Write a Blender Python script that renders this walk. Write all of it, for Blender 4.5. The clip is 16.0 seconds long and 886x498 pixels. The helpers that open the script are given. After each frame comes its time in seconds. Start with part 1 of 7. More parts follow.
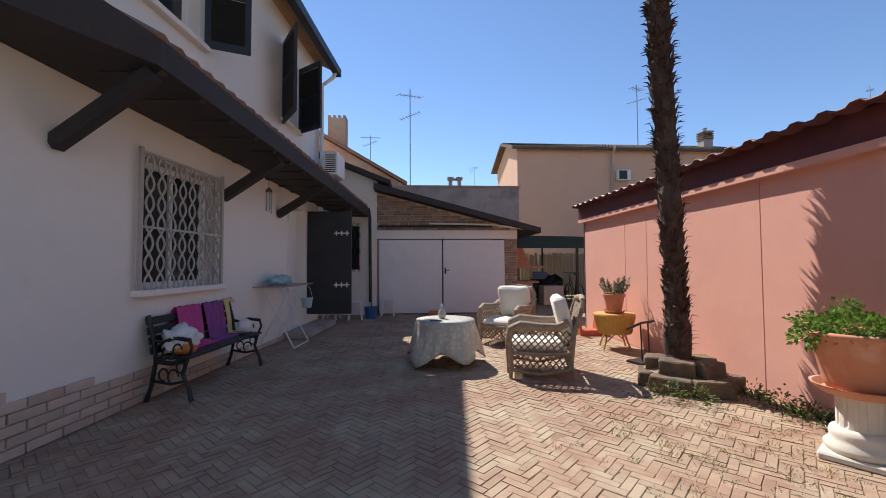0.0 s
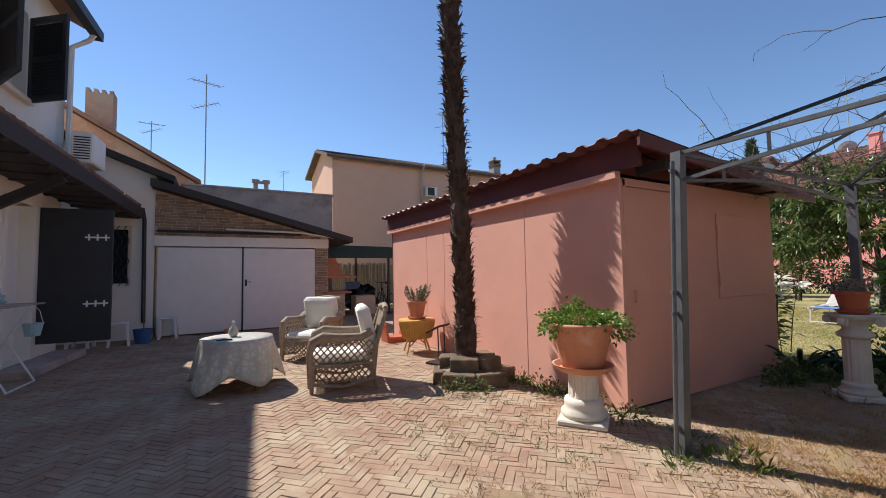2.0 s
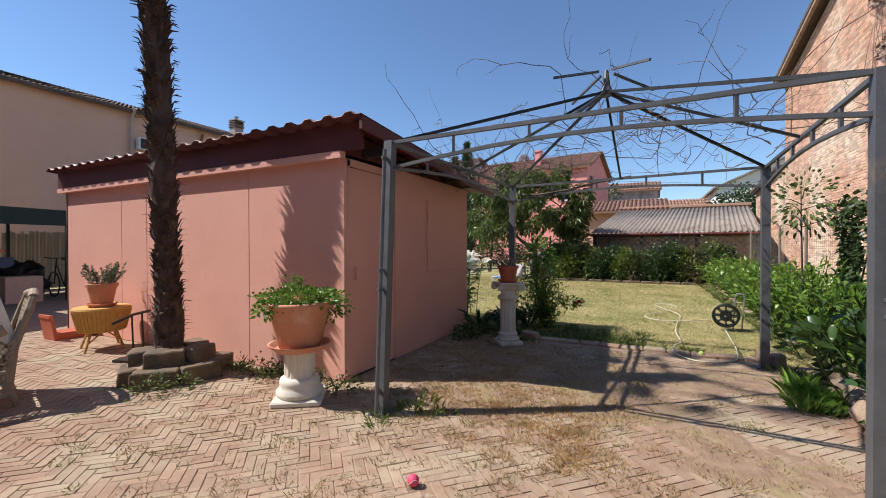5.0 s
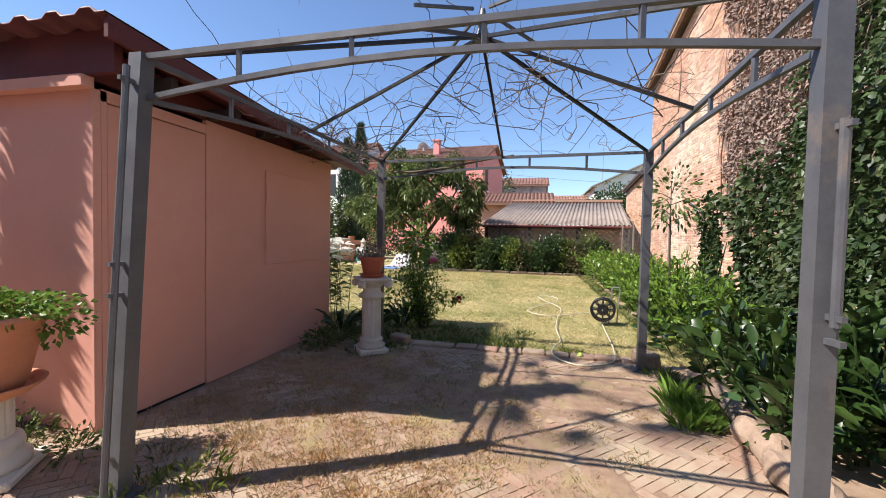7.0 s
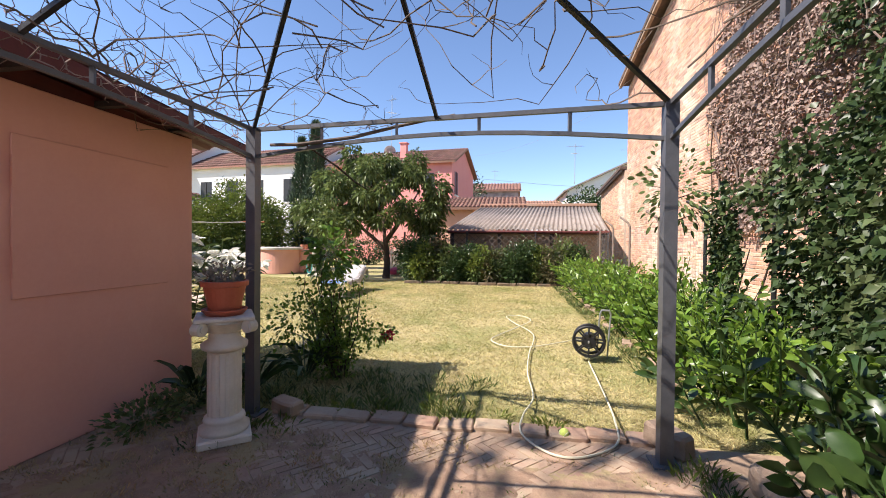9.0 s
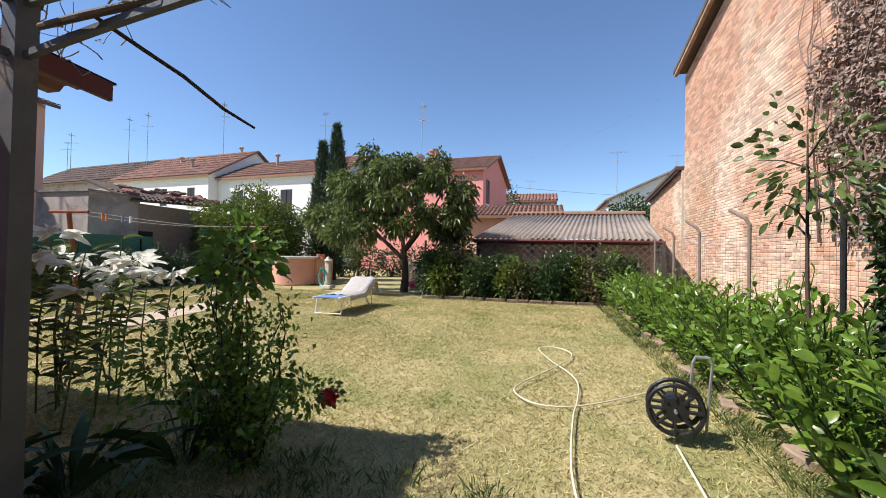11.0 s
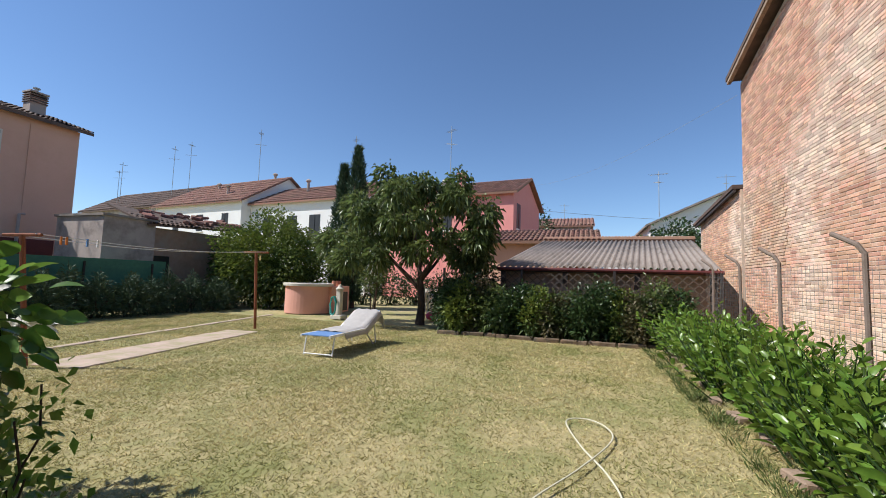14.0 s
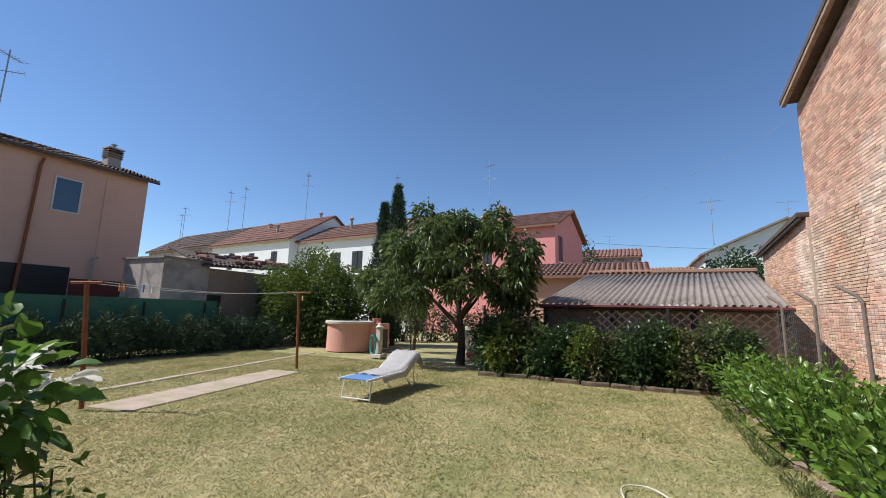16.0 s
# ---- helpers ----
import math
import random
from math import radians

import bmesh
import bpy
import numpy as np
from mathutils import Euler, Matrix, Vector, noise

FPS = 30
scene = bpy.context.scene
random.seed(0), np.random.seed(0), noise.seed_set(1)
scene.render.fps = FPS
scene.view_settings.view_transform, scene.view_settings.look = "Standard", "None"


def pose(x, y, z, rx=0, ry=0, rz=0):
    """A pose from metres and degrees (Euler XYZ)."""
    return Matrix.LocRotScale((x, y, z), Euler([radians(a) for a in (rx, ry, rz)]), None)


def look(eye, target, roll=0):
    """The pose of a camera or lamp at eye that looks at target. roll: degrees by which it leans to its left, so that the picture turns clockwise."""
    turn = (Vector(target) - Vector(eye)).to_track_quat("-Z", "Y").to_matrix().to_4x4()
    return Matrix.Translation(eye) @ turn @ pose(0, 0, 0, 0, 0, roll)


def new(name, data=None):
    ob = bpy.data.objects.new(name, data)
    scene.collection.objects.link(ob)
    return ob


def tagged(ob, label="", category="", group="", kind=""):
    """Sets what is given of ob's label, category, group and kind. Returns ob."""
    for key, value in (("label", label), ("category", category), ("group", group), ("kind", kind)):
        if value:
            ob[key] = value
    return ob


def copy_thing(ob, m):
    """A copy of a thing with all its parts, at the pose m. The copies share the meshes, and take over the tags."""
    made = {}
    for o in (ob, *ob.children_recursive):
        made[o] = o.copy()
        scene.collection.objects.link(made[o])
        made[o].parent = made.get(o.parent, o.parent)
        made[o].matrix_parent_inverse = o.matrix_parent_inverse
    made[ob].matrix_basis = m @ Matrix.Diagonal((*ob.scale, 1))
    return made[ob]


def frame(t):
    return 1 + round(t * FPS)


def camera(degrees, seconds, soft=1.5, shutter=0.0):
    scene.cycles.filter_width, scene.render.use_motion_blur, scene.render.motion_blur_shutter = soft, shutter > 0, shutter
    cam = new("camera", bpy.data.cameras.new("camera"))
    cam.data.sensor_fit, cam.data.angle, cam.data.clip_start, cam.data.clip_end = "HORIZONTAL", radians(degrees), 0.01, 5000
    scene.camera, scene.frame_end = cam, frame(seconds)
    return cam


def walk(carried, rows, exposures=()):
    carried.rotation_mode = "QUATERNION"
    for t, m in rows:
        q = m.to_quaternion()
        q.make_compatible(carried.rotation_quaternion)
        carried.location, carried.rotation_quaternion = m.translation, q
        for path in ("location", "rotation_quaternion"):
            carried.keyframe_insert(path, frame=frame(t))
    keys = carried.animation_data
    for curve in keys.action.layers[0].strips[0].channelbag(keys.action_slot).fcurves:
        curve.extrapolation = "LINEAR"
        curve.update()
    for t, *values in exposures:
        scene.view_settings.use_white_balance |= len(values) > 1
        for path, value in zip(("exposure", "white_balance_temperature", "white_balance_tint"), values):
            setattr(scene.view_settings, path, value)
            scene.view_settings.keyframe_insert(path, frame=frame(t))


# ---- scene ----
cam = camera(95.2, 16.0, soft=0.95)
PATH = [
    (0, (-0.157, 0.744, 1.332), (-0.023, 2.738, 1.409), -0.3),
    (0.5, (-0.135, 0.749, 1.322), (0.167, 2.724, 1.418), -0.4),
    (1, (-0.071, 0.759, 1.319), (0.443, 2.689, 1.429), -0.7),
    (1.5, (-0.026, 0.756, 1.316), (0.718, 2.609, 1.434), -0.8),
    (2, (0.009, 0.752, 1.322), (0.985, 2.493, 1.439), -1.0),
    (2.5, (0.04, 0.723, 1.314), (1.218, 2.335, 1.43), -0.9),
    (3, (0.078, 0.725, 1.317), (1.448, 2.178, 1.42), -0.7),
    (3.5, (0.114, 0.702, 1.309), (1.638, 1.993, 1.4), -0.3),
    (4, (0.171, 0.688, 1.31), (1.82, 1.817, 1.379), 0.1),
    (4.5, (0.183, 0.651, 1.335), (1.911, 1.657, 1.368), 0.3),
    (4.7, (0.201, 0.635, 1.345), (1.952, 1.6, 1.356), 0.1),
    (7, (1.367, 0.538, 1.321), (3.315, 0.985, 1.254), 1.2),
    (7.5, (1.765, 0.461, 1.301), (3.729, 0.832, 1.238), 1.0),
    (8, (2.274, 0.488, 1.303), (4.247, 0.809, 1.252), 0.6),
    (8.5, (2.668, 0.469, 1.34), (4.643, 0.782, 1.3), 0.5),
    (9, (3.13, 0.416, 1.337), (5.103, 0.742, 1.307), 0.6),
    (11.3, (5.116, 0.374, 1.237), (7.043, 0.91, 1.276), 1.4),
    (11.5, (5.272, 0.349, 1.231), (7.19, 0.915, 1.275), 1.6),
    (12, (5.566, 0.267, 1.271), (7.464, 0.895, 1.325), 2.3),
    (12.5, (5.845, 0.281, 1.259), (7.73, 0.946, 1.324), 2.5),
    (13, (5.996, 0.292, 1.312), (7.877, 0.965, 1.393), 2.6),
    (13.5, (6.136, 0.303, 1.353), (8.02, 0.964, 1.46), 2.3),
    (14, (6.224, 0.308, 1.374), (8.108, 0.963, 1.526), 1.8),
    (14.5, (6.282, 0.278, 1.415), (8.154, 0.955, 1.612), 1.6),
    (15, (6.324, 0.275, 1.445), (8.173, 0.995, 1.693), 1.5),
    (15.5, (6.378, 0.303, 1.482), (8.198, 1.081, 1.767), 1.4),
    (16, (6.355, 0.301, 1.521), (8.145, 1.14, 1.828), 1.5),
]
walk(cam, [(t, look(eye, target, roll)) for t, eye, target, roll in PATH],
     [(0.0, 0.55, 6450, 12), (3.5, 0.4, 6350, 11), (4.7, 0.42, 6300, 11), (7.0, 0.85, 6500, 15), (8.5, 0.98, 6650, 17), (9.2, 1.03, 6650, 17), (11.3, 0.53, 6350, 12), (13.0, 0.37, 6250, 11), (15.5, 0.19, 6050, 11), (16.0, 0.19, 6050, 11)])

world = bpy.data.worlds.new("sky")
scene.world = world
world.use_nodes = True
wn = world.node_tree.nodes
sky = wn.new("ShaderNodeTexSky")
sky.sky_type, sky.sun_disc = "NISHITA", False
sky.sun_elevation, sky.sun_rotation = radians(48), radians(-26.5)
sky.air_density, sky.dust_density, sky.ozone_density = 1.0, 0.0, 5.0
sky.altitude = 300
wn["Background"].inputs["Strength"].default_value = 0.112
world.node_tree.links.new(sky.outputs["Color"], wn["Background"].inputs["Color"])
sun = new("sun", bpy.data.lights.new("sun", "SUN"))
sun.data.energy, sun.data.angle, sun.data.color = 4.7, radians(0.55), (1.0, 0.95, 0.87)
sun.matrix_world = look((-3.9, 7.8, 10.0), (0, 0, 0))


# ---- mesh helpers ----
def part(name, bm, material, parent=None, label="", smooth=False):
    me = bpy.data.meshes.new(name)
    bm.to_mesh(me)
    bm.free()
    if smooth:
        me.shade_smooth()
    me.materials.append(material)
    ob = new(name, me)
    if parent is not None:
        ob.parent = parent
    if label:
        tagged(ob, label)
    return ob


def share(name, me, m, parent=None):
    ob = new(name, me)
    ob.matrix_basis = m
    if parent is not None:
        ob.parent = parent
    return ob


def thing(name, m, label, category, group="", kind=""):
    ob = new(name)
    ob.empty_display_size = 0.1
    ob.matrix_basis = m
    return tagged(ob, label, category, group, kind)


def box(bm, x0, x1, y0, y1, z0, z1, m=None, bevel=0.0):
    vs = bmesh.ops.create_cube(bm, size=1.0)["verts"]
    s = Matrix.LocRotScale(((x0 + x1) / 2, (y0 + y1) / 2, (z0 + z1) / 2), None, (abs(x1 - x0), abs(y1 - y0), abs(z1 - z0)))
    bmesh.ops.transform(bm, matrix=(m @ s) if m else s, verts=vs)
    if bevel:
        es = list({e for v in vs for e in v.link_edges})
        bmesh.ops.bevel(bm, geom=es, offset=bevel, segments=1, affect="EDGES", profile=0.5)
    return bm


def B():
    return bmesh.new()


def bar(bm, a, b, w, h=None, up=(0, 0, 1)):
    """A square bar from a to b, w wide and h high."""
    a, b = Vector(a), Vector(b)
    h = h or w
    d = b - a
    side = d.cross(Vector(up))
    if side.length < 1e-6:
        side = Vector((1, 0, 0))
    side.normalize()
    top = side.cross(d).normalized()
    vs = []
    for p in (a, b):
        for i, j in ((-1, -1), (1, -1), (1, 1), (-1, 1)):
            vs.append(bm.verts.new(p + side * (w / 2 * i) + top * (h / 2 * j)))
    for f in ((3, 2, 1, 0), (4, 5, 6, 7), (0, 1, 5, 4), (1, 2, 6, 5), (2, 3, 7, 6), (3, 0, 4, 7)):
        bm.faces.new([vs[i] for i in f])
    return bm


def tube(bm, pts, radii, n=8, cap=True):
    """A round tube through pts; radii one number or one a point."""
    pts = [Vector(p) for p in pts]
    if not hasattr(radii, "__len__"):
        radii = [radii] * len(pts)
    rings, ref = [], None
    for i, p in enumerate(pts):
        d = (pts[min(i + 1, len(pts) - 1)] - pts[max(i - 1, 0)]).normalized()
        if ref is None:
            ref = d.orthogonal().normalized()
        ref = (ref - d * ref.dot(d))
        ref = ref.normalized() if ref.length > 1e-5 else d.orthogonal().normalized()
        o = d.cross(ref)
        rings.append([bm.verts.new(p + (ref * math.cos(k * math.tau / n) + o * math.sin(k * math.tau / n)) * radii[i]) for k in range(n)])
    for r, s in zip(rings, rings[1:]):
        for k in range(n):
            bm.faces.new((r[k], r[(k + 1) % n], s[(k + 1) % n], s[k]))
    if cap:
        bm.faces.new(rings[0][::-1])
        bm.faces.new(rings[-1])
    return bm


def lathe(bm, prof, n=24, wob=0.0, c=(0, 0, 0)):
    """Turns the profile (r, z) round the upright axis through c."""
    rings = []
    for r, z in prof:
        rings.append([bm.verts.new((c[0] + r * (1 + wob * math.sin(3 * a)) * math.cos(a), c[1] + r * math.sin(a), c[2] + z)) for a in (k * math.tau / n for k in range(n))])
    for r, s in zip(rings, rings[1:]):
        for k in range(n):
            bm.faces.new((r[k], r[(k + 1) % n], s[(k + 1) % n], s[k]))
    bm.faces.new(rings[0][::-1])
    bm.faces.new(rings[-1])
    return bm


def prism(bm, poly, y0, y1, m=None):
    """A polygon in x, z drawn out from y0 to y1."""
    a = [bm.verts.new((x, y0, z)) for x, z in poly]
    b = [bm.verts.new((x, y1, z)) for x, z in poly]
    n = len(poly)
    bm.faces.new(a)
    bm.faces.new(b[::-1])
    for i in range(n):
        bm.faces.new((a[i], b[i], b[(i + 1) % n], a[(i + 1) % n]))
    if m:
        bmesh.ops.transform(bm, matrix=m, verts=a + b)
    bmesh.ops.recalc_face_normals(bm, faces=bm.faces)
    return bm


def holed(bm, x0, x1, z0, z1, y0, y1, holes=()):
    """A wall in x, z, from y0 to y1 thick, with openings (x0, x1, z0, z1) right through it."""
    xs = sorted({x0, x1, *(v for h in holes for v in h[:2])})
    zs = sorted({z0, z1, *(v for h in holes for v in h[2:])})
    for a, b in zip(xs, xs[1:]):
        run = None
        for c, d in zip(zs, zs[1:]):
            if any(h[0] <= a and b <= h[1] and h[2] <= c and d <= h[3] for h in holes):
                if run:
                    box(bm, a, b, y0, y1, *run)
                run = None
            else:
                run = (run[0], d) if run else (c, d)
        if run:
            box(bm, a, b, y0, y1, *run)
    bmesh.ops.remove_doubles(bm, verts=bm.verts, dist=1e-4)
    return bm


def raw(name, verts, faces, material, parent=None, smooth=False, flat=False):
    """A mesh from arrays; faces all with the same number of corners."""
    me = bpy.data.meshes.new(name)
    verts, faces = np.asarray(verts, dtype=np.float32), np.asarray(faces, dtype=np.int32)
    k = faces.shape[1]
    me.vertices.add(len(verts))
    me.vertices.foreach_set("co", verts.ravel())
    me.loops.add(faces.size)
    me.loops.foreach_set("vertex_index", faces.ravel())
    me.polygons.add(len(faces))
    me.polygons.foreach_set("loop_start", np.arange(len(faces), dtype=np.int32) * k)
    me.polygons.foreach_set("loop_total", np.full(len(faces), k, dtype=np.int32))
    me.update(calc_edges=True)
    me.validate()
    if smooth:
        me.shade_smooth()
    if flat:
        me.shade_flat()
    me.materials.append(material)
    ob = new(name, me)
    if parent is not None:
        ob.parent = parent
    return ob


def unit(v):
    return v / np.maximum(np.linalg.norm(v, axis=-1, keepdims=True), 1e-9)


def leaves(at, way, length, width, rng, fine=False, droop=0.25):
    """Leaf blades at the points, growing along way; a folded, pointed blade each. Returns verts, triangles."""
    n = len(at)
    at, way = np.asarray(at, float), unit(np.asarray(way, float))
    L = (length * rng.uniform(0.65, 1.25, n))[:, None]
    W = (width * rng.uniform(0.7, 1.2, n))[:, None]
    r = rng.normal(size=(n, 3))
    side = unit(np.cross(way, r))
    up = np.cross(side, way)
    up = np.where(up[:, 2:3] < 0, -up, up)
    dn = np.array([0, 0, -1.0])
    if not fine:
        mid = at + way * L * 0.45
        tip = at + way * L + dn * L * droop
        v = np.stack([at, mid + side * W / 2 + up * W * 0.12, tip, mid - side * W / 2 + up * W * 0.12], 1).reshape(-1, 3)
        o = (np.arange(n) * 4)[:, None]
        f = np.concatenate([o + [0, 1, 2], o + [0, 2, 3]])
        return v, f
    rows = ((0.0, 0.0), (0.22, 0.75), (0.5, 1.0), (0.78, 0.68), (1.0, 0.0))
    vs = []
    for s, w in rows:
        c = at + way * L * s + dn * L * droop * s * s
        vs += [c - side * W / 2 * w + up * W * 0.16 * w, c, c + side * W / 2 * w + up * W * 0.16 * w]
    v = np.stack(vs, 1).reshape(-1, 3)
    o = (np.arange(n) * 15)[:, None]
    f = []
    for k in range(4):
        a = 3 * k
        for p, q in ((a, a + 1), (a + 1, a + 2)):
            f += [o + [p, q, q + 3], o + [p, q + 3, p + 3]]
    return v, np.concatenate(f)


def cloud(n, rng, c, r, shell=0.55, lump=0.25):
    """Points in an uneven ellipsoid, denser towards its skin, and the way outwards."""
    d = unit(rng.normal(size=(n, 3)))
    k = rng.uniform(shell ** 3, 1, n) ** (1 / 3)
    k = k * (1 + lump * np.sin(d[:, 0] * 5.1 + c[0]) * np.sin(d[:, 1] * 4.3 + c[1]) + lump * 0.6 * np.sin(d[:, 2] * 7 + d[:, 0] * 9))
    return np.asarray(c) + d * k[:, None] * np.asarray(r), d


# ---- materials ----
def shader(name):
    m = bpy.data.materials.new(name)
    m.use_nodes = True
    t = m.node_tree
    return m, t.nodes, t.links, t.nodes["Principled BSDF"]


def noise_node(N, K, scale, detail=6.0, rough=0.6, stretch=None, off=0.0):
    g = N.new("ShaderNodeNewGeometry")
    x = N.new("ShaderNodeTexNoise")
    x.inputs["Scale"].default_value, x.inputs["Detail"].default_value, x.inputs["Roughness"].default_value = scale, detail, rough
    src = g.outputs["Position"]
    mp = N.new("ShaderNodeMapping")
    mp.inputs["Location"].default_value = (off, off * 0.7, off * 1.3)
    if stretch:
        mp.inputs["Scale"].default_value = stretch
    K.new(src, mp.inputs["Vector"])
    K.new(mp.outputs["Vector"], x.inputs["Vector"])
    return x.outputs["Fac"]


def ramp(N, K, fac, lo, hi):
    r = N.new("ShaderNodeMapRange")
    r.inputs["From Min"].default_value, r.inputs["From Max"].default_value = lo, hi
    K.new(fac, r.inputs["Value"])
    return r.outputs["Result"]


def mix(N, K, fac, a, b):
    x = N.new("ShaderNodeMix")
    x.data_type = "RGBA"
    for s, v in ((x.inputs[0], fac), (x.inputs[6], a), (x.inputs[7], b)):
        if hasattr(v, "links"):
            K.new(v, s)
        elif isinstance(v, (int, float)):
            s.default_value = v
        else:
            s.default_value = (*v, 1)
    return x.outputs[2]


def mat(name, a, b, scale=6.0, rough=0.8, bump=0.15, fine=60.0, stain=None, sscale=0.9, slo=0.52, shi=0.7, metal=0.0, rand=0.0, island=0.0, spec=0.4, stretch=None, through_light=0.0):
    """Two tones mixed by coarse and fine grain, with stains of a third, random tone by piece, and fine relief."""
    m, N, K, P = shader(name)
    big = noise_node(N, K, scale, 5, 0.6, stretch)
    small = noise_node(N, K, fine, 3, 0.7, stretch, 3.1)
    ad = N.new("ShaderNodeMath")
    ad.operation = "MULTIPLY_ADD"
    K.new(small, ad.inputs[0])
    ad.inputs[1].default_value = 0.45
    K.new(big, ad.inputs[2])
    col = mix(N, K, ramp(N, K, ad.outputs[0], 0.45, 1.0), a, b)
    if stain:
        st = noise_node(N, K, sscale, 8, 0.68, None, 7.7)
        col = mix(N, K, ramp(N, K, st, slo, shi), col, stain)
    for amount, src, out in ((rand, "ShaderNodeObjectInfo", "Random"), (island, "ShaderNodeNewGeometry", "Random Per Island")):
        if amount:
            o = N.new(src)
            h = N.new("ShaderNodeHueSaturation")
            K.new(ramp(N, K, o.outputs[out], 0, 1), h.inputs["Value"])
            h.inputs["Value"].links[0].from_node.inputs["To Min"].default_value = 1 - amount
            h.inputs["Value"].links[0].from_node.inputs["To Max"].default_value = 1 + amount
            h2 = N.new("ShaderNodeMapRange")
            mu = N.new("ShaderNodeMath")
            mu.operation = "FRACT"
            m9 = N.new("ShaderNodeMath")
            m9.operation = "MULTIPLY"
            m9.inputs[1].default_value = 7.31
            K.new(o.outputs[out], m9.inputs[0])
            K.new(m9.outputs[0], mu.inputs[0])
            K.new(mu.outputs[0], h2.inputs["Value"])
            h2.inputs["To Min"].default_value, h2.inputs["To Max"].default_value = 0.5 - amount * 0.04, 0.5 + amount * 0.04
            K.new(h2.outputs["Result"], h.inputs["Hue"])
            K.new(col, h.inputs["Color"])
            col = h.outputs["Color"]
    K.new(col, P.inputs["Base Color"])
    P.inputs["Metallic"].default_value = metal
    P.inputs["Specular IOR Level"].default_value = spec
    rr = N.new("ShaderNodeMapRange")
    K.new(big, rr.inputs["Value"])
    rr.inputs["To Min"].default_value, rr.inputs["To Max"].default_value = max(0.05, rough - 0.12), min(1.0, rough + 0.12)
    K.new(rr.outputs["Result"], P.inputs["Roughness"])
    if bump:
        bp = N.new("ShaderNodeBump")
        bp.inputs["Strength"].default_value, bp.inputs["Distance"].default_value = bump, 0.02
        K.new(ad.outputs[0], bp.inputs["Height"])
        K.new(bp.outputs["Normal"], P.inputs["Normal"])
    if through_light:
        tr = N.new("ShaderNodeBsdfTranslucent")
        K.new(col, tr.inputs["Color"])
        ms = N.new("ShaderNodeMixShader")
        ms.inputs[0].default_value = through_light
        K.new(P.outputs[0], ms.inputs[1])
        K.new(tr.outputs[0], ms.inputs[2])
        K.new(ms.outputs[0], N["Material Output"].inputs["Surface"])
    return m


M = {}
M["plaster"] = mat("white_plaster", (0.80, 0.755, 0.69), (0.86, 0.82, 0.76), 1.2, 0.9, 0.12, 40, (0.72, 0.64, 0.56), 0.55, 0.58, 0.8)
M["pinkpaint"] = mat("pink_paint", (0.70, 0.345, 0.265), (0.76, 0.395, 0.305), 1.6, 0.75, 0.06, 30, (0.68, 0.33, 0.25), 0.8, 0.5, 0.8)
M["maroon"] = mat("maroon_sheet", (0.10, 0.022, 0.020), (0.15, 0.035, 0.03), 3, 0.55, 0.05, 40, (0.07, 0.02, 0.02), 1.5)
M["darkwood"] = mat("dark_wood", (0.030, 0.026, 0.026), (0.055, 0.045, 0.042), 8, 0.7, 0.3, 60, stretch=(1, 1, 1))
M["shutter"] = mat("dark_shutter_paint", (0.022, 0.024, 0.026), (0.035, 0.036, 0.038), 5, 0.5, 0.05)
M["grey"] = mat("grey_iron", (0.10, 0.105, 0.115), (0.145, 0.15, 0.16), 9, 0.45, 0.08, 80, (0.22, 0.18, 0.15), 2.5, 0.62, 0.72, metal=0.3)
M["terracotta"] = mat("terracotta", (0.50, 0.20, 0.11), (0.60, 0.28, 0.17), 6, 0.8, 0.1, 60, (0.62, 0.42, 0.32), 3, 0.55, 0.75)
M["terra_red"] = mat("red_pot_plastic", (0.42, 0.10, 0.05), (0.50, 0.14, 0.08), 6, 0.5, 0.04)
M["whitestone"] = mat("white_cast_stone", (0.60, 0.55, 0.46), (0.72, 0.67, 0.58), 7, 0.75, 0.15, 70, (0.46, 0.42, 0.35), 3, 0.58, 0.8)
M["brick"] = mat("paver_brick", (0.295, 0.168, 0.115), (0.405, 0.265, 0.185), 7, 0.92, 0.45, 70, (0.43, 0.335, 0.235), 1.6, 0.42, 0.62, rand=0.10, island=0.10)
M["dust"] = mat("dusty_earth", (0.22, 0.135, 0.088), (0.39, 0.265, 0.175), 11, 0.97, 0.8, 90, (0.33, 0.255, 0.13), 2.5, 0.5, 0.62)
M["soil"] = mat("joint_soil", (0.27, 0.18, 0.12), (0.38, 0.27, 0.18), 9, 0.95, 0.5, 80)
M["wallbrick"] = mat("old_brick", (0.50, 0.245, 0.155), (0.61, 0.375, 0.26), 5, 0.92, 0.5, 60, (0.66, 0.50, 0.38), 0.4, 0.47, 0.62, rand=0.24, island=0.28)
M["mortar"] = mat("mortar", (0.52, 0.41, 0.31), (0.62, 0.51, 0.40), 6, 0.95, 0.3, 60)
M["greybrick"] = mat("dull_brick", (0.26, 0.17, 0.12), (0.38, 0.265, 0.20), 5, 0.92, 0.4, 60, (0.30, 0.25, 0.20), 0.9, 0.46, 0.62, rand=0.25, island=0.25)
M["tile"] = mat("clay_tile", (0.215, 0.105, 0.075), (0.32, 0.17, 0.125), 4, 0.9, 0.25, 40, (0.22, 0.15, 0.11), 1.2, 0.5, 0.7, rand=0.2, island=0.25)
M["tiledark"] = mat("weathered_and_shaded_tile", (0.075, 0.055, 0.045), (0.15, 0.10, 0.08), 4, 0.9, 0.25, 40, (0.20, 0.12, 0.085), 1.2, 0.5, 0.7, island=0.25)
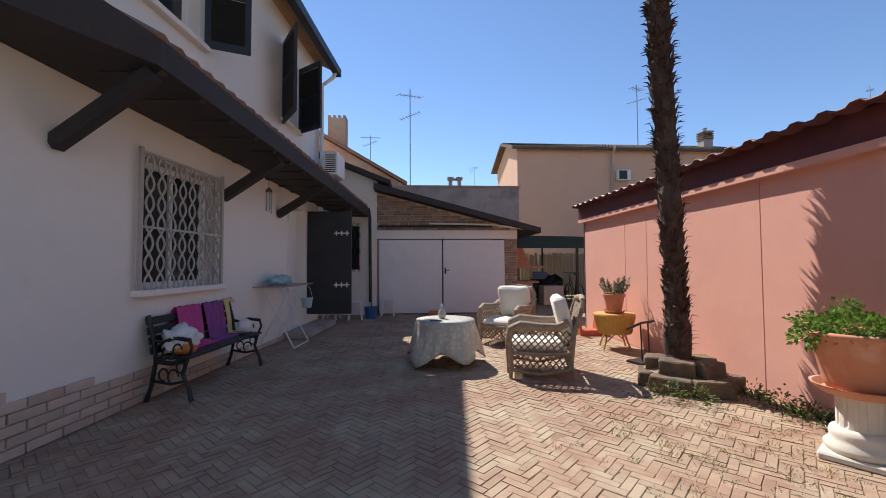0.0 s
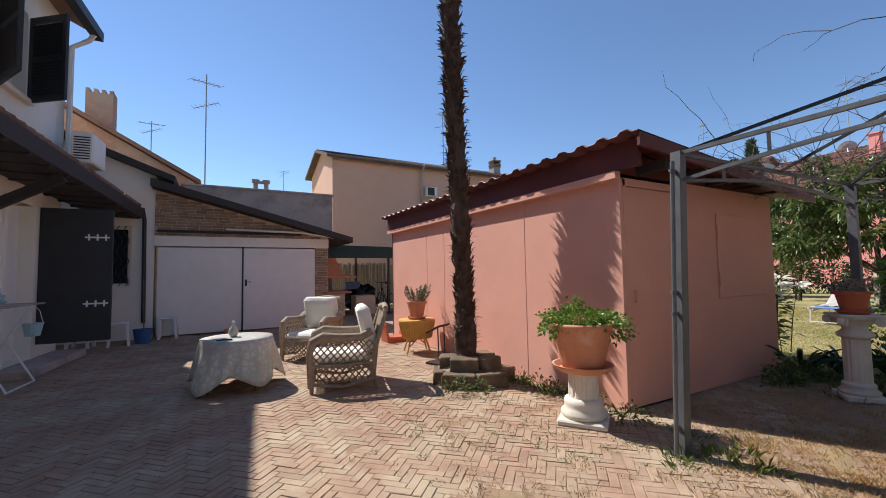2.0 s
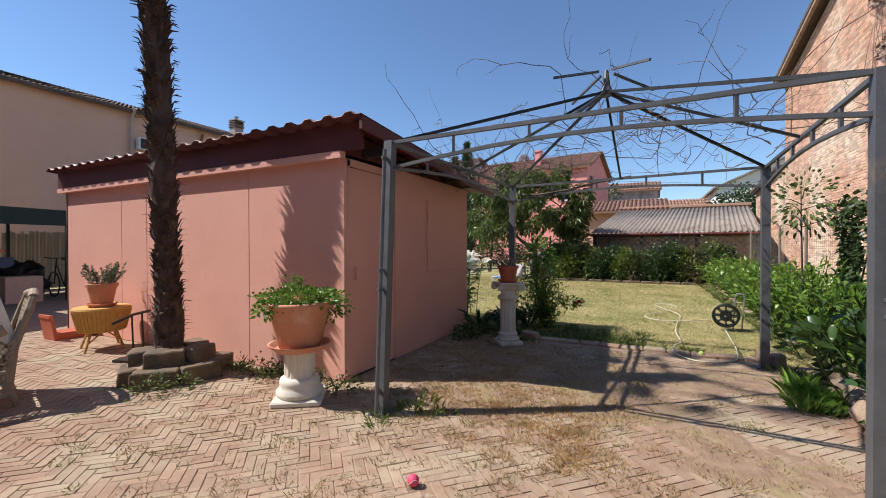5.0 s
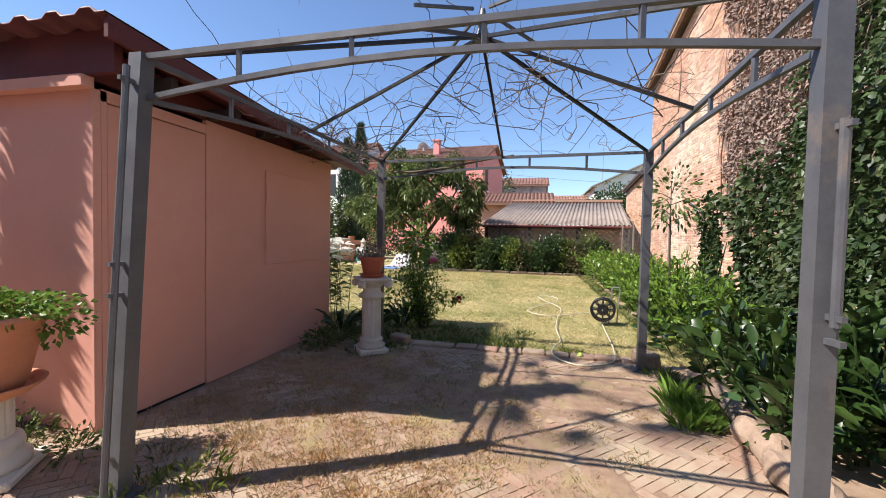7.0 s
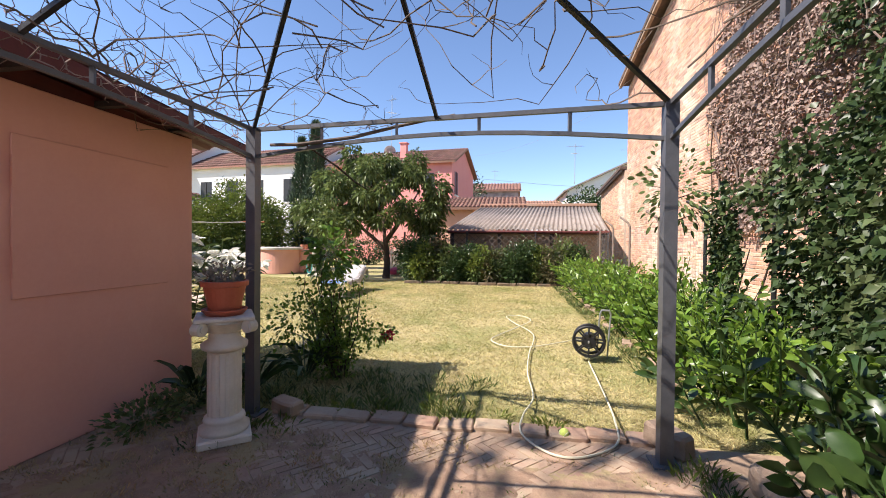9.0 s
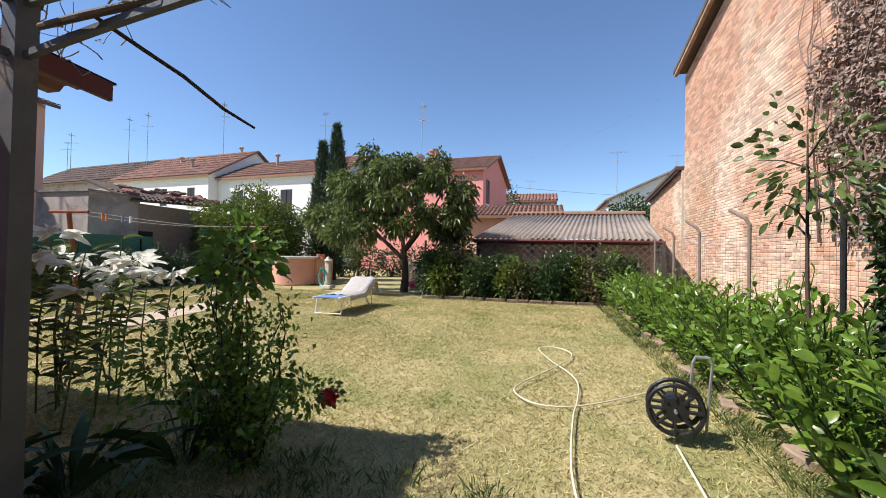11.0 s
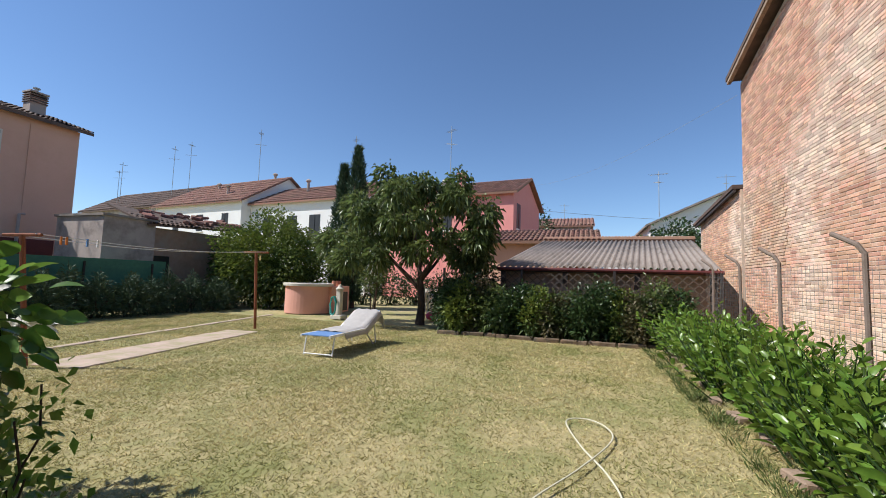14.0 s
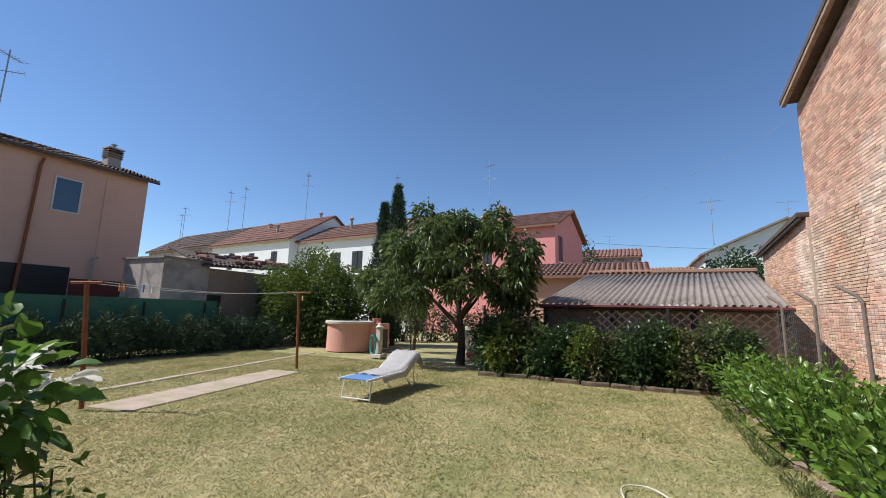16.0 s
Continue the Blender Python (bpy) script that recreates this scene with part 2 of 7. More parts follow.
M["fibro"] = mat("fibre_cement", (0.22, 0.185, 0.16), (0.33, 0.28, 0.24), 3, 0.9, 0.2, 40, (0.13, 0.11, 0.09), 1.0, 0.5, 0.7)
M["lawn"] = mat("lawn_soil", (0.25, 0.22, 0.09), (0.56, 0.46, 0.24), 9, 0.95, 0.9, 70, (0.25, 0.25, 0.09), 0.8, 0.46, 0.6)
M["peach"] = mat("peach_render", (0.66, 0.40, 0.285), (0.71, 0.45, 0.33), 1.0, 0.9, 0.05, 20, (0.60, 0.35, 0.24), 0.4, 0.5, 0.8)
M["whitehouse"] = mat("white_render", (0.78, 0.77, 0.74), (0.84, 0.83, 0.80), 1.0, 0.9, 0.05)
M["pinkhouse"] = mat("pink_render", (0.72, 0.27, 0.24), (0.76, 0.32, 0.28), 1.0, 0.9, 0.05)
M["oldgrey"] = mat("grey_render", (0.36, 0.30, 0.27), (0.50, 0.42, 0.37), 2, 0.95, 0.2, 40, (0.24, 0.20, 0.18), 1.1, 0.48, 0.66)
M["glass"] = mat("window_glass", (0.02, 0.025, 0.03), (0.03, 0.035, 0.04), 3, 0.12, 0.0, spec=0.6)
# The reflected sky is put into this glass's base colour as blue.
M["skyglass"] = mat("sky_reflection_glass", (0.03, 0.06, 0.10), (0.04, 0.075, 0.12), 3, 0.08, 0.0, spec=0.7)
M["white"] = mat("white_paint", (0.74, 0.73, 0.71), (0.82, 0.81, 0.79), 4, 0.5, 0.03)
M["bark"] = mat("bark", (0.045, 0.030, 0.022), (0.095, 0.065, 0.045), 12, 0.95, 0.8, 70, stretch=(1, 1, 0.3))
M["leaf"] = mat("leaf_green", (0.08, 0.12, 0.034), (0.17, 0.215, 0.07), 3, 0.33, 0.0, 30, island=0.4, through_light=0.36)
M["leafdark"] = mat("leaf_dark", (0.030, 0.062, 0.020), (0.06, 0.10, 0.03), 3, 0.34, 0.0, 30, island=0.35, through_light=0.2)
M["leafbright"] = mat("leaf_bright", (0.10, 0.20, 0.025), (0.17, 0.29, 0.05), 3, 0.38, 0.0, 30, island=0.3, through_light=0.35)
M["ivyleaf"] = mat("ivy_leaf", (0.030, 0.058, 0.020), (0.08, 0.12, 0.042), 2, 0.42, 0.0, 30, (0.14, 0.16, 0.07), 0.8, 0.5, 0.65, island=0.4, through_light=0.25)
M["leafglossy"] = mat("laurel_leaf", (0.10, 0.19, 0.024), (0.22, 0.34, 0.05), 4, 0.30, 0.0, 30, island=0.35, through_light=0.42, spec=0.5)
M["cypress"] = mat("cypress_green", (0.046, 0.082, 0.040), (0.085, 0.128, 0.058), 3, 0.7, 0.0, 30, island=0.3)
M["grass"] = mat("grass_blade", (0.36, 0.325, 0.125), (0.68, 0.57, 0.31), 6, 0.8, 0.0, 30, (0.34, 0.335, 0.125), 0.9, 0.46, 0.6, island=0.35, through_light=0.3)
M["straw"] = mat("dry_grass", (0.36, 0.265, 0.125), (0.48, 0.36, 0.19), 6, 0.9, 0.0, 30, island=0.25, through_light=0.2)
M["twig"] = mat("dry_twig", (0.10, 0.075, 0.055), (0.18, 0.14, 0.11), 9, 0.9, 0.2)
M["black"] = mat("black_plastic", (0.012, 0.012, 0.013), (0.022, 0.022, 0.023), 9, 0.4, 0.05)
M["rust"] = mat("rusty_iron", (0.20, 0.065, 0.028), (0.30, 0.11, 0.05), 12, 0.85, 0.3, 80)
M["wicker"] = mat("wicker", (0.21, 0.155, 0.11), (0.36, 0.28, 0.20), 20, 0.75, 0.4, 120, island=0.15)
M["wickergold"] = mat("yellow_wicker", (0.50, 0.27, 0.06), (0.62, 0.36, 0.10), 20, 0.7, 0.4, 120, island=0.12)
M["cream"] = mat("cream_cushion", (0.72, 0.69, 0.62), (0.80, 0.77, 0.70), 5, 0.9, 0.15, 60)
M["iron"] = mat("cast_iron_black", (0.012, 0.012, 0.013), (0.026, 0.025, 0.025), 14, 0.45, 0.2)
M["towelpink"] = mat("pink_towel", (0.52, 0.05, 0.22), (0.62, 0.10, 0.30), 12, 0.95, 0.4, 90)
M["towelpurple"] = mat("purple_towel", (0.22, 0.06, 0.22), (0.30, 0.10, 0.30), 12, 0.95, 0.4, 90)
M["towelyellow"] = mat("yellow_towel", (0.70, 0.55, 0.22), (0.78, 0.64, 0.32), 12, 0.95, 0.4, 90)
M["orange"] = mat("orange_cloth", (0.55, 0.16, 0.03), (0.65, 0.24, 0.06), 12, 0.8, 0.2)
M["teal"] = mat("teal_plastic", (0.05, 0.36, 0.34), (0.08, 0.44, 0.40), 9, 0.5, 0.1)
M["cyanbag"] = mat("pale_blue_bag", (0.25, 0.45, 0.50), (0.38, 0.56, 0.60), 9, 0.4, 0.5)
M["blue"] = mat("blue_plastic", (0.03, 0.10, 0.25), (0.05, 0.14, 0.32), 9, 0.4, 0.05)
M["bluecloth"] = mat("blue_mesh", (0.12, 0.23, 0.46), (0.16, 0.29, 0.53), 20, 0.7, 0.2)
M["greycloth"] = mat("grey_towel", (0.38, 0.355, 0.33), (0.50, 0.47, 0.435), 8, 0.95, 0.3, 90)
M["hose"] = mat("pale_hose", (0.62, 0.58, 0.42), (0.70, 0.66, 0.50), 9, 0.5, 0.05)
M["red"] = mat("red_petal", (0.42, 0.012, 0.03), (0.60, 0.03, 0.06), 20, 0.6, 0.0, island=0.2)
M["petalwhite"] = mat("white_petal", (0.80, 0.79, 0.70), (0.88, 0.87, 0.80), 20, 0.6, 0.0, through_light=0.4)
M["ballgreen"] = mat("green_ball", (0.45, 0.55, 0.10), (0.55, 0.65, 0.18), 60, 0.9, 0.4)
M["ballpink"] = mat("pink_ball", (0.60, 0.05, 0.12), (0.70, 0.10, 0.18), 60, 0.6, 0.2)
M["plinth"] = mat("pale_plinth_brick", (0.52, 0.40, 0.31), (0.62, 0.50, 0.41), 7, 0.9, 0.3, 70, rand=0.12)
# Laurel leaf again, darkened: the shade at the gazebo is put into its colour.
M["laurelshade"] = mat("shaded_laurel_leaf", (0.024, 0.055, 0.014), (0.06, 0.11, 0.024), 4, 0.34, 0.0, 30, island=0.3, through_light=0.25, spec=0.5)
M["mossstone"] = mat("mossy_block", (0.12, 0.08, 0.05), (0.22, 0.155, 0.10), 8, 0.95, 0.6, 60, (0.10, 0.085, 0.06), 3, 0.48, 0.62)
M["log"] = mat("bleached_log", (0.25, 0.175, 0.12), (0.41, 0.30, 0.215), 6, 0.95, 0.6, 60, (0.14, 0.095, 0.06), 3)
M["greencanvas"] = mat("dark_green_canvas", (0.012, 0.035, 0.032), (0.025, 0.055, 0.05), 5, 0.7, 0.1)
M["reed"] = mat("reed_screen", (0.38, 0.33, 0.27), (0.50, 0.45, 0.38), 6, 0.9, 0.3, 90, stretch=(6, 6, 0.5))
M["creamiron"] = mat("cream_painted_iron", (0.42, 0.38, 0.33), (0.52, 0.48, 0.42), 9, 0.55, 0.05, 60, (0.30, 0.22, 0.16), 4, 0.6, 0.75)
M["concrete"] = mat("pink_concrete", (0.44, 0.33, 0.25), (0.56, 0.44, 0.34), 3, 0.95, 0.5, 60, (0.38, 0.33, 0.19), 2.2, 0.48, 0.6)
M["mesh"] = mat("galvanised_wire", (0.30, 0.31, 0.30), (0.40, 0.41, 0.40), 9, 0.5, 0.0, metal=0.6)
M["ivydry"] = mat("dry_ivy", (0.20, 0.135, 0.11), (0.36, 0.27, 0.22), 5, 0.9, 0.0, 30, island=0.3)
M["palmfibre"] = mat("palm_fibre", (0.045, 0.028, 0.021), (0.13, 0.085, 0.065), 14, 0.95, 0.8, 80, stretch=(1, 1, 0.4), island=0.25)
m, N, K, P = shader("printed_oilcloth")
vo = N.new("ShaderNodeTexVoronoi")
vo.feature = "DISTANCE_TO_EDGE"
vo.inputs["Scale"].default_value = 15
gp = N.new("ShaderNodeNewGeometry")
K.new(gp.outputs["Position"], vo.inputs["Vector"])
c = mix(N, K, ramp(N, K, vo.outputs["Distance"], 0.0, 0.25), (0.44, 0.45, 0.37), (0.60, 0.58, 0.52))
c = mix(N, K, ramp(N, K, noise_node(N, K, 7, 4), 0.5, 0.62), c, (0.50, 0.42, 0.36))
K.new(c, P.inputs["Base Color"])
P.inputs["Roughness"].default_value = 0.4
M["oilcloth"] = m


# ---- ground ----
bm = B()
bmesh.ops.create_grid(bm, x_segments=60, y_segments=60, size=600)
bmesh.ops.translate(bm, verts=bm.verts, vec=(10, 0, -0.03))
tagged(part("ground", bm, M["lawn"]), "dry yellow-green lawn soil reaching the horizon", "ground", kind="structure")
bm = B()
box(bm, -3.6, 6.02, -6, 18, -0.3, -0.005)
paving = tagged(part("pavement", bm, M["soil"]), "herringbone brick paving with soil and weeds in its joints", "pavement", kind="structure")

# ---- the white house, in its own axes: x along the wall, y into the house ----
house = thing("house", pose(-3.32, 0, 0, rz=84.74), "white plastered two-storey house with dark shutters and a timber canopy", "house")
HW = ((4.93, 6.2, 1.1, 2.43), (8.55, 9.3, 0.12, 2.45), (4.75, 5.8, 4.05, 5.45), (8.2, 8.9, 4.0, 5.3))
wall = part("wall", holed(B(), -6.0, 10.2, 0, 5.9, 0.0, 0.3, HW), M["plaster"], house)
bm = B()
prism(bm, [(0.0, 0), (8, 0), (8, 5.9), (4.0, 8.0), (0.0, 5.9)], 9.9, 10.19, Matrix(((0, 1, 0, 0), (1, 0, 0, 0), (0, 0, 1, 0), (0, 0, 0, 1))))
part("gable_wall", bm, M["plaster"], house)
bm = B()
prism(bm, [(-0.42, 5.86), (4.0, 8.05), (8.4, 5.86), (8.4, 6.0), (4.0, 8.22), (-0.42, 6.0)], -6.3, 10.42, Matrix(((0, 1, 0, 0), (1, 0, 0, 0), (0, 0, 1, 0), (0, 0, 0, 1))))
roof = part("roof", bm, M["tile"], house, "clay tiled roof with a dark timber edge")
# Unseen block added behind the house to shade the yard by the table.
bm = B()
box(bm, 10.25, 13.9, 1.35, 6.0, 0, 9.0)
prism(bm, [(1.35, 9.0), (6.0, 9.0), (3.7, 9.9)], 10.25, 13.9, Matrix(((0, 1, 0, 0), (1, 0, 0, 0), (0, 0, 1, 0), (0, 0, 0, 1))))
part("hidden_shade_block", bm, M["plaster"], house)
bm = B()
box(bm, -6.3, 10.43, -0.45, -0.30, 5.80, 5.97)
part("gutter", bm, M["shutter"], house, "dark metal eaves gutter")
bm = B()
tube(bm, [(10.25, -0.38, 5.85), (10.25, -0.30, 5.7), (10.22, -0.06, 5.5), (10.22, -0.06, 3.4)], 0.045)
part("downpipe", bm, M["white"], house)


def slatted(name, w, h, parent, m, label):
    """A louvred shutter leaf: a frame and slats; hinge edge on its own axis."""
    bm = B()
    for a, b in ((0, 0.07), (w - 0.07, w)):
        box(bm, a, b, -0.02, 0.02, 0, h)
    for a, b in ((0, 0.09), (h * 0.5 - 0.04, h * 0.5 + 0.04), (h - 0.09, h)):
        box(bm, 0.07, w - 0.07, -0.02, 0.02, a, b)
    ob = part(name, bm, M["shutter"], parent, label)
    ob.matrix_basis = m
    me = None
    z = 0.11
    while z < h - 0.12:
        if not (h * 0.5 - 0.07 < z < h * 0.5 + 0.05):
            if me is None:
                s = part("slat", box(B(), 0.07, w - 0.07, -0.034, 0.034, -0.004, 0.004), M["shutter"], ob)
                me = s.data
            else:
                s = share("slat", me, Matrix(), ob)
            s.matrix_basis = pose(0, 0, z, rx=-38)
        z += 0.052
    return ob


def framed(x0, x1, z0, z1, parent, y=0.18, name="window", wood="white", bars=1):
    """A casement window set into an opening: frame, panes, sill."""
    win = part(name, box(box(box(box(B(), x0, x0 + 0.06, y - 0.03, y + 0.03, z0, z1), x1 - 0.06, x1, y - 0.03, y + 0.03, z0, z1), x0 + 0.06, x1 - 0.06, y - 0.03, y + 0.03, z0, z0 + 0.06), x0 + 0.06, x1 - 0.06, y - 0.03, y + 0.03, z1 - 0.06, z1), M[wood], parent)
    n = bars + 1
    for i in range(n):
        a, b = x0 + 0.06 + (x1 - x0 - 0.12) * i / n, x0 + 0.06 + (x1 - x0 - 0.12) * (i + 1) / n
        part("pane", box(B(), a + 0.02, b - 0.02, y - 0.005, y + 0.005, z0 + 0.06, z1 - 0.06), M["glass"], win)
        if i:
            part("mullion", box(B(), a - 0.03, a + 0.03, y - 0.032, y + 0.032, z0 + 0.06, z1 - 0.06), M[wood], win)
    return win


for x0, x1, z0, z1 in (HW[0], HW[2], HW[3]):
    w = framed(x0, x1, z0, z1, house)
    part("sill", box(B(), x0 - 0.1, x1 + 0.1, -0.09, 0.15, z0 - 0.07, z0 - 0.003, bevel=0.008), M["plaster"], w)
# shutters of the upper windows, swung out
slatted("shutter", 0.52, 1.45, house, pose(5.85, -0.03, 4.03, rz=-65), "half-open dark louvred shutter")
slatted("shutter", 0.52, 1.45, house, pose(4.70, -0.03, 4.03, rz=-172), "open dark louvred shutter")
slatted("shutter", 0.80, 1.48, house, pose(8.16, -0.03, 3.88, rz=-143), "open dark louvred shutter")
slatted("shutter", 0.66, 1.30, house, pose(8.93, -0.03, 3.95, rz=-123), "open dark louvred shutter")

# timber canopy along the wall
bm = B()
for n, zz in ((0, 0), (1, -0.24)):
    u = 4.0 if n == 0 else 11.72
    for y, z in ((0.0, 2.90), (-0.85, 2.86), (-0.87, 3.06), (0.0, 3.55)):
        bm.verts.new((2.4 if n == 0 and y == 0.0 else u, y, z + zz))
bm.verts.ensure_lookup_table()
v = bm.verts
for f in ((0, 1, 2, 3), (7, 6, 5, 4), (0, 4, 5, 1), (1, 5, 6, 2), (2, 6, 7, 3), (3, 7, 4, 0)):
    bm.faces.new([v[i] for i in f])
bmesh.ops.recalc_face_normals(bm, faces=bm.faces)
canopy = part("canopy", bm, M["darkwood"], house, "dark stained timber canopy with tiles on top")
me = None
for i in range(16):
    u = 4.1 + i * 0.5
    if me is None:
        s = part("rafter", prism(B(), [(0, 2.86), (-0.45, 2.85), (-0.80, 2.83), (-0.84, 2.87), (0, 2.91)], -0.04, 0.04, Matrix(((0, 1, 0, 0), (1, 0, 0, 0), (0, 0, 1, 0), (0, 0, 0, 1)))), M["darkwood"], canopy)
        me = s.data
    else:
        s = share("rafter", me, Matrix(), canopy)
    s.matrix_basis = pose(u, 0, -0.031 * (u - 4.0))
for u in (4.05, 6.35, 8.05, 10.3):
    dz = -0.031 * (u - 4)
    bm = B()
    bar(bm, (u, 0.0, 2.28 + dz * 0.5), (u, -0.78, 2.82 + dz), 0.10, 0.12)
    part("bracket", bm, M["darkwood"], canopy)
me = None
for i in range(38):
    u = 4.1 + i * 0.204
    if me is None:
        s = part("roof_tile", tube(B(), [(0, -0.78, 3.08), (0, -0.45, 3.27), (0, 0.0, 3.52)], [0.09, 0.085, 0.08], 8), M["tile"], canopy)
        me = s.data
    else:
        s = share("roof_tile", me, Matrix(), canopy)
    s.matrix_basis = pose(u, 0, -0.031 * (u - 4.0))

# low wing past the house's end, facing the yard
bm = B()
holed(bm, -4.5, -1.20, 0, 3.2, 11.72, 11.97, ((-2.05, -1.62, 1.15, 2.45),))
prism(bm, [(-4.5, 3.2), (-1.2, 3.2), (-1.2, 3.62), (-4.5, 4.95)], 11.72, 11.97)
wing = part("wing_wall", bm, M["plaster"])
tagged(wing, "white plastered wing wall with a small barred window", "wall", kind="structure")
bm = B()
prism(bm, [(-4.8, 5.0), (-0.85, 3.46), (-0.82, 3.58), (-4.8, 5.16)], 11.45, 17.5)
tagged(part("wing_roof", bm, M["darkwood"]), "dark edged sloping roof over the low wing", "roof", kind="structure")
framed(-2.05, -1.62, 1.15, 2.45, wing, y=11.9, bars=0)

# ---- garage ----
garage = thing("garage", pose(0, 11.7, 0), "low brick garage with white double doors and a sloping roof", "garage")
part("lintel", box(B(), -1.2, 2.62, -0.03, 0.25, 2.03, 2.26), M["plaster"], garage, "pale plastered lintel")
part("gable_core", prism(B(), [(-1.2, 2.262), (2.62, 2.262), (2.62, 2.30), (-1.2, 3.30)], 0.012, 0.25), M["mortar"], garage)
part("pier_core", box(B(), 2.285, 2.615, 0.012, 0.25, 0, 2.03), M["mortar"], garage)
part("back_wall", box(B(), -1.2, 2.62, 3.0, 3.2, 0, 2.2), M["plaster"], garage)
for nm, x0, x1 in (("door_leaf", -1.14, 0.55), ("door_leaf", 0.585, 2.27)):
    d = part(nm, box(B(), x0, x1, 0.0, 0.045, 0.03, 2.0, bevel=0.006), M["white"], garage, "white painted sheet-metal garage door leaf")
    if x0 > 0:
        bm = B()
        box(bm, 0.62, 0.66, -0.02, 0.0, 1.08, 1.24)
        box(bm, 0.63, 0.75, -0.045, -0.025, 1.17, 1.19)
        part("handle", bm, M["black"], d, "black lever handle")
part("door_post", box(B(), 0.552, 0.583, -0.012, 0.04, 0.0, 2.03), M["black"], garage)
bm = B()
prism(bm, [(-1.25, 3.30), (3.16, 2.16), (3.16, 2.30), (-1.25, 3.47)], -0.45, 3.2)
part("roof", bm, M["darkwood"], garage, "dark sloping sheet roof")
bm = B()
tube(bm, [(-1.15, -0.12, 2.36), (1.9, -0.12, 2.36)], 0.03)
part("awning_roller", bm, M["shutter"], garage)
bm = B()
tube(bm, [(0.2, -0.2, 2.43), (1.9, -0.2, 2.40), (2.6, -0.2, 2.31), (3.05, -0.2, 2.24)], 0.022)
part("awning_pole", bm, M["white"], garage)
bm = B()
tube(bm, [(-1.42, -0.1, 2.85), (-1.38, -0.08, 2.6), (-1.36, -0.06, 0.35)], 0.04)
part("drainpipe", bm, M["shutter"], garage)
part("side_wall", box(B(), 2.5, 2.62, 0.25, 3.2, 0, 2.18), M["plaster"], garage)

# grey parapet wall behind the garage
bm = B()
box(bm, -0.9, 3.55, 15.0, 15.25, 0, 4.08)
box(bm, -0.95, 3.6, 14.95, 15.3, 4.08, 4.14)
tagged(part("parapet_wall", bm, M["oldgrey"]), "weathered grey-pink rendered parapet wall", "wall", kind="structure")

# ---- pink garden shed ----
shed = thing("garden_shed", pose(3.37, 3.27, 0), "pink painted panel shed with a maroon corrugated roof", "shed")
SL, SW = 5.75, 3.02
part("wall_panel", box(B(), 0.0, 0.05, 0.0, 1.38, 0, 2.2, bevel=0.004), M["pinkpaint"], shed)
for a, b in ((1.386, 3.44), (3.446, 4.08), (4.086, SL)):
    part("wall_panel", box(B(), 0.0, 0.05, a, b, 0, 2.2, bevel=0.004), M["pinkpaint"], shed)
part("seam_backing", box(B(), 0.02, 0.045, 1.3, 4.2, 0, 2.19), M["black"], shed)
part("end_panel", box(B(), 0.05, 0.085, 0.0, 0.05, 0, 2.2), M["pinkpaint"], shed)
part("end_panel", box(B(), 0.05, 0.90, 0.0, 0.05, 2.135, 2.21), M["pinkpaint"], shed)
part("end_panel", box(B(), 0.90, SW, 0.0, 0.05, 0.0, 2.25, bevel=0.004), M["pinkpaint"], shed)
door = part("door", box(B(), 0.092, 0.893, 0.006, 0.045, 0.016, 2.128, bevel=0.004), M["pinkpaint"], shed, "pink painted shed door, shut")
bm = B()
box(bm, 0.16, 0.24, -0.02, 0.01, 1.05, 1.07)
box(bm, 0.15, 0.17, -0.03, 0.01, 1.0, 1.12)
part("door_latch", bm, M["pinkpaint"], door)
part("door_threshold", box(B(), 0.09, 0.9, 0.01, 0.05, 0.0, 0.014), M["black"], shed)
hatch = part("hatch_panel", box(B(), 1.66, 2.75, -0.012, 0.0, 0.98, 1.95, bevel=0.004), M["pinkpaint"], shed)
for z in (1.2, 1.73):
    part("hinge", box(B(), 1.655, 1.675, -0.026, -0.012, z - 0.09, z + 0.09), M["pinkpaint"], hatch)
part("far_wall", box(B(), 0.0, SW, SL - 0.05, SL, 0, 2.2), M["pinkpaint"], shed)
part("rear_wall", box(B(), SW - 0.05, SW, 0.05, SL - 0.05, 0, 2.2), M["pinkpaint"], shed)
part("fascia", box(B(), -0.06, -0.01, -0.25, SL + 0.12, 2.26, 2.522), M["maroon"], shed)
part("fascia_bead", box(B(), -0.08, -0.005, -0.02, SL + 0.1, 2.19, 2.258), M["pinkpaint"], shed, "pale trim under the fascia")
for y in (0.02, SL - 0.1):
    part("gable_board", prism(B(), [(-0.005, 2.255), (SW, 2.252), (SW, 2.262), (-0.005, 2.50)], y, y + 0.05), M["maroon"], shed)
me = None
for i in range(5):
    x = 0.3 + i * 0.62
    part("rafter", box(B(), x, x + 0.05, -0.28, 0.3, 2.26, 2.36 - i * 0.02), M["darkwood"], shed)
part("barge_board", prism(B(), [(-0.18, 2.40), (3.34, 2.13), (3.34, 2.236), (-0.18, 2.522)], -0.36, -0.33), M["maroon"], shed)


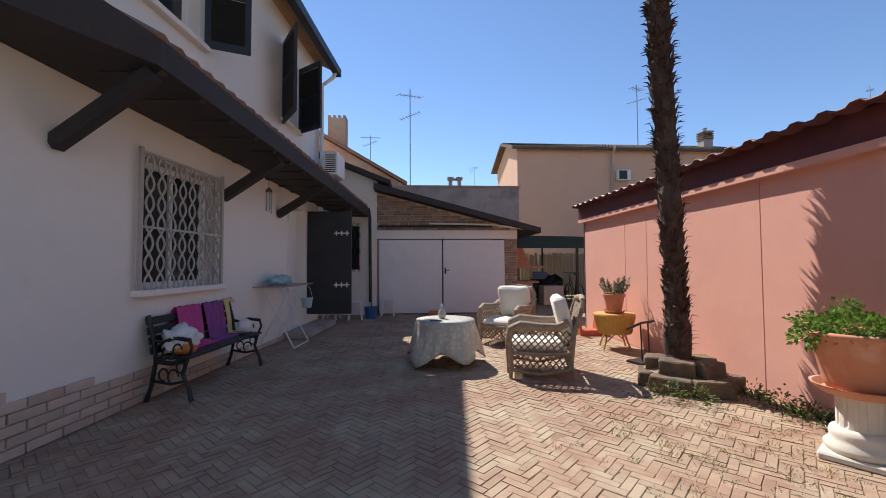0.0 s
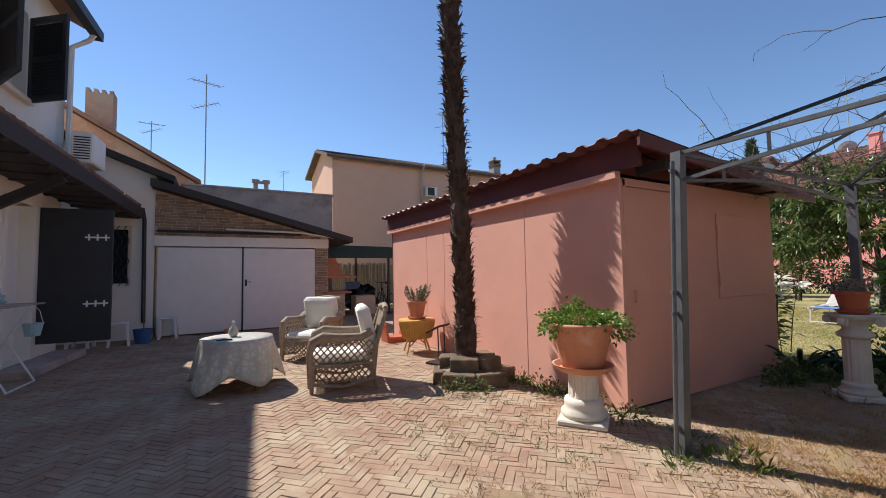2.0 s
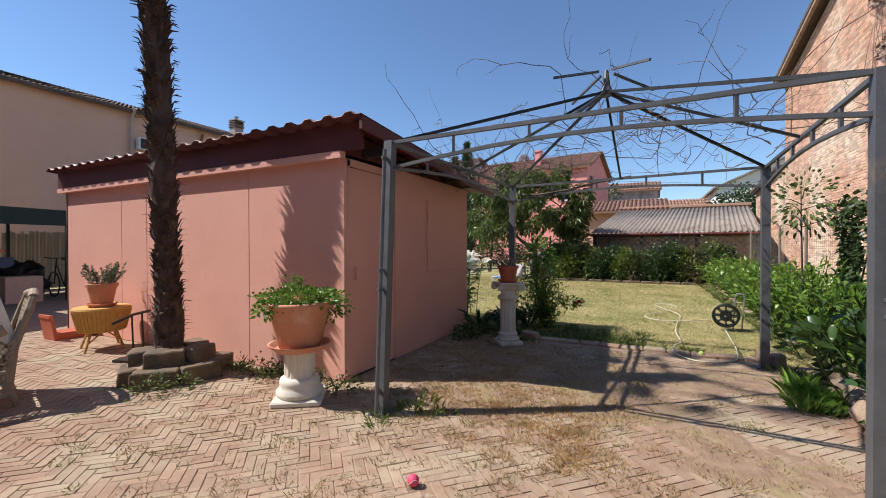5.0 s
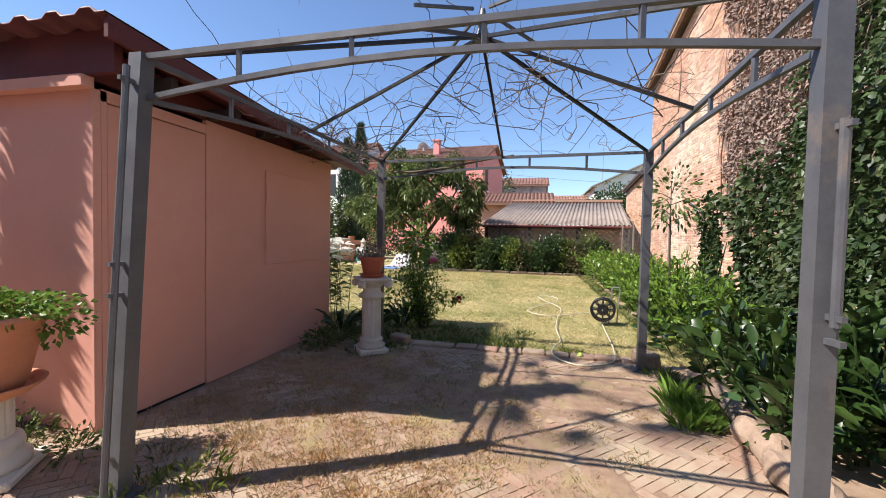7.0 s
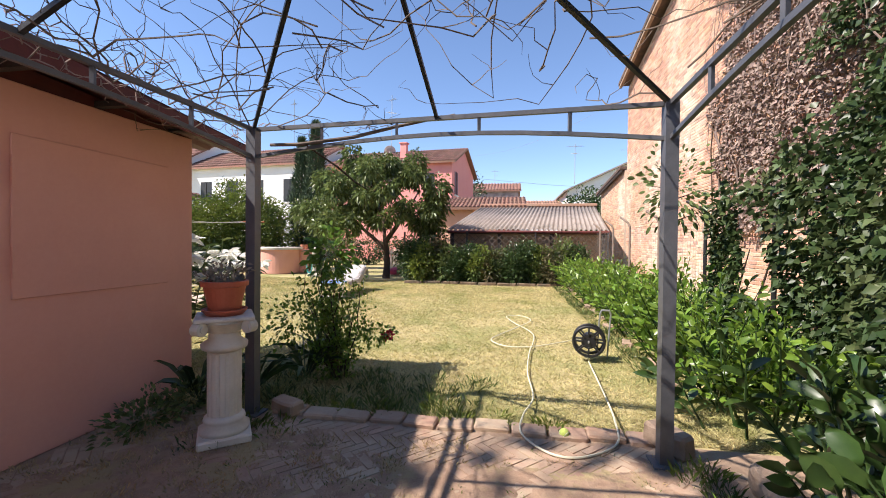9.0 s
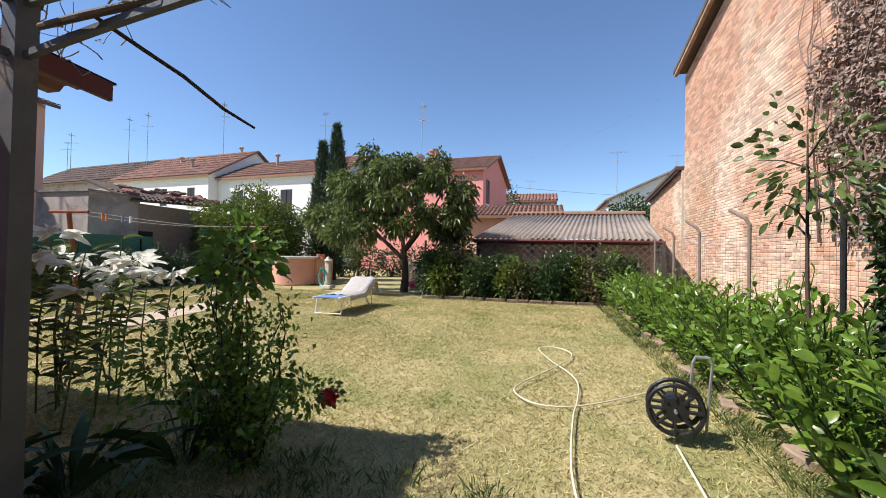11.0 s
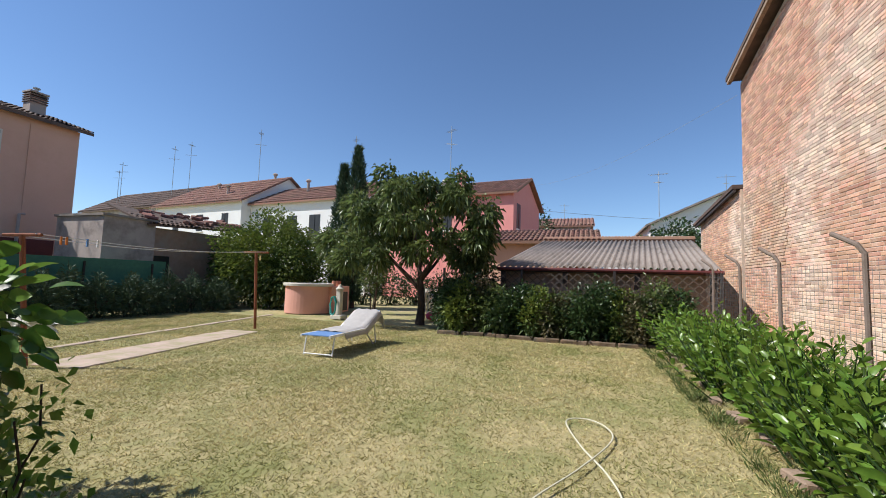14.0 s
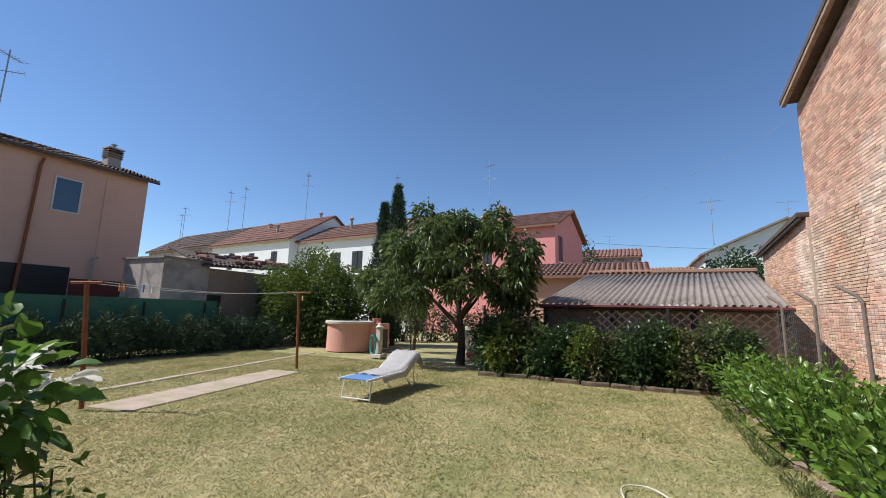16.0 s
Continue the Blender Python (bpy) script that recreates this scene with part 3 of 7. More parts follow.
def ribbed(n, pitch, x0, z0, x1, z1, y0, rise, sag=0.0):
    """A ribbed sheet that falls from x0 to x1, ribs side by side along y; with thickness."""
    vs, fs = [], []
    pts = []
    for i in range(n):
        y = y0 + i * pitch
        pts += [(y, 0), (y + pitch * 0.28, 0), (y + pitch * 0.42, rise), (y + pitch * 0.72, rise), (y + pitch * 0.86, 0)]
    pts.append((y0 + n * pitch, 0))
    for k in (0.0, -0.012):
        for y, h in pts:
            vs += [(x0, y, z0 + h + k), (x1, y, z1 + h + k)]
    m = len(pts)
    for i in range(m - 1):
        a = 2 * i
        fs.append((a, a + 1, a + 3, a + 2))
        b = 2 * m + a
        fs.append((b, b + 2, b + 3, b + 1))
        fs.append((a, a + 2, b + 2, b))
        fs.append((a + 1, b + 1, b + 3, a + 3))
    return vs, fs


v, f = ribbed(25, 0.25, -0.20, 2.535, 3.36, 2.245, -0.36, 0.032)
raw("roof_sheet", v, f, M["maroon"], shed)

# ---- iron gazebo frame ----
gz = thing("gazebo", pose(0, 0, 0), "grey iron gazebo frame without its cloth, dry vines on top", "gazebo")
GP = [(2.92, 2.51), (2.98, -0.40), (5.77, -0.53), (5.97, 2.37)]
AP = (4.40, 0.97)
GT = [(3.05, 2.51), *GP[1:]]
for x, y in GP:
    lean = 0.13 if x < 2.97 else 0.0
    p = part("post", bar(B(), (x, y, 0), (x + lean, y, 2.2), 0.076, 0.076, (0, 1, 0)), M["grey"], gz)
    part("foot_plate", box(B(), x - 0.08, x + 0.08, y - 0.08, y + 0.08, 0, 0.012), M["grey"], p)
for k, (px, py, dx, dy) in enumerate(((2.92, 2.51, -0.075, 0.0), (2.98, -0.40, -0.065, -0.01))):
    bm = B()
    tube(bm, [(px + dx, py + dy, 0.02 if k == 0 else 1.05), (px + dx + (0.125 if k == 0 else 0), py + dy, 2.12 if k == 0 else 1.72)], 0.016, 8)
    for z in ((1.0, 1.15, 2.05) if k == 0 else (1.0, 1.08, 1.7)):
        ex = 0.06 * z if k == 0 else 0.0
        part("rod_clip", bar(B(), (px + ex, py, z), (px + ex + dx * 1.5, py + dy * 1.5, z), 0.02), M["grey"], gz)
    part("side_rod", bm, M["grey"], gz, "pale rod clipped to the post")
for i in range(4):
    a, b = Vector((*GT[i], 2.19)), Vector((*GT[(i + 1) % 4], 2.19))
    bm = B()
    bar(bm, a, b, 0.028, 0.028)
    part("top_rail", bm, M["grey"], gz)
    bm = B()
    arch = [a.lerp(b, s / 10) + Vector((0, 0, -0.21 + 0.10 * math.sin(math.pi * s / 10))) for s in range(11)]
    tube(bm, arch, 0.018, 4)
    part("arched_rail", bm, M["grey"], gz)
    for s in (2, 4, 6, 8):
        part("strut", bar(B(), arch[s], a.lerp(b, s / 10), 0.02, 0.02, (1, 0.3, 0)), M["grey"], gz)
    part("roof_rib", bar(B(), a, (*AP, 2.80), 0.024), M["iron"], gz)
    part("roof_rib", bar(B(), a.lerp(b, 0.5), (*AP, 2.80), 0.022), M["iron"], gz)
    part("crown_rib", bar(B(), Vector((*AP, 2.98)).lerp(a + Vector((0, 0, 0.82)), 0.04), Vector((*AP, 3.02)).lerp(a, 0.27) + Vector((0, 0, 0.08)), 0.02), M["grey"], gz)
bm = B()
lathe(bm, [(0.05, 2.76), (0.06, 2.80), (0.04, 2.85), (0.02, 3.0)], 10, c=(*AP, 0))
part("roof_hub", bm, M["grey"], gz)

# ---- tall brick barn ----
barn = thing("brick_barn", pose(0, -4.1, 0), "tall old brick barn gable with a timber eave, ivy on it", "building")
XE, XR, ZE, ZR = 20.1, 12.0, 7.5, 9.35
part("core_wall", prism(B(), [(XR * 2 - XE, -0.05), (XE, -0.05), (XE, ZE), (XR, ZR), (XR * 2 - XE, ZE)], -0.4, -0.012), M["mortar"], barn)
part("side_wall", box(B(), XE - 0.3, XE - 0.005, -8, -0.4, 0, ZE), M["wallbrick"], barn)
bm = B()
dz = (ZR - ZE) / (XE - XR)
prism(bm, [(XE + 0.04, ZE + 0.10), (XR, ZR + 0.11), (2 * XR - XE - 0.04, ZE + 0.10), (2 * XR - XE - 0.04, ZE + 0.22), (XR, ZR + 0.25), (XE + 0.04, ZE + 0.22)], -8, 0.36)
# the dark tile colour also carries the shade under the barn's eave
part("roof", bm, M["tiledark"], barn, "old clay tile roof")
for i in range(9):
    y = 0.29 - i * 0.45
    part("purlin", bar(B(), (XE, y, ZE + 0.045), (XR, y, ZR + 0.045), 0.10, 0.10), M["log"], barn, "weathered timber eave board")
annex = thing("brick_annex", pose(0, -4.1, 0), "low brick annex with a tiled sloping roof", "building")
part("wall", prism(B(), [(20.11, 0), (24.35, 0), (24.35, 3.82), (20.11, 4.30)], -3, 0.06), M["mortar"], annex)
bm = B()
prism(bm, [(20.11, 4.32), (24.6, 3.82), (24.6, 3.92), (20.11, 4.44)], -3.2, 0.26)
part("roof", bm, M["tiledark"], annex, "dark weathered tile roof edge")
part("eave_board", bar(B(), (20.12, 0.2, 4.27), (24.5, 0.2, 3.77), 0.06, 0.09), M["darkwood"], annex)

# ---- fibre-cement roofed outbuilding at the garden's end ----
out = thing("outbuilding", pose(0, 0, 0), "low brick outbuilding with a grey corrugated roof", "outbuilding")
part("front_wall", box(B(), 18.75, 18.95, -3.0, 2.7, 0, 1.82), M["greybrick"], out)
part("side_wall", box(B(), 18.95, 24.0, 2.2, 2.4, 0, 1.85), M["wallbrick"], out)
v, f = ribbed(34, 0.172, 18.3, 1.83, 24.9, 3.26, -3.06, 0.05)
v = [(x, y - 0.125 * (x - 18.3), z) for x, y, z in v]
raw("roof_sheet", v, f, M["fibro"], out)
part("eave_beam", box(B(), 18.42, 18.52, -3.05, 2.75, 1.70, 1.80), M["darkwood"], out)
part("gutter", tube(B(), [(18.27, -3.08, 1.77), (18.27, 2.8, 1.77)], 0.05), M["maroon"], out)
part("ridge_cap", tube(B(), [(24.9, -3.95, 3.32), (24.9, 2.0, 3.32)], 0.13, 8), M["tile"], out, "row of clay ridge tiles")
for y in (-2.9, -1.1, 0.8, 2.6):
    part("pillar", box(B(), 18.42, 18.54, y - 0.07, y + 0.07, 0, 1.7), M["darkwood"], out)


# ---- houses around ----
def tiles_on(name, x0, y0, z0, x1, y1, z1, ux, uy, n, r, parent, rows=1, uz=0.0):
    """Rows of half-round tiles laid from the eave (x0, y0, z0) up to (x1, y1, z1), n of them along (ux, uy)."""
    vs, fs = [], []
    seg = 5
    ln = math.hypot(ux, uy)
    for i in range(n):
        s = (i + 0.5) / n
        o = Vector((x0 + ux * s, y0 + uy * s, z0 + uz * s))
        e = Vector((x1 + ux * s, y1 + uy * s, z1))
        w = Vector((ux, uy, 0)) / ln
        up = Vector((0, 0, 1))
        for k in range(rows):
            p, q = o.lerp(e, k / rows), o.lerp(e, (k + 1) / rows)
            b = len(vs)
            for pt, rr, lift in ((p, r * 1.12, 0.03 if rows > 1 else 0), (q, r * 0.9, 0.0)):
                for j in range(seg):
                    a = math.pi * j / (seg - 1)
                    vs.append(tuple(pt + w * (rr * math.cos(a)) + up * (rr * math.sin(a) * 0.8 + lift)))
            for j in range(seg - 1):
                fs.append((b + j, b + j + 1, b + seg + j + 1, b + seg + j))
    return tagged(raw(name, vs, fs, parent.data.materials[0], parent), kind="stuff")


def block(name, label, x0, x1, y0, y1, eave, ridge, axis, wallmat, face, wins=(), over=0.35, tile_n=0, rows=6, roof="tile", turn=0.0):
    """A gabled building; axis: the way of its ridge; face: (side, list) windows on the wall that looks at the yard."""
    h = thing(name, pose(x0, y0, 0, rz=turn) @ Matrix.Translation((-x0, -y0, 0)), label, "house")
    sw = Matrix(((0, 1, 0, 0), (1, 0, 0, 0), (0, 0, 1, 0), (0, 0, 0, 1)))
    if axis == "y":
        xm = (x0 + x1) / 2
        part("gable_block", prism(B(), [(x0, -0.1), (x1, -0.1), (x1, eave), (xm, ridge), (x0, eave)], y0, y1), wallmat, h)
        s = (ridge - eave) / (xm - x0)
        rf = part("roof", prism(B(), [(x0 - over, eave - over * s + 0.03), (xm, ridge + 0.03), (x1 + over, eave - over * s + 0.03), (x1 + over, eave - over * s + 0.17), (xm, ridge + 0.17), (x0 - over, eave - over * s + 0.17)], y0 - over, y1 + over), M[roof], h)
        if tile_n:
            tiles_on("roof_tiling", x0 - over - 0.03, y0 - over, eave - over * s + 0.16, xm, y0 - over, ridge + 0.17, 0, y1 - y0 + 2 * over, tile_n, (y1 - y0) / tile_n * 0.36, rf, rows)
    else:
        ym = (y0 + y1) / 2
        part("gable_block", prism(B(), [(y0, -0.1), (y1, -0.1), (y1, eave), (ym, ridge), (y0, eave)], x0, x1, sw), wallmat, h)
        s = (ridge - eave) / (ym - y0)
        rf = part("roof", prism(B(), [(y0 - over, eave - over * s + 0.03), (ym, ridge + 0.03), (y1 + over, eave - over * s + 0.03), (y1 + over, eave - over * s + 0.17), (ym, ridge + 0.17), (y0 - over, eave - over * s + 0.17)], x0 - over, x1 + over, sw), M[roof], h)
        if tile_n:
            tiles_on("roof_tiling", x0 - over, y0 - over - 0.03, eave - over * s + 0.16, x0 - over, ym, ridge + 0.17, x1 - x0 + 2 * over, 0, tile_n, (x1 - x0) / tile_n * 0.36, rf, rows)
    for side, a, b, z0, z1, *k in wins:
        m = M[k[0]] if k else M["glass"]
        if side == "x":
            w = part("window", box(B(), x0 - 0.02, x0 + 0.05, a, b, z0, z1), m, h)
            part("sill", box(B(), x0 - 0.1, x0 - 0.002, a - 0.08, b + 0.08, z0 - 0.1, z0 - 0.004), M["whitehouse"], w)
            part("frame", box(B(), x0 - 0.05, x0 - 0.021, (a + b) / 2 - 0.03, (a + b) / 2 + 0.03, z0, z1), m if k else M["white"], w)
        else:
            w = part("window", box(B(), a, b, y0 - 0.02, y0 + 0.05, z0, z1), m, h)
            part("sill", box(B(), a - 0.08, b + 0.08, y0 - 0.1, y0 - 0.002, z0 - 0.1, z0 - 0.004), M["whitehouse"], w)
            part("frame", box(B(), (a + b) / 2 - 0.03, (a + b) / 2 + 0.03, y0 - 0.05, y0 - 0.021, z0, z1), m if k else M["white"], w)
    return h


peach = block("peach_house", "long peach rendered two-storey house with a tiled roof", 5.2, 17.55, 21.6, 26.8, 7.42, 8.3, "x", M["peach"], "y",
              (), tile_n=80, rows=9, roof="tiledark")
# recess in the peach house's ground floor, its shade a flat black sheet
part("porch_shade", box(B(), 12.4, 15.05, 21.57, 21.6, 0.2, 2.95), M["black"], peach, "flat black sheet standing in for a porch's shade")
part("downpipe", tube(B(), [(13.6, 21.45, 7.2), (13.55, 21.5, 6.9), (13.4, 21.5, 0.2)], 0.06), M["rust"], peach)
part("downpipe", tube(B(), [(10.3, 21.1, 7.5), (10.3, 21.45, 7.1), (10.3, 21.5, 0.2)], 0.06), M["oldgrey"], peach)
bm = B()
box(bm, 10.5, 11.2, 21.25, 21.55, 5.75, 6.3, bevel=0.02)
ac = part("air_conditioner", bm, M["white"], peach)
part("grille", box(B(), 10.56, 11.0, 21.235, 21.249, 5.8, 6.25), M["black"], ac)
stack = part("chimney", box(B(), 16.08, 16.62, 22.3, 22.8, 7.4, 8.6), M["greybrick"], peach, "square brown brick chimney")
for k in range(4):
    part("vent_slat", box(B(), 16.04, 16.66, 22.26, 22.84, 8.34 + k * 0.10, 8.39 + k * 0.10), M["tiledark"], stack)
part("chimney_cap", box(B(), 16.02, 16.68, 22.24, 22.86, 8.75, 8.82), M["oldgrey"], stack)
part("cowl", lathe(B(), [(0.07, 8.82), (0.07, 8.98), (0.13, 9.0), (0.13, 9.04), (0.02, 9.08)], 10, c=(16.35, 22.55, 0)), M["mesh"], stack)
win = part("window", box(B(), 14.14, 14.98, 21.585, 21.62, 5.26, 6.6), M["skyglass"], peach, "single window pane with the sky's reflection painted in blue")
for a, b, c, d in ((14.08, 14.14, 5.2, 6.66), (14.98, 15.04, 5.2, 6.66), (14.14, 14.98, 5.2, 5.26), (14.14, 14.98, 6.6, 6.66)):
    part("frame", box(B(), a, b, 21.56, 21.6, c, d), M["whitestone"], win)
part("porch_back", box(B(), 15.1, 17.0, 21.57, 21.6, 0.2, 2.5), M["maroon"], peach, "dark red panel beside the porch")
part("vent_pipe", tube(B(), [(15.75, 21.48, 2.3), (15.75, 21.48, 3.45), (15.92, 21.48, 3.48)], 0.06), M["oldgrey"], peach, "pale grey flue pipe")
part("wall_edge", box(B(), 15.85, 15.95, 21.57, 21.599, 2.6, 7.2), M["peach"], peach)

block("brick_house", "red brick house gable with a chimney behind the wing", -9, -0.7, 17, 22, 4.6, 7.0, "y", M["wallbrick"], "y", over=0.2)
stack = tagged(part("chimney_stack", box(B(), -3.7, -3.0, 17.2, 17.8, 5.8, 7.3), M["greybrick"]), "square brick chimney with a battlemented cap", "chimney")
for i in range(4):
    part("merlon", box(B(), -3.7 + i * 0.2, -3.6 + i * 0.2, 17.2, 17.8, 7.3, 7.42), M["greybrick"], stack)

red = block("pink_house", "pink rendered house with a red tiled roof", 33.5, 41.4, 4.8, 15.2, 7.5, 9.2, "y", M["pinkhouse"], "x", (("x", 6.2, 6.9, 5.0, 6.7, "shutter"), ("x", 9.4, 10.1, 5.0, 6.7, "shutter"), ("y", 34.3, 35.3, 5.1, 6.9, "maroon")), tile_n=44, rows=7, turn=-6.5)
bm = B()
box(bm, 34.7, 35.15, 9.0, 9.5, 7.6, 9.4)
box(bm, 34.62, 35.23, 8.92, 9.58, 9.4, 9.5)
part("chimney", bm, M["pinkhouse"], red)
near_white = block("white_house", "white rendered terraced house with a low red tiled roof", 35.35, 44, 16.0, 29.2, 7.75, 9.9, "y", M["whitehouse"], "x", tuple(("x", a, a + 1.2, 4.6, 6.5, "shutter") for a in (17.6, 20.8, 23.4, 26.2)), tile_n=50, rows=7, turn=-6.5)
near_white.matrix_basis = pose(35.35, 29.35, 0, rz=-6.5) @ Matrix.Translation((-35.35, -29.2, 0))
part("balcony", box(B(), 34.9, 35.33, 20.2, 23.0, 3.4, 4.3), M["whitehouse"], near_white, "white balcony parapet")
block("white_house", "tall white rendered terraced house with a red tiled roof", 34.4, 45.0, 29.5, 42.6, 8.0, 11.2, "y", M["whitehouse"], "x", tuple(("x", a, a + 0.9, 5.3, 6.9, "shutter") for a in (31.2, 34.8, 38.5)), tile_n=56, rows=8, turn=-6.5)
block("row_house", "grey rendered terraced house with a brown tiled roof", 38.0, 47.2, 43.6, 62, 8.7, 11.6, "y", M["oldgrey"], "x", tile_n=60, rows=7, roof="tiledark", turn=-6.5)
block("tiled_outbuilding", "low outbuilding with red clay roof tiles", 25, 30, -0.1, 5.0, 3.2, 3.92, "y", M["peach"], "x", tile_n=26, rows=6)
block("orange_roofed_house", "far low house with an orange tiled roof", 40, 48, -4.0, 2.2, 3.9, 5.4, "y", M["whitehouse"], "x", tile_n=26, rows=6)
block("brown_roofed_house", "far house with a brown tiled roof", 52, 60, -0.5, 6.5, 7.6, 8.9, "y", M["oldgrey"], "x", tile_n=20, rows=5)
far_white = block("far_white_house", "far white house with a grey roof edge", 40, 50, -14, -4.5, 6.0, 8.2, "x", M["whitehouse"], "x", roof="fibro")

# derelict hut behind the hedge
hut = thing("derelict_hut", pose(0, 0, 0), "derelict grey rendered hut with a sagging tiled roof", "hut")
part("parapet_block", box(B(), 15.27, 17.04, 15.6, 18.1, 0, 3.2), M["oldgrey"], hut, "flaking pale grey rendered block")
part("coping", box(B(), 15.2, 17.1, 15.53, 18.17, 3.2, 3.28), M["fibro"], hut)
part("wall", box(B(), 17.04, 21.4, 15.75, 17.8, 0, 3.02), M["greybrick"], hut, "dull bare brick wall")
bm = B()
q = [(16.7, 15.5, 3.03), (21.75, 15.5, 3.32), (21.75, 17.9, 3.82), (19.0, 17.9, 3.74), (16.7, 17.9, 3.88)]
lo_, hi_ = [bm.verts.new(p) for p in q], [bm.verts.new((x, y, z + 0.07)) for x, y, z in q]
bm.faces.new(lo_[::-1])
bm.faces.new(hi_)
for k in range(5):
    bm.faces.new((lo_[k], lo_[(k + 1) % 5], hi_[(k + 1) % 5], hi_[k]))
rf = part("roof", bm, M["tiledark"], hut, "sagging roof of old broken clay tiles")
tiles_on("roof_tiling", 16.75, 15.45, 3.08, 16.75, 17.9, 3.84, 4.95, 0, 26, 0.075, rf, 8, 0.22)
rl = np.random.default_rng(3)
for k in range(34):
    u, w = rl.uniform(0.05, 5.0), rl.uniform(0.05, 0.95)
    tl_ = part("slipped_tile", tube(B(), [(-0.22, 0, 0), (0.22, 0, 0.02)], [0.085, 0.065], 6), M["tile"], rf)
    tl_.matrix_basis = pose(16.75 + u * 0.95, 15.5 + 2.35 * w, 3.22 + 0.05 * u + 0.66 * w, ry=-6, rz=rl.uniform(0, 180))
# no opening cut: a black sheet paints the darkness inside the door
part("doorway_shade", box(B(), 17.15, 17.75, 15.72, 15.75, 0, 1.95), M["black"], hut)

# walls that close the yard behind the camera
bm = B()
box(bm, -9, 3.9, -6.4, -6.2, 0, 3.2)
tagged(part("wall_south", bm, M["plaster"]), "plain plastered boundary wall", "wall", kind="structure")


# ---- house details ----
grille = part("window_grille", box(box(B(), 4.84, 4.88, -0.07, -0.04, 1.04, 2.5), 6.22, 6.26, -0.07, -0.04, 1.04, 2.5), M["creamiron"], house, "white wrought-iron window grille of wavy bars")
for z in (1.06, 1.72, 2.46):
    part("crossbar", box(B(), 4.88, 6.22, -0.062, -0.048, z - 0.012, z + 0.012), M["creamiron"], grille)
me = None
for i in range(8):
    for sgn in (1, -1):
        bm = B()
        if i == 0:
            tube(bm, [(0.055 * sgn * math.sin(k * math.pi / 4), -0.055, 1.06 + k * 1.4 / 28) for k in range(29)], 0.011, 6)
            ob = part("wavy_bar", bm, M["creamiron"], grille)
            ob.matrix_basis = pose(4.98 + i * 0.164, 0, 0)
            if sgn == 1:
                mea = ob.data
            else:
                meb = ob.data
        else:
            bm.free()
            share("wavy_bar", mea if sgn == 1 else meb, pose(4.98 + i * 0.164, 0, 0), grille)
# entrance: frame, inner door, dark outer leaf swung out across the yard
part("door", box(B(), 8.58, 9.27, 0.16, 0.2, 0.14, 2.42), M["white"], house, "white glazed inner door")
bm = B()
for a, b in ((8.47, 8.56), (9.29, 9.38)):
    box(bm, a, b, -0.03, 0.12, 0.12, 2.5)
box(bm, 8.47, 9.38, -0.03, 0.12, 2.45, 2.53)
part("door_frame", bm, M["plaster"], house)
part("door_step", box(B(), 8.3, 10.1, -0.45, 0.0, 0.0, 0.12, bevel=0.01), M["oldgrey"], house, "low grey stone door step")
leafd = part("outer_door", box(B(), 0, 0.92, -0.025, 0.025, 0.32, 2.46, bevel=0.006), M["shutter"], house, "dark painted outer door leaf, swung wide open")
leafd.matrix_basis = pose(9.42, -0.035, 0, rz=-87)
for z in (0.92, 2.0):
    bm = B()
    for k in range(3):
        box(bm, 0.60 + k * 0.11, 0.62 + k * 0.11, -0.05, -0.025, z - 0.05, z + 0.05)
    box(bm, 0.56, 0.88, -0.045, -0.03, z - 0.012, z + 0.012)
    part("bolt", bm, M["white"], leafd, "white sliding bolt")
ac = part("air_conditioner", box(B(), 9.55, 10.15, -0.62, -0.32, 3.26, 3.78, bevel=0.02), M["white"], house, "white outdoor air-conditioning unit")
for k in range(9):
    part("vent_slat", box(B(), 9.545, 9.551, -0.58, -0.36, 3.32 + k * 0.045, 3.34 + k * 0.045), M["black"], ac)
# pale brick plinth with broken courses
me = None
for r in range(6):
    top = (8.2, 6.9, 5.4, 4.9, 4.4, 3.55)[r]
    u = -0.5 + (0.14 if r % 2 else 0)
    while u < top:
        if me is None:
            s = part("brick", box(B(), 0.004, 0.266, -0.028, 0.0, 0.004, 0.074, bevel=0.004), M["plinth"], house)
            me = s.data
        else:
            s = share("brick", me, Matrix(), house)
        s.matrix_basis = pose(u, 0, r * 0.08)
        u += 0.275
# wind chime under the canopy
ch = thing("wind_chime", house.matrix_basis @ pose(7.05, -0.3, 2.35), "small hanging wind chime with white metal tubes", "wind chime")
part("cap", lathe(B(), [(0.015, 0.16), (0.05, 0.12), (0.05, 0.10), (0.01, 0.09)], 10), M["twig"], ch)
part("cord", tube(B(), [(0, 0, 0.15), (0, 0, 0.5)], 0.004, 5), M["black"], ch)
for k in range(5):
    a = k * math.tau / 5
    part("chime_tube", tube(B(), [(0.04 * math.cos(a), 0.04 * math.sin(a), 0.1), (0.04 * math.cos(a), 0.04 * math.sin(a), -0.16 - 0.02 * k)], 0.009, 6), M["mesh"], ch)
bm = B()
tube(bm, [(-1.97 + 0, 11.66, 1.15), (-1.97, 11.66, 2.45)], 0.01, 6)
part("window_bar", bm, M["iron"], wing)
for i in range(3):
    part("window_bar", tube(B(), [(-1.93 + i * 0.12 + 0.05 * math.sin(k * math.pi / 3), 11.66, 1.15 + k * 1.3 / 18) for k in range(19)], 0.009, 6), M["iron"], wing)

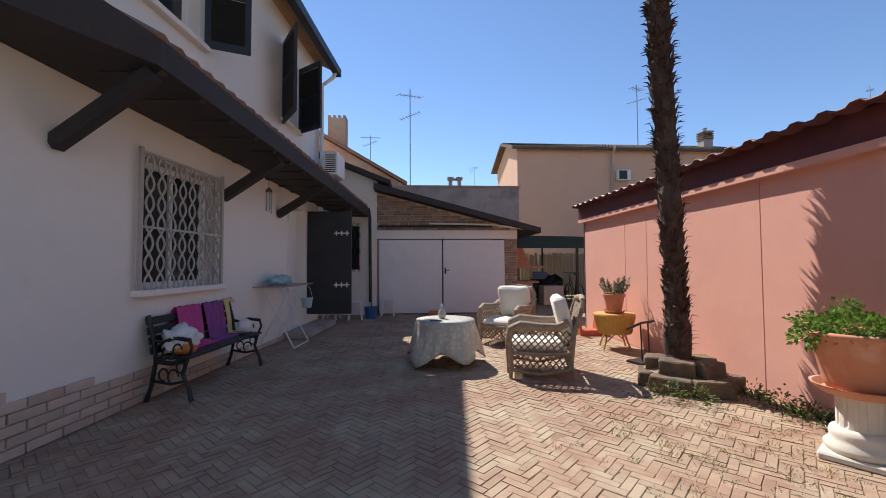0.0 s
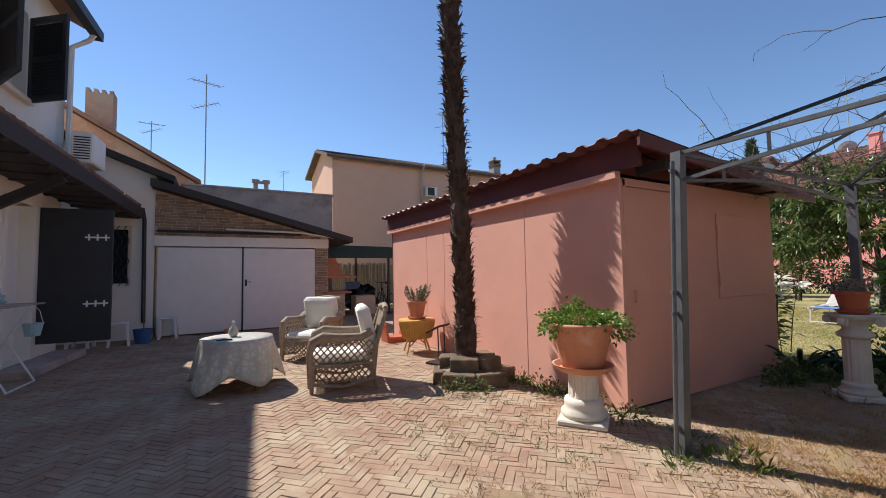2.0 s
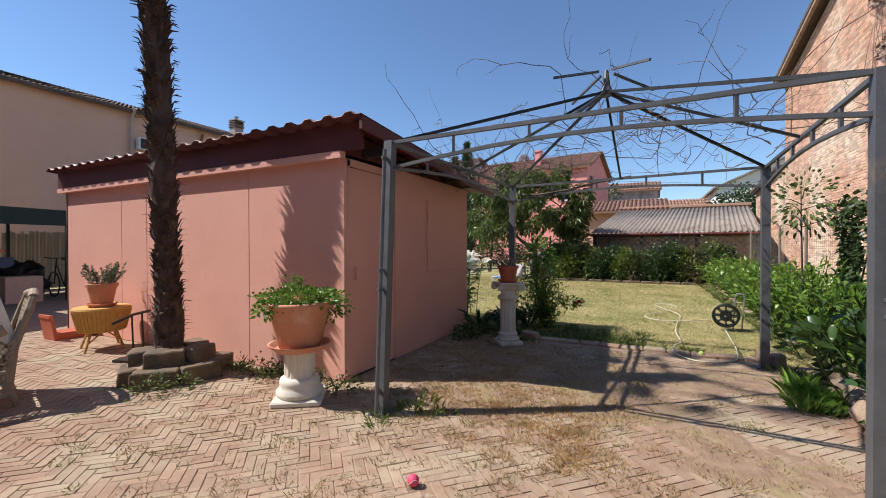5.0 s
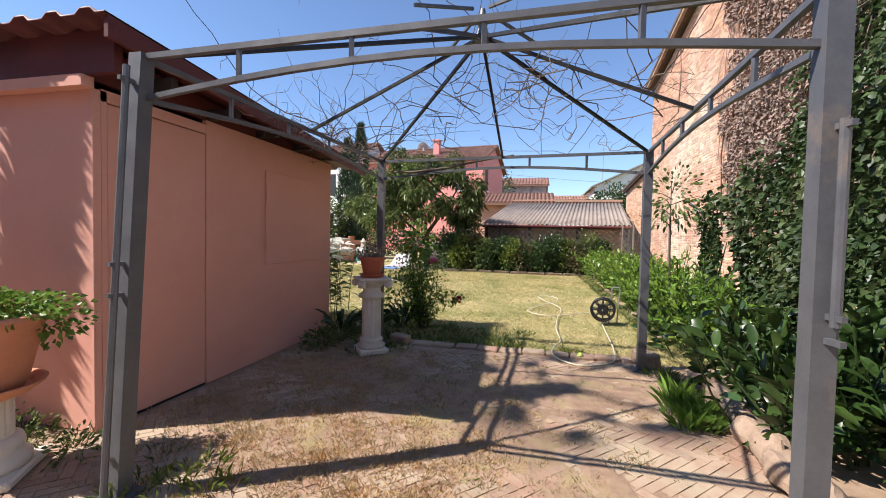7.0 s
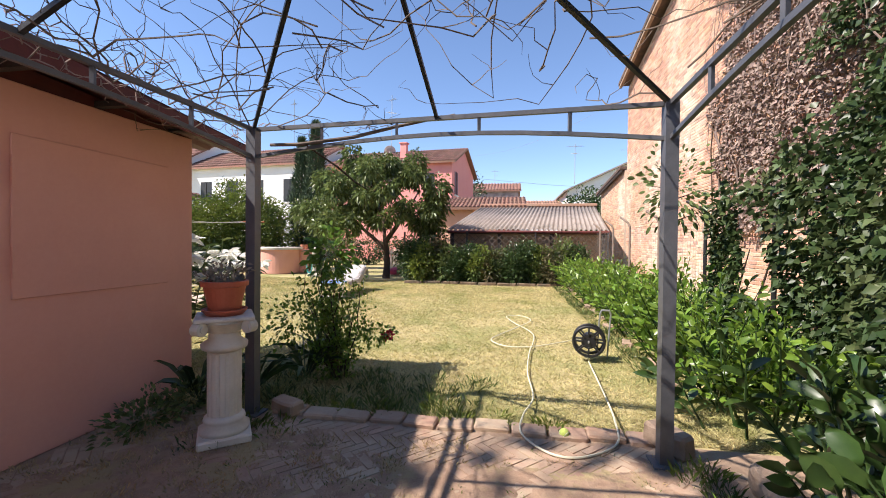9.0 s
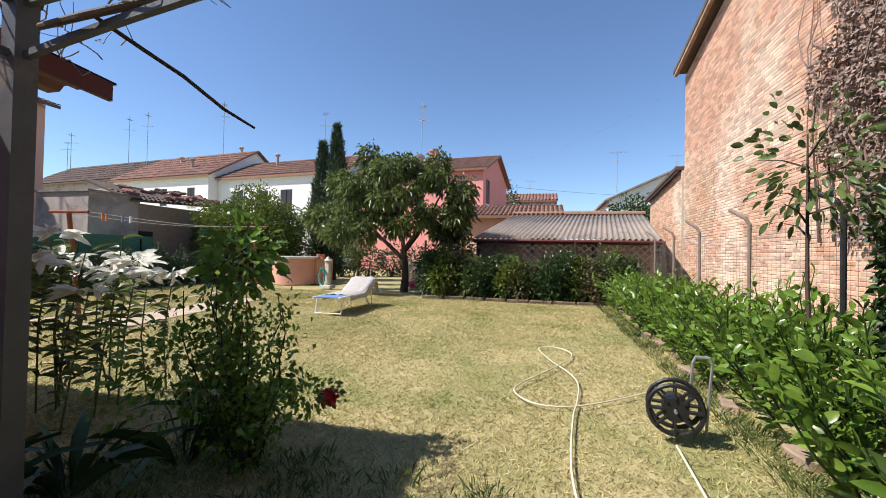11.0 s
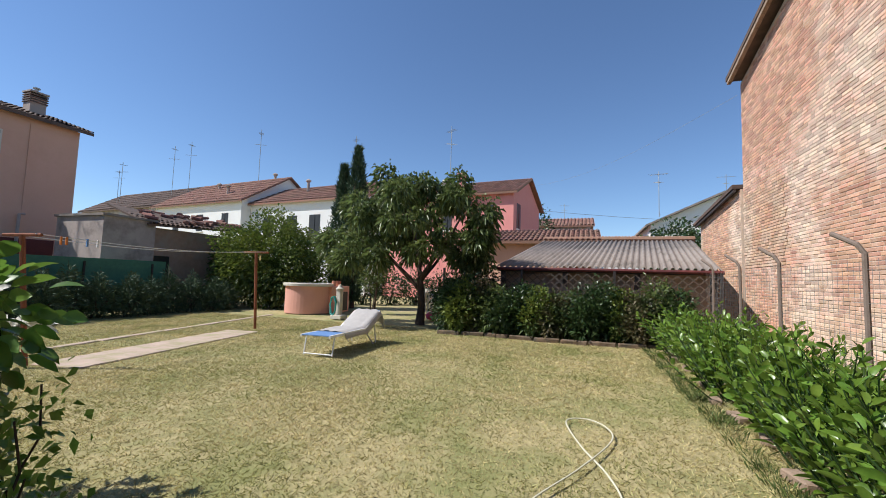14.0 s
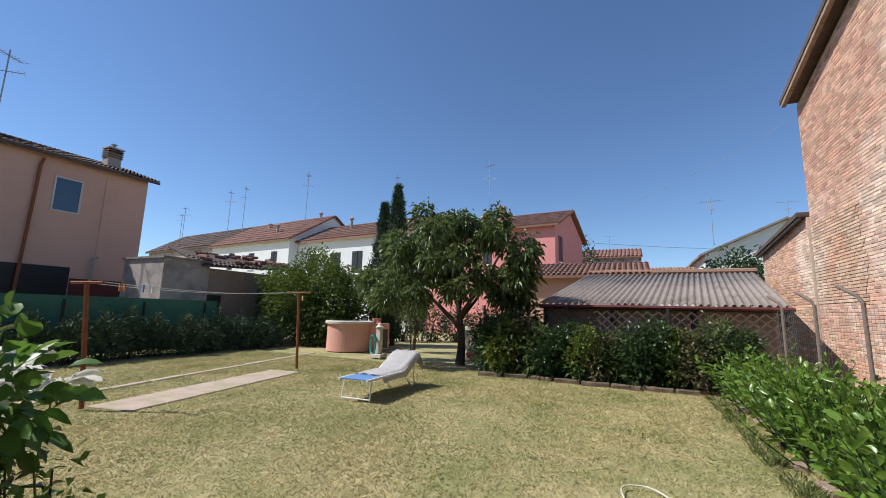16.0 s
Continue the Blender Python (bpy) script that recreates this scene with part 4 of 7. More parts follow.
# ---- bench ----
bench = thing("garden_bench", pose(-2.50, 5.66, 0, rz=84.74 + 180) @ Matrix.Diagonal((1, 0.76, 1, 1)), "black cast-iron garden bench with wooden slats", "bench")
for sx in (-0.72, 0.72):
    bm = B()
    tube(bm, [(sx, 0.28, 0.0), (sx, 0.24, 0.12), (sx, 0.16, 0.26), (sx, 0.2, 0.40)], [0.03, 0.022, 0.022, 0.026], 8)
    tube(bm, [(sx, -0.32, 0.0), (sx, -0.26, 0.14), (sx, -0.20, 0.40), (sx, -0.24, 0.62), (sx, -0.32, 0.84)], [0.03, 0.022, 0.026, 0.024, 0.026], 8)
    tube(bm, [(sx, 0.22, 0.40), (sx, 0.0, 0.37), (sx, -0.2, 0.39)], 0.024, 8)
    tube(bm, [(sx, 0.20, 0.40), (sx, 0.27, 0.52), (sx, 0.24, 0.61), (sx, 0.17, 0.60)], 0.018, 8)
    tube(bm, [(sx, 0.24, 0.60), (sx, 0.05, 0.62), (sx, -0.12, 0.58), (sx, -0.22, 0.60)], 0.02, 8)
    for cy, cz, r in ((0.03, 0.24, 0.07), (-0.1, 0.26, 0.06), (0.08, 0.5, 0.06), (-0.06, 0.48, 0.055), (0.12, 0.33, 0.05)):
        tube(bm, [(sx, cy + r * math.cos(a * 0.5), cz + r * math.sin(a * 0.5)) for a in range(11)], 0.01, 6)
    tube(bm, [(sx, 0.2, 0.2), (sx, 0.0, 0.17), (sx, -0.24, 0.2)], 0.014, 6)
    part("end_frame", bm, M["iron"], bench, "ornate cast-iron end with scrolls")
for k in range(5):
    part("seat_slat", box(B(), -0.76, 0.76, -0.21 + k * 0.098, -0.13 + k * 0.098, 0.415, 0.44, bevel=0.006), M["iron"], bench)
for k in range(4):
    z = 0.50 + k * 0.095
    part("back_slat", box(B(), -0.76, 0.76, -0.012, 0.012, -0.038, 0.038, m=pose(0, -0.225 - (z - 0.44) * 0.24, z, rx=14), bevel=0.006), M["iron"], bench)


def draped(name, label, cat, bx, w, m, material, drop_f=0.34, lie=0.16, stripes=None):
    """A towel laid over the bench's back and on its seat."""
    t = tagged(new(name), label, cat)
    t.matrix_basis = m
    prof = [(-0.40, 0.62), (-0.365, 0.85), (-0.34, 0.885), (-0.30, 0.87), (-0.235, 0.62), (-0.205, 0.47), (-0.14, 0.455), (-0.14 + lie, 0.452)]
    n = 14
    vs = []
    bm = B()
    for i in range(n + 1):
        x = bx + w * (i / n - 0.5)
        row = []
        for j, (y, z) in enumerate(prof):
            k = 0.008 * math.sin(i * 1.7 + j) + 0.006 * math.sin(i * 0.8 + 2 * j)
            row.append(bm.verts.new((x + 0.012 * math.sin(j * 1.3 + bx * 9), y + k + 0.012, z + k)))
        vs.append(row)
    for a, b in zip(vs, vs[1:]):
        for j in range(len(prof) - 1):
            bm.faces.new((a[j], b[j], b[j + 1], a[j + 1]))
    bmesh.ops.recalc_face_normals(bm, faces=bm.faces)
    bmesh.ops.solidify(bm, geom=bm.faces[:], thickness=0.008)
    part("cloth", bm, material, t, smooth=True)
    if stripes:
        for k in range(6):
            x = bx + w * ((k + 0.5) / 6 - 0.5)
            part("stripe", bar(B(), (x, -0.214, 0.58), (x, -0.272, 0.84), 0.012, 0.004, (0, 1, 0.2)), stripes, t)
    return t


bm_m = bench.matrix_basis
draped("towel", "pink towel hung over the bench back", "towel", 0.14, 0.42, bm_m, M["towelpink"])
draped("towel", "purple striped towel hung over the bench back", "towel", -0.34, 0.40, bm_m, M["towelpurple"], stripes=M["towelpink"])
draped("towel", "pale yellow towel hung over the bench back", "towel", -0.60, 0.10, bm_m, M["towelyellow"])


def soft(name, label, cat, m, sx, sy, sz, material, seed, sub=3, rough=0.18):
    """A soft lumpy bundle."""
    bm = B()
    bmesh.ops.create_icosphere(bm, subdivisions=sub, radius=1)
    for v in bm.verts:
        k = 1 + rough * noise.noise(v.co * 2.1 + Vector((seed, 0, 0))) + rough * 0.6 * noise.noise(v.co * 5 + Vector((0, seed, 0)))
        v.co = Vector((v.co.x * sx * k, v.co.y * sy * k, max(v.co.z * sz * k, -sz * 0.8)))
    ob = tagged(part(name, bm, material, smooth=True), label, cat)
    ob.matrix_basis = m
    return ob


soft("plastic_bag", "white crumpled plastic bag on the bench", "bag", bm_m @ pose(0.55, -0.02, 0.56, ry=-18), 0.17, 0.20, 0.15, M["white"], 3, 4, 0.45)
soft("orange_bag", "orange cloth bundle under the bench arm", "bag", bm_m @ pose(0.60, 0.06, 0.50), 0.12, 0.14, 0.07, M["orange"], 5)
soft("striped_cushion", "black and white striped cushion on the bench", "cushion", bm_m @ pose(-0.60, 0.05, 0.54), 0.09, 0.12, 0.10, M["white"], 8)

# ---- folding drying rack with bag and bucket ----
rack = thing("drying_rack", pose(-2.35, 7.75, 0, rz=84.74), "white folding clothes rack with a bag on top", "drying rack")
for sx in (-0.32, 0.32):
    part("leg", tube(B(), [(sx, -0.28, 0.01), (sx, 0.26, 1.0)], 0.012, 6), M["white"], rack)
    part("leg", tube(B(), [(sx, 0.30, 0.01), (sx, -0.22, 0.98)], 0.012, 6), M["white"], rack)
for y in (-0.28, 0.30):
    part("foot_bar", tube(B(), [(-0.32, y, 0.012), (0.32, y, 0.012)], 0.012, 6), M["white"], rack)
bm = B()
tube(bm, [(-0.62, -0.24, 1.0), (0.62, -0.24, 1.0), (0.62, 0.27, 1.0), (-0.62, 0.27, 1.0), (-0.62, -0.24, 1.0)], 0.011, 6)
part("top_frame", bm, M["oldgrey"], rack)
for k in range(8):
    part("rod", tube(B(), [(-0.62, -0.18 + k * 0.058, 1.0), (0.62, -0.18 + k * 0.058, 1.0)], 0.005, 5), M["oldgrey"], rack)
soft("laundry_bag", "pale blue plastic bag on the drying rack", "bag", pose(-2.4, 7.6, 1.08, rz=84), 0.30, 0.16, 0.09, M["cyanbag"], 11, 4, 0.3)
bk = thing("bucket", pose(-2.05, 7.95, 0.60), "small teal bucket hanging from the rack", "bucket")
part("pail", lathe(B(), [(0.075, 0), (0.10, 0.15), (0.107, 0.155), (0.107, 0.165), (0.095, 0.165), (0.07, 0.01)], 16), M["cyanbag"], bk)
part("handle", tube(B(), [(0.1, 0, 0.15), (0.06, 0, 0.32), (0, 0, 0.40), (-0.06, 0, 0.32), (-0.1, 0, 0.15)], 0.004, 5), M["white"], bk)


def stool(m):
    s = thing("plastic_stool", m, "white plastic stool standing on the paving", "stool", "white stools")
    part("seat", box(B(), -0.15, 0.15, -0.15, 0.15, 0.42, 0.45, bevel=0.012), M["white"], s)
    for x in (-1, 1):
        for y in (-1, 1):
            part("leg", bar(B(), (x * 0.16, y * 0.16, 0), (x * 0.125, y * 0.125, 0.42), 0.045, 0.045, (0, 1, 0)), M["white"], s)
    for x in (-1, 1):
        part("stretcher", box(B(), x * 0.135 - 0.01, x * 0.135 + 0.01, -0.13, 0.13, 0.33, 0.42), M["white"], s)
    return s


st = stool(pose(-0.89, 11.47, 0))
copy_thing(st, pose(-1.65, 10.90, 0, rz=8))
copy_thing(st, pose(-2.24, 10.97, 0, rz=-6))
bk = thing("blue_bucket", pose(-1.28, 11.0, 0), "dark blue plastic bucket beside the stools", "bucket")
part("pail", lathe(B(), [(0.13, 0), (0.165, 0.26), (0.175, 0.27), (0.175, 0.285), (0.155, 0.285), (0.12, 0.02)], 18), M["blue"], bk)
part("broom_handle", tube(B(), [(0.02, 0.03, 0.02), (-0.05, 0.3, 1.3)], 0.012, 6), M["twig"], bk)
blk = tagged(part("terracotta_block", box(B(), -0.13, 0.13, -0.06, 0.06, 0, 0.12, bevel=0.008), M["terracotta"]), "hollow terracotta block at the garage doors", "block")
blk.matrix_basis = pose(0.32, 11.45, 0.0)

# ---- table with oilcloth ----
tb = thing("garden_table", pose(0.24, 6.28, 0), "round garden table hidden under its cloth", "table")
part("tabletop", lathe(B(), [(0.36, 0.55), (0.385, 0.56), (0.385, 0.585), (0.0, 0.585)], 24), M["twig"], tb)
for k in range(4):
    a = k * math.tau / 4 + 0.6
    part("leg", tube(B(), [(0.34 * math.cos(a), 0.34 * math.sin(a), 0), (0.26 * math.cos(a), 0.26 * math.sin(a), 0.55)], 0.02, 8), M["twig"], tb)
bm = B()
n = 100
rings = []
for s in range(12):
    ring = []
    for k in range(n):
        a = k * math.tau / n
        fold = math.sin(a * 5 + 0.9)
        hang = 0.365 + 0.055 * fold + 0.02 * math.sin(a * 2 + 0.5)
        if s < 4:
            r, z = 0.395 * (s + 0.2) / 3.2, 0.592
        else:
            q = (s - 3) / 8
            r = 0.395 + q * (0.115 + 0.05 * fold) + 0.012 * q * math.sin(a * 17 + 3 * q)
            z = 0.59 - hang * 1.25 * q
        ring.append(bm.verts.new((r * math.cos(a), r * math.sin(a), max(z, 0.02))))
    rings.append(ring)
for r, s in zip(rings, rings[1:]):
    for k in range(n):
        bm.faces.new((r[k], r[(k + 1) % n], s[(k + 1) % n], s[k]))
bm.faces.new(rings[0])
bmesh.ops.recalc_face_normals(bm, faces=bm.faces)
bmesh.ops.solidify(bm, geom=bm.faces[:], thickness=0.003)
cl = tagged(part("tablecloth", bm, M["oilcloth"], smooth=True), "patterned wipe-clean tablecloth hanging in folds over the table", "tablecloth")
cl.matrix_basis = pose(0.24, 6.28, 0)
bt = thing("glass_bottle", pose(0.20, 6.32, 0.595), "small round patterned bottle on the table", "bottle")
part("bottle_body", lathe(B(), [(0.03, 0), (0.05, 0.02), (0.055, 0.06), (0.045, 0.10), (0.018, 0.13), (0.016, 0.15), (0.022, 0.16)], 14), M["oilcloth"], bt, smooth=True)
part("stopper", lathe(B(), [(0.016, 0.16), (0.018, 0.18), (0.008, 0.2)], 10), M["white"], bt)
tagged(part("pen", bar(B(), (0.02, 6.05, 0.602), (0.18, 6.03, 0.602), 0.02, 0.012), M["black"]), "dark folded spectacles lying on the table", "spectacles")


# ---- wicker armchairs ----
def lattice(bm, p, q, r, s, n, w):
    """Crossed diagonal strips over the four-sided field p q r s (p-q low edge, s-r high edge)."""
    p, q, r, s = (Vector(v) for v in (p, q, r, s))
    f = lambda u, v: p.lerp(q, u).lerp(s.lerp(r, u), v)
    ar = max((q - p).length / max((s - p).length, 0.01), 0.3)
    m = max(1, round(n / ar))
    for sg in (1, -1):
        for k in range(-m, n + 1):
            u0, u1 = k / n, (k + m) / n
            a, b = max(0, -u0 / (u1 - u0)), min(1, (1 - u0) / (u1 - u0))
            if b - a < 0.05:
                continue
            ua, ub = u0 + (u1 - u0) * a, u0 + (u1 - u0) * b
            va, vb = (a, b) if sg == 1 else (1 - a, 1 - b)
            bar(bm, f(ua, va), f(ub, vb), w, 0.008, (q - p).cross(s - p))
    return bm


def fine_lattice(name, field, w, parent, label=""):
    return tagged(part(name, lattice(B(), *field, 9, w), M["wicker"], parent), label, kind="stuff")


def armchair(m):
    """A wicker armchair that faces local +y."""
    c = thing("wicker_armchair", m, "pale wicker armchair with cream cushions and lattice sides", "armchair", "wicker armchairs")
    for x in (-0.33, 0.33):
        part("leg", tube(B(), [(x, 0.34, 0), (x, 0.33, 0.30)], [0.022, 0.03], 8), M["wicker"], c)
        part("leg", tube(B(), [(x * 0.92, -0.40, 0), (x * 0.92, -0.30, 0.30)], [0.022, 0.03], 8), M["wicker"], c)
        sd = fine_lattice("side_panel", ((x, 0.33, 0.10), (x, -0.32, 0.10), (x, -0.33, 0.27), (x, 0.33, 0.27)), 0.016, c, "open diamond lattice side")
        fine_lattice("lattice_band", ((x, 0.33, 0.32), (x, -0.34, 0.32), (x, -0.38, 0.56), (x, 0.31, 0.57)), 0.016, sd)
        bm = B()
        tube(bm, [(x, 0.35, 0.06), (x, 0.36, 0.45), (x, 0.33, 0.57), (x, 0.22, 0.62), (x, 0.0, 0.60), (x, -0.2, 0.60), (x, -0.33, 0.66)], [0.032, 0.042, 0.052, 0.055, 0.052, 0.05, 0.046], 10)
        part("armrest", bm, M["wicker"], c, "thick braided wicker arm")
        part("side_rail", tube(B(), [(x, 0.34, 0.30), (x, 0.0, 0.285), (x, -0.34, 0.30)], 0.022, 8), M["wicker"], c)
        part("apron", tube(B(), [(x, 0.34, 0.10), (x, 0.0, 0.05), (x, -0.34, 0.12)], 0.02, 8), M["wicker"], c)
        part("back_post", tube(B(), [(x * 0.95, -0.34, 0.12), (x * 0.95, -0.38, 0.5), (x * 0.92, -0.47, 0.80), (x * 0.75, -0.50, 0.90)], 0.03, 8), M["wicker"], c)
    fine_lattice("backrest", ((-0.31, -0.36, 0.30), (0.31, -0.36, 0.30), (0.28, -0.48, 0.86), (-0.28, -0.48, 0.86)), 0.03, c)
    part("top_rail", tube(B(), [(-0.25, -0.50, 0.90), (0, -0.52, 0.93), (0.25, -0.50, 0.90)], 0.036, 10), M["wicker"], c)
    fine_lattice("front_panel", ((-0.33, 0.35, 0.10), (0.33, 0.35, 0.10), (0.33, 0.35, 0.29), (-0.33, 0.35, 0.29)), 0.016, c)
    part("front_rail", tube(B(), [(-0.33, 0.35, 0.305), (0.33, 0.35, 0.305)], 0.024, 8), M["wicker"], c)
    part("seat", box(B(), -0.31, 0.31, -0.33, 0.34, 0.275, 0.30), M["wicker"], c)
    for nm, m2, sx, sy, sz in (("seat_cushion", pose(0, 0.03, 0.36), 0.30, 0.31, 0.06), ("back_cushion", pose(0, -0.29, 0.68, rx=-14), 0.29, 0.075, 0.27)):
        bm = B()
        box(bm, -sx, sx, -sy, sy, -sz, sz, bevel=0.045)
        bmesh.ops.subdivide_edges(bm, edges=bm.edges[:], cuts=3, use_grid_fill=True)
        for v in bm.verts:
            v.co += v.co.normalized() * 0.014 * noise.noise(v.co * 9 + Vector((sz * 30, 0, 0)))
        ob = part(nm, bm, M["cream"], c, "plump cream fabric cushion", smooth=True)
        ob.matrix_basis = m2
    return c


ac1 = armchair(pose(1.36, 5.72, 0, rz=76))
copy_thing(ac1, pose(1.40, 7.62, 0, rz=140))

# ---- pots and stands by the pink shed ----
def pot(bm, r, h, c=(0, 0, 0)):
    return lathe(bm, [(r * 0.66, 0), (r * 0.9, h * 0.8), (r, h * 0.82), (r * 1.02, h * 0.98), (r * 0.98, h), (r * 0.9, h), (r * 0.88, h * 0.86), (0.01, h * 0.86)], 28, c=c)


def saucer(bm, r, c=(0, 0, 0)):
    return lathe(bm, [(r * 0.8, 0), (r, 0.03), (r * 1.02, 0.04), (r * 0.97, 0.042), (r * 0.8, 0.012), (0.01, 0.012)], 28, c=c)


ws = thing("wicker_stool", pose(2.98, 7.0, 0), "round yellow wicker stool used as a plant stand", "stool")
bm = B()
prof = [(0.24, 0.24), (0.245, 0.27), (0.30, 0.50), (0.31, 0.53), (0.30, 0.55), (0.0, 0.555)]
lathe(bm, prof, 40)
part("drum", bm, M["wickergold"], ws)
for k in range(40):
    a = k * math.tau / 40
    part("wicker_strand", tube(B(), [(0.246 * math.cos(a), 0.246 * math.sin(a), 0.25), (0.304 * math.cos(a), 0.304 * math.sin(a), 0.51)], 0.008, 5), M["wickergold"], ws)
for k in range(4):
    a = k * math.tau / 4 + 0.5
    part("leg", tube(B(), [(0.28 * math.cos(a), 0.28 * math.sin(a), 0), (0.17 * math.cos(a), 0.17 * math.sin(a), 0.26)], 0.014, 6), M["wickergold"], ws)
    part("brace", tube(B(), [(0.24 * math.cos(a), 0.24 * math.sin(a), 0.1), (0.12 * math.cos(a + 0.8), 0.12 * math.sin(a + 0.8), 0.25)], 0.01, 6), M["wickergold"], ws)
rng = np.random.default_rng(4)


def sprigs(n, rng, c, r, h, lean, per, ll, lw, fine=False, droop=0.1):
    """Upright shoots round c, each with leaves along it. Returns verts, faces and the stems' lines."""
    at, way, stems = [], [], []
    for k in range(n):
        a, q = rng.uniform(0, math.tau), math.sqrt(rng.uniform(0, 1))
        b = np.array([c[0] + r * q * math.cos(a), c[1] + r * q * math.sin(a), c[2]])
        d = unit(np.array([math.cos(a) * lean * q, math.sin(a) * lean * q, 1.0]) + rng.normal(size=3) * 0.12)
        H = h * rng.uniform(0.6, 1.1)
        stems.append((b, b + d * H))
        for s in np.linspace(0.2, 1.0, per):
            w = unit(rng.normal(size=3) + d * 1.1)
            at.append(b + d * H * s)
            way.append(w)
    v, f = leaves(np.array(at), np.array(way), ll, lw, rng, fine, droop)
    return v, f, stems


def potted(name, m, label, r, h, material, sau=True, mats="leaf"):
    t = thing(name, m, label, "potted plant")
    z = 0.03 if sau else 0.0
    if sau:
        part("saucer", saucer(B(), r * 0.95), material, t)
    p = part("pot", pot(B(), r, h, (0, 0, z)), material, t, smooth=False)
    part("earth", lathe(B(), [(r * 0.89, h * 0.87 + z), (r * 0.88, h * 0.9 + z), (0.01, h * 0.92 + z)], 20), M["soil"], t)
    return t


ros = potted("potted_rosemary", pose(2.98, 7.0, 0.555), "rosemary in a terracotta pot on a saucer", 0.17, 0.27, M["terracotta"])
v, f, stm = sprigs(34, rng, (0, 0, 0.27), 0.13, 0.30, 0.7, 46, 0.042, 0.012)
M["rosemary"] = mat("rosemary_green", (0.10, 0.14, 0.08), (0.18, 0.22, 0.13), 5, 0.8, 0, 30, island=0.25)
raw("foliage", v, f, M["rosemary"], ros)
bm = B()
for a, b in stm[:14]:
    tube(bm, [a, b], [0.004, 0.002], 4)
tagged(part("stem_bundle", bm, M["twig"], ros), kind="stuff")
pl = thing("planter_box", pose(3.08, 8.25, 0), "dark red plastic planter trough", "planter")
part("trough", prism(B(), [(-0.20, 0), (0.20, 0), (0.25, 0.32), (0.26, 0.32), (0.26, 0.36), (0.22, 0.36), (0.17, 0.1), (-0.17, 0.1), (-0.22, 0.36), (-0.26, 0.36), (-0.26, 0.32), (-0.25, 0.32)], -0.17, 0.17), M["terra_red"], pl)
# small iron tool stand next to the palm
ts = thing("iron_stand", pose(2.88, 6.05, 0, rz=20), "small black wrought-iron stand by the palm", "stand")
part("handle", tube(B(), [(-0.26, 0, 0.47), (0.0, 0, 0.53), (0.24, 0, 0.54)], 0.018, 6), M["iron"], ts)
for x in (-0.02, 0.12):
    part("rod", tube(B(), [(x, 0, 0.52), (x + 0.02, 0, 0.03)], 0.011, 6), M["iron"], ts)
part("base", box(B(), -0.16, 0.22, -0.12, 0.12, 0.0, 0.03), M["iron"], ts)

# urn plant on a short fluted column
col = thing("short_column", pose(2.85, 3.33, 0), "short fluted white cast-stone column on a square base", "column")


def fluted(bm, r, z0, z1, n=14, depth=0.12):
    rings = []
    for z in (z0, z0 + 0.02, z1 - 0.02, z1):
        d = 0 if z in (z0, z1) else depth
        ring = []
        for k in range(n * 6):
            a = k * math.tau / (n * 6)
            rr = r * (1 - d * max(0, math.sin(a * n)) ** 0.7 * 0.5)
            ring.append(bm.verts.new((rr * math.cos(a), rr * math.sin(a), z)))
        rings.append(ring)
    for p, q in zip(rings, rings[1:]):
        for k in range(len(p)):
            bm.faces.new((p[k], p[(k + 1) % len(p)], q[(k + 1) % len(p)], q[k]))
    bm.faces.new(rings[0][::-1])
    bm.faces.new(rings[-1])
    return bm


part("plinth", box(B(), -0.205, 0.205, -0.205, 0.205, 0, 0.05, m=pose(0, 0, 0, rz=35), bevel=0.012), M["whitestone"], col)
part("base_moulding", lathe(B(), [(0.185, 0.05), (0.198, 0.07), (0.198, 0.095), (0.17, 0.12), (0.165, 0.15), (0.17, 0.17), (0.16, 0.20), (0.13, 0.215)], 32), M["whitestone"], col, smooth=True)
part("shaft", fluted(B(), 0.128, 0.215, 0.44), M["whitestone"], col)
urn = thing("urn_plant", pose(2.85, 3.33, 0.44), "green trailing plant in a large terracotta pot", "potted plant")
part("saucer", lathe(B(), [(0.2, 0), (0.255, 0.045), (0.262, 0.06), (0.245, 0.06), (0.2, 0.02), (0.01, 0.02)], 32), M["terracotta"], urn)
part("pot", lathe(B(), [(0.165, 0.02), (0.19, 0.08), (0.25, 0.36), (0.275, 0.385), (0.285, 0.41), (0.27, 0.425), (0.25, 0.415), (0.24, 0.38), (0.01, 0.38)], 36), M["terracotta"], urn, smooth=True)
at, way = cloud(1500, rng, (0, 0, 0.45), (0.31, 0.31, 0.10), 0.3, 0.3)
at2, way2 = cloud(260, rng, (0.22, -0.16, 0.36), (0.14, 0.14, 0.12), 0.2, 0.3)
at3, way3 = cloud(140, rng, (-0.26, 0.10, 0.38), (0.08, 0.10, 0.08), 0.2, 0.3)
at4, way4 = cloud(50, rng, (-0.05, 0.05, 0.60), (0.10, 0.06, 0.05), 0.2, 0.3)
v, f = leaves(np.concatenate([at, at2, at3, at4]), np.concatenate([way, way2, way3, way4]) + np.array([0, 0, 0.3]), 0.036, 0.03, rng)
raw("foliage", v, f, M["leafbright"], urn)

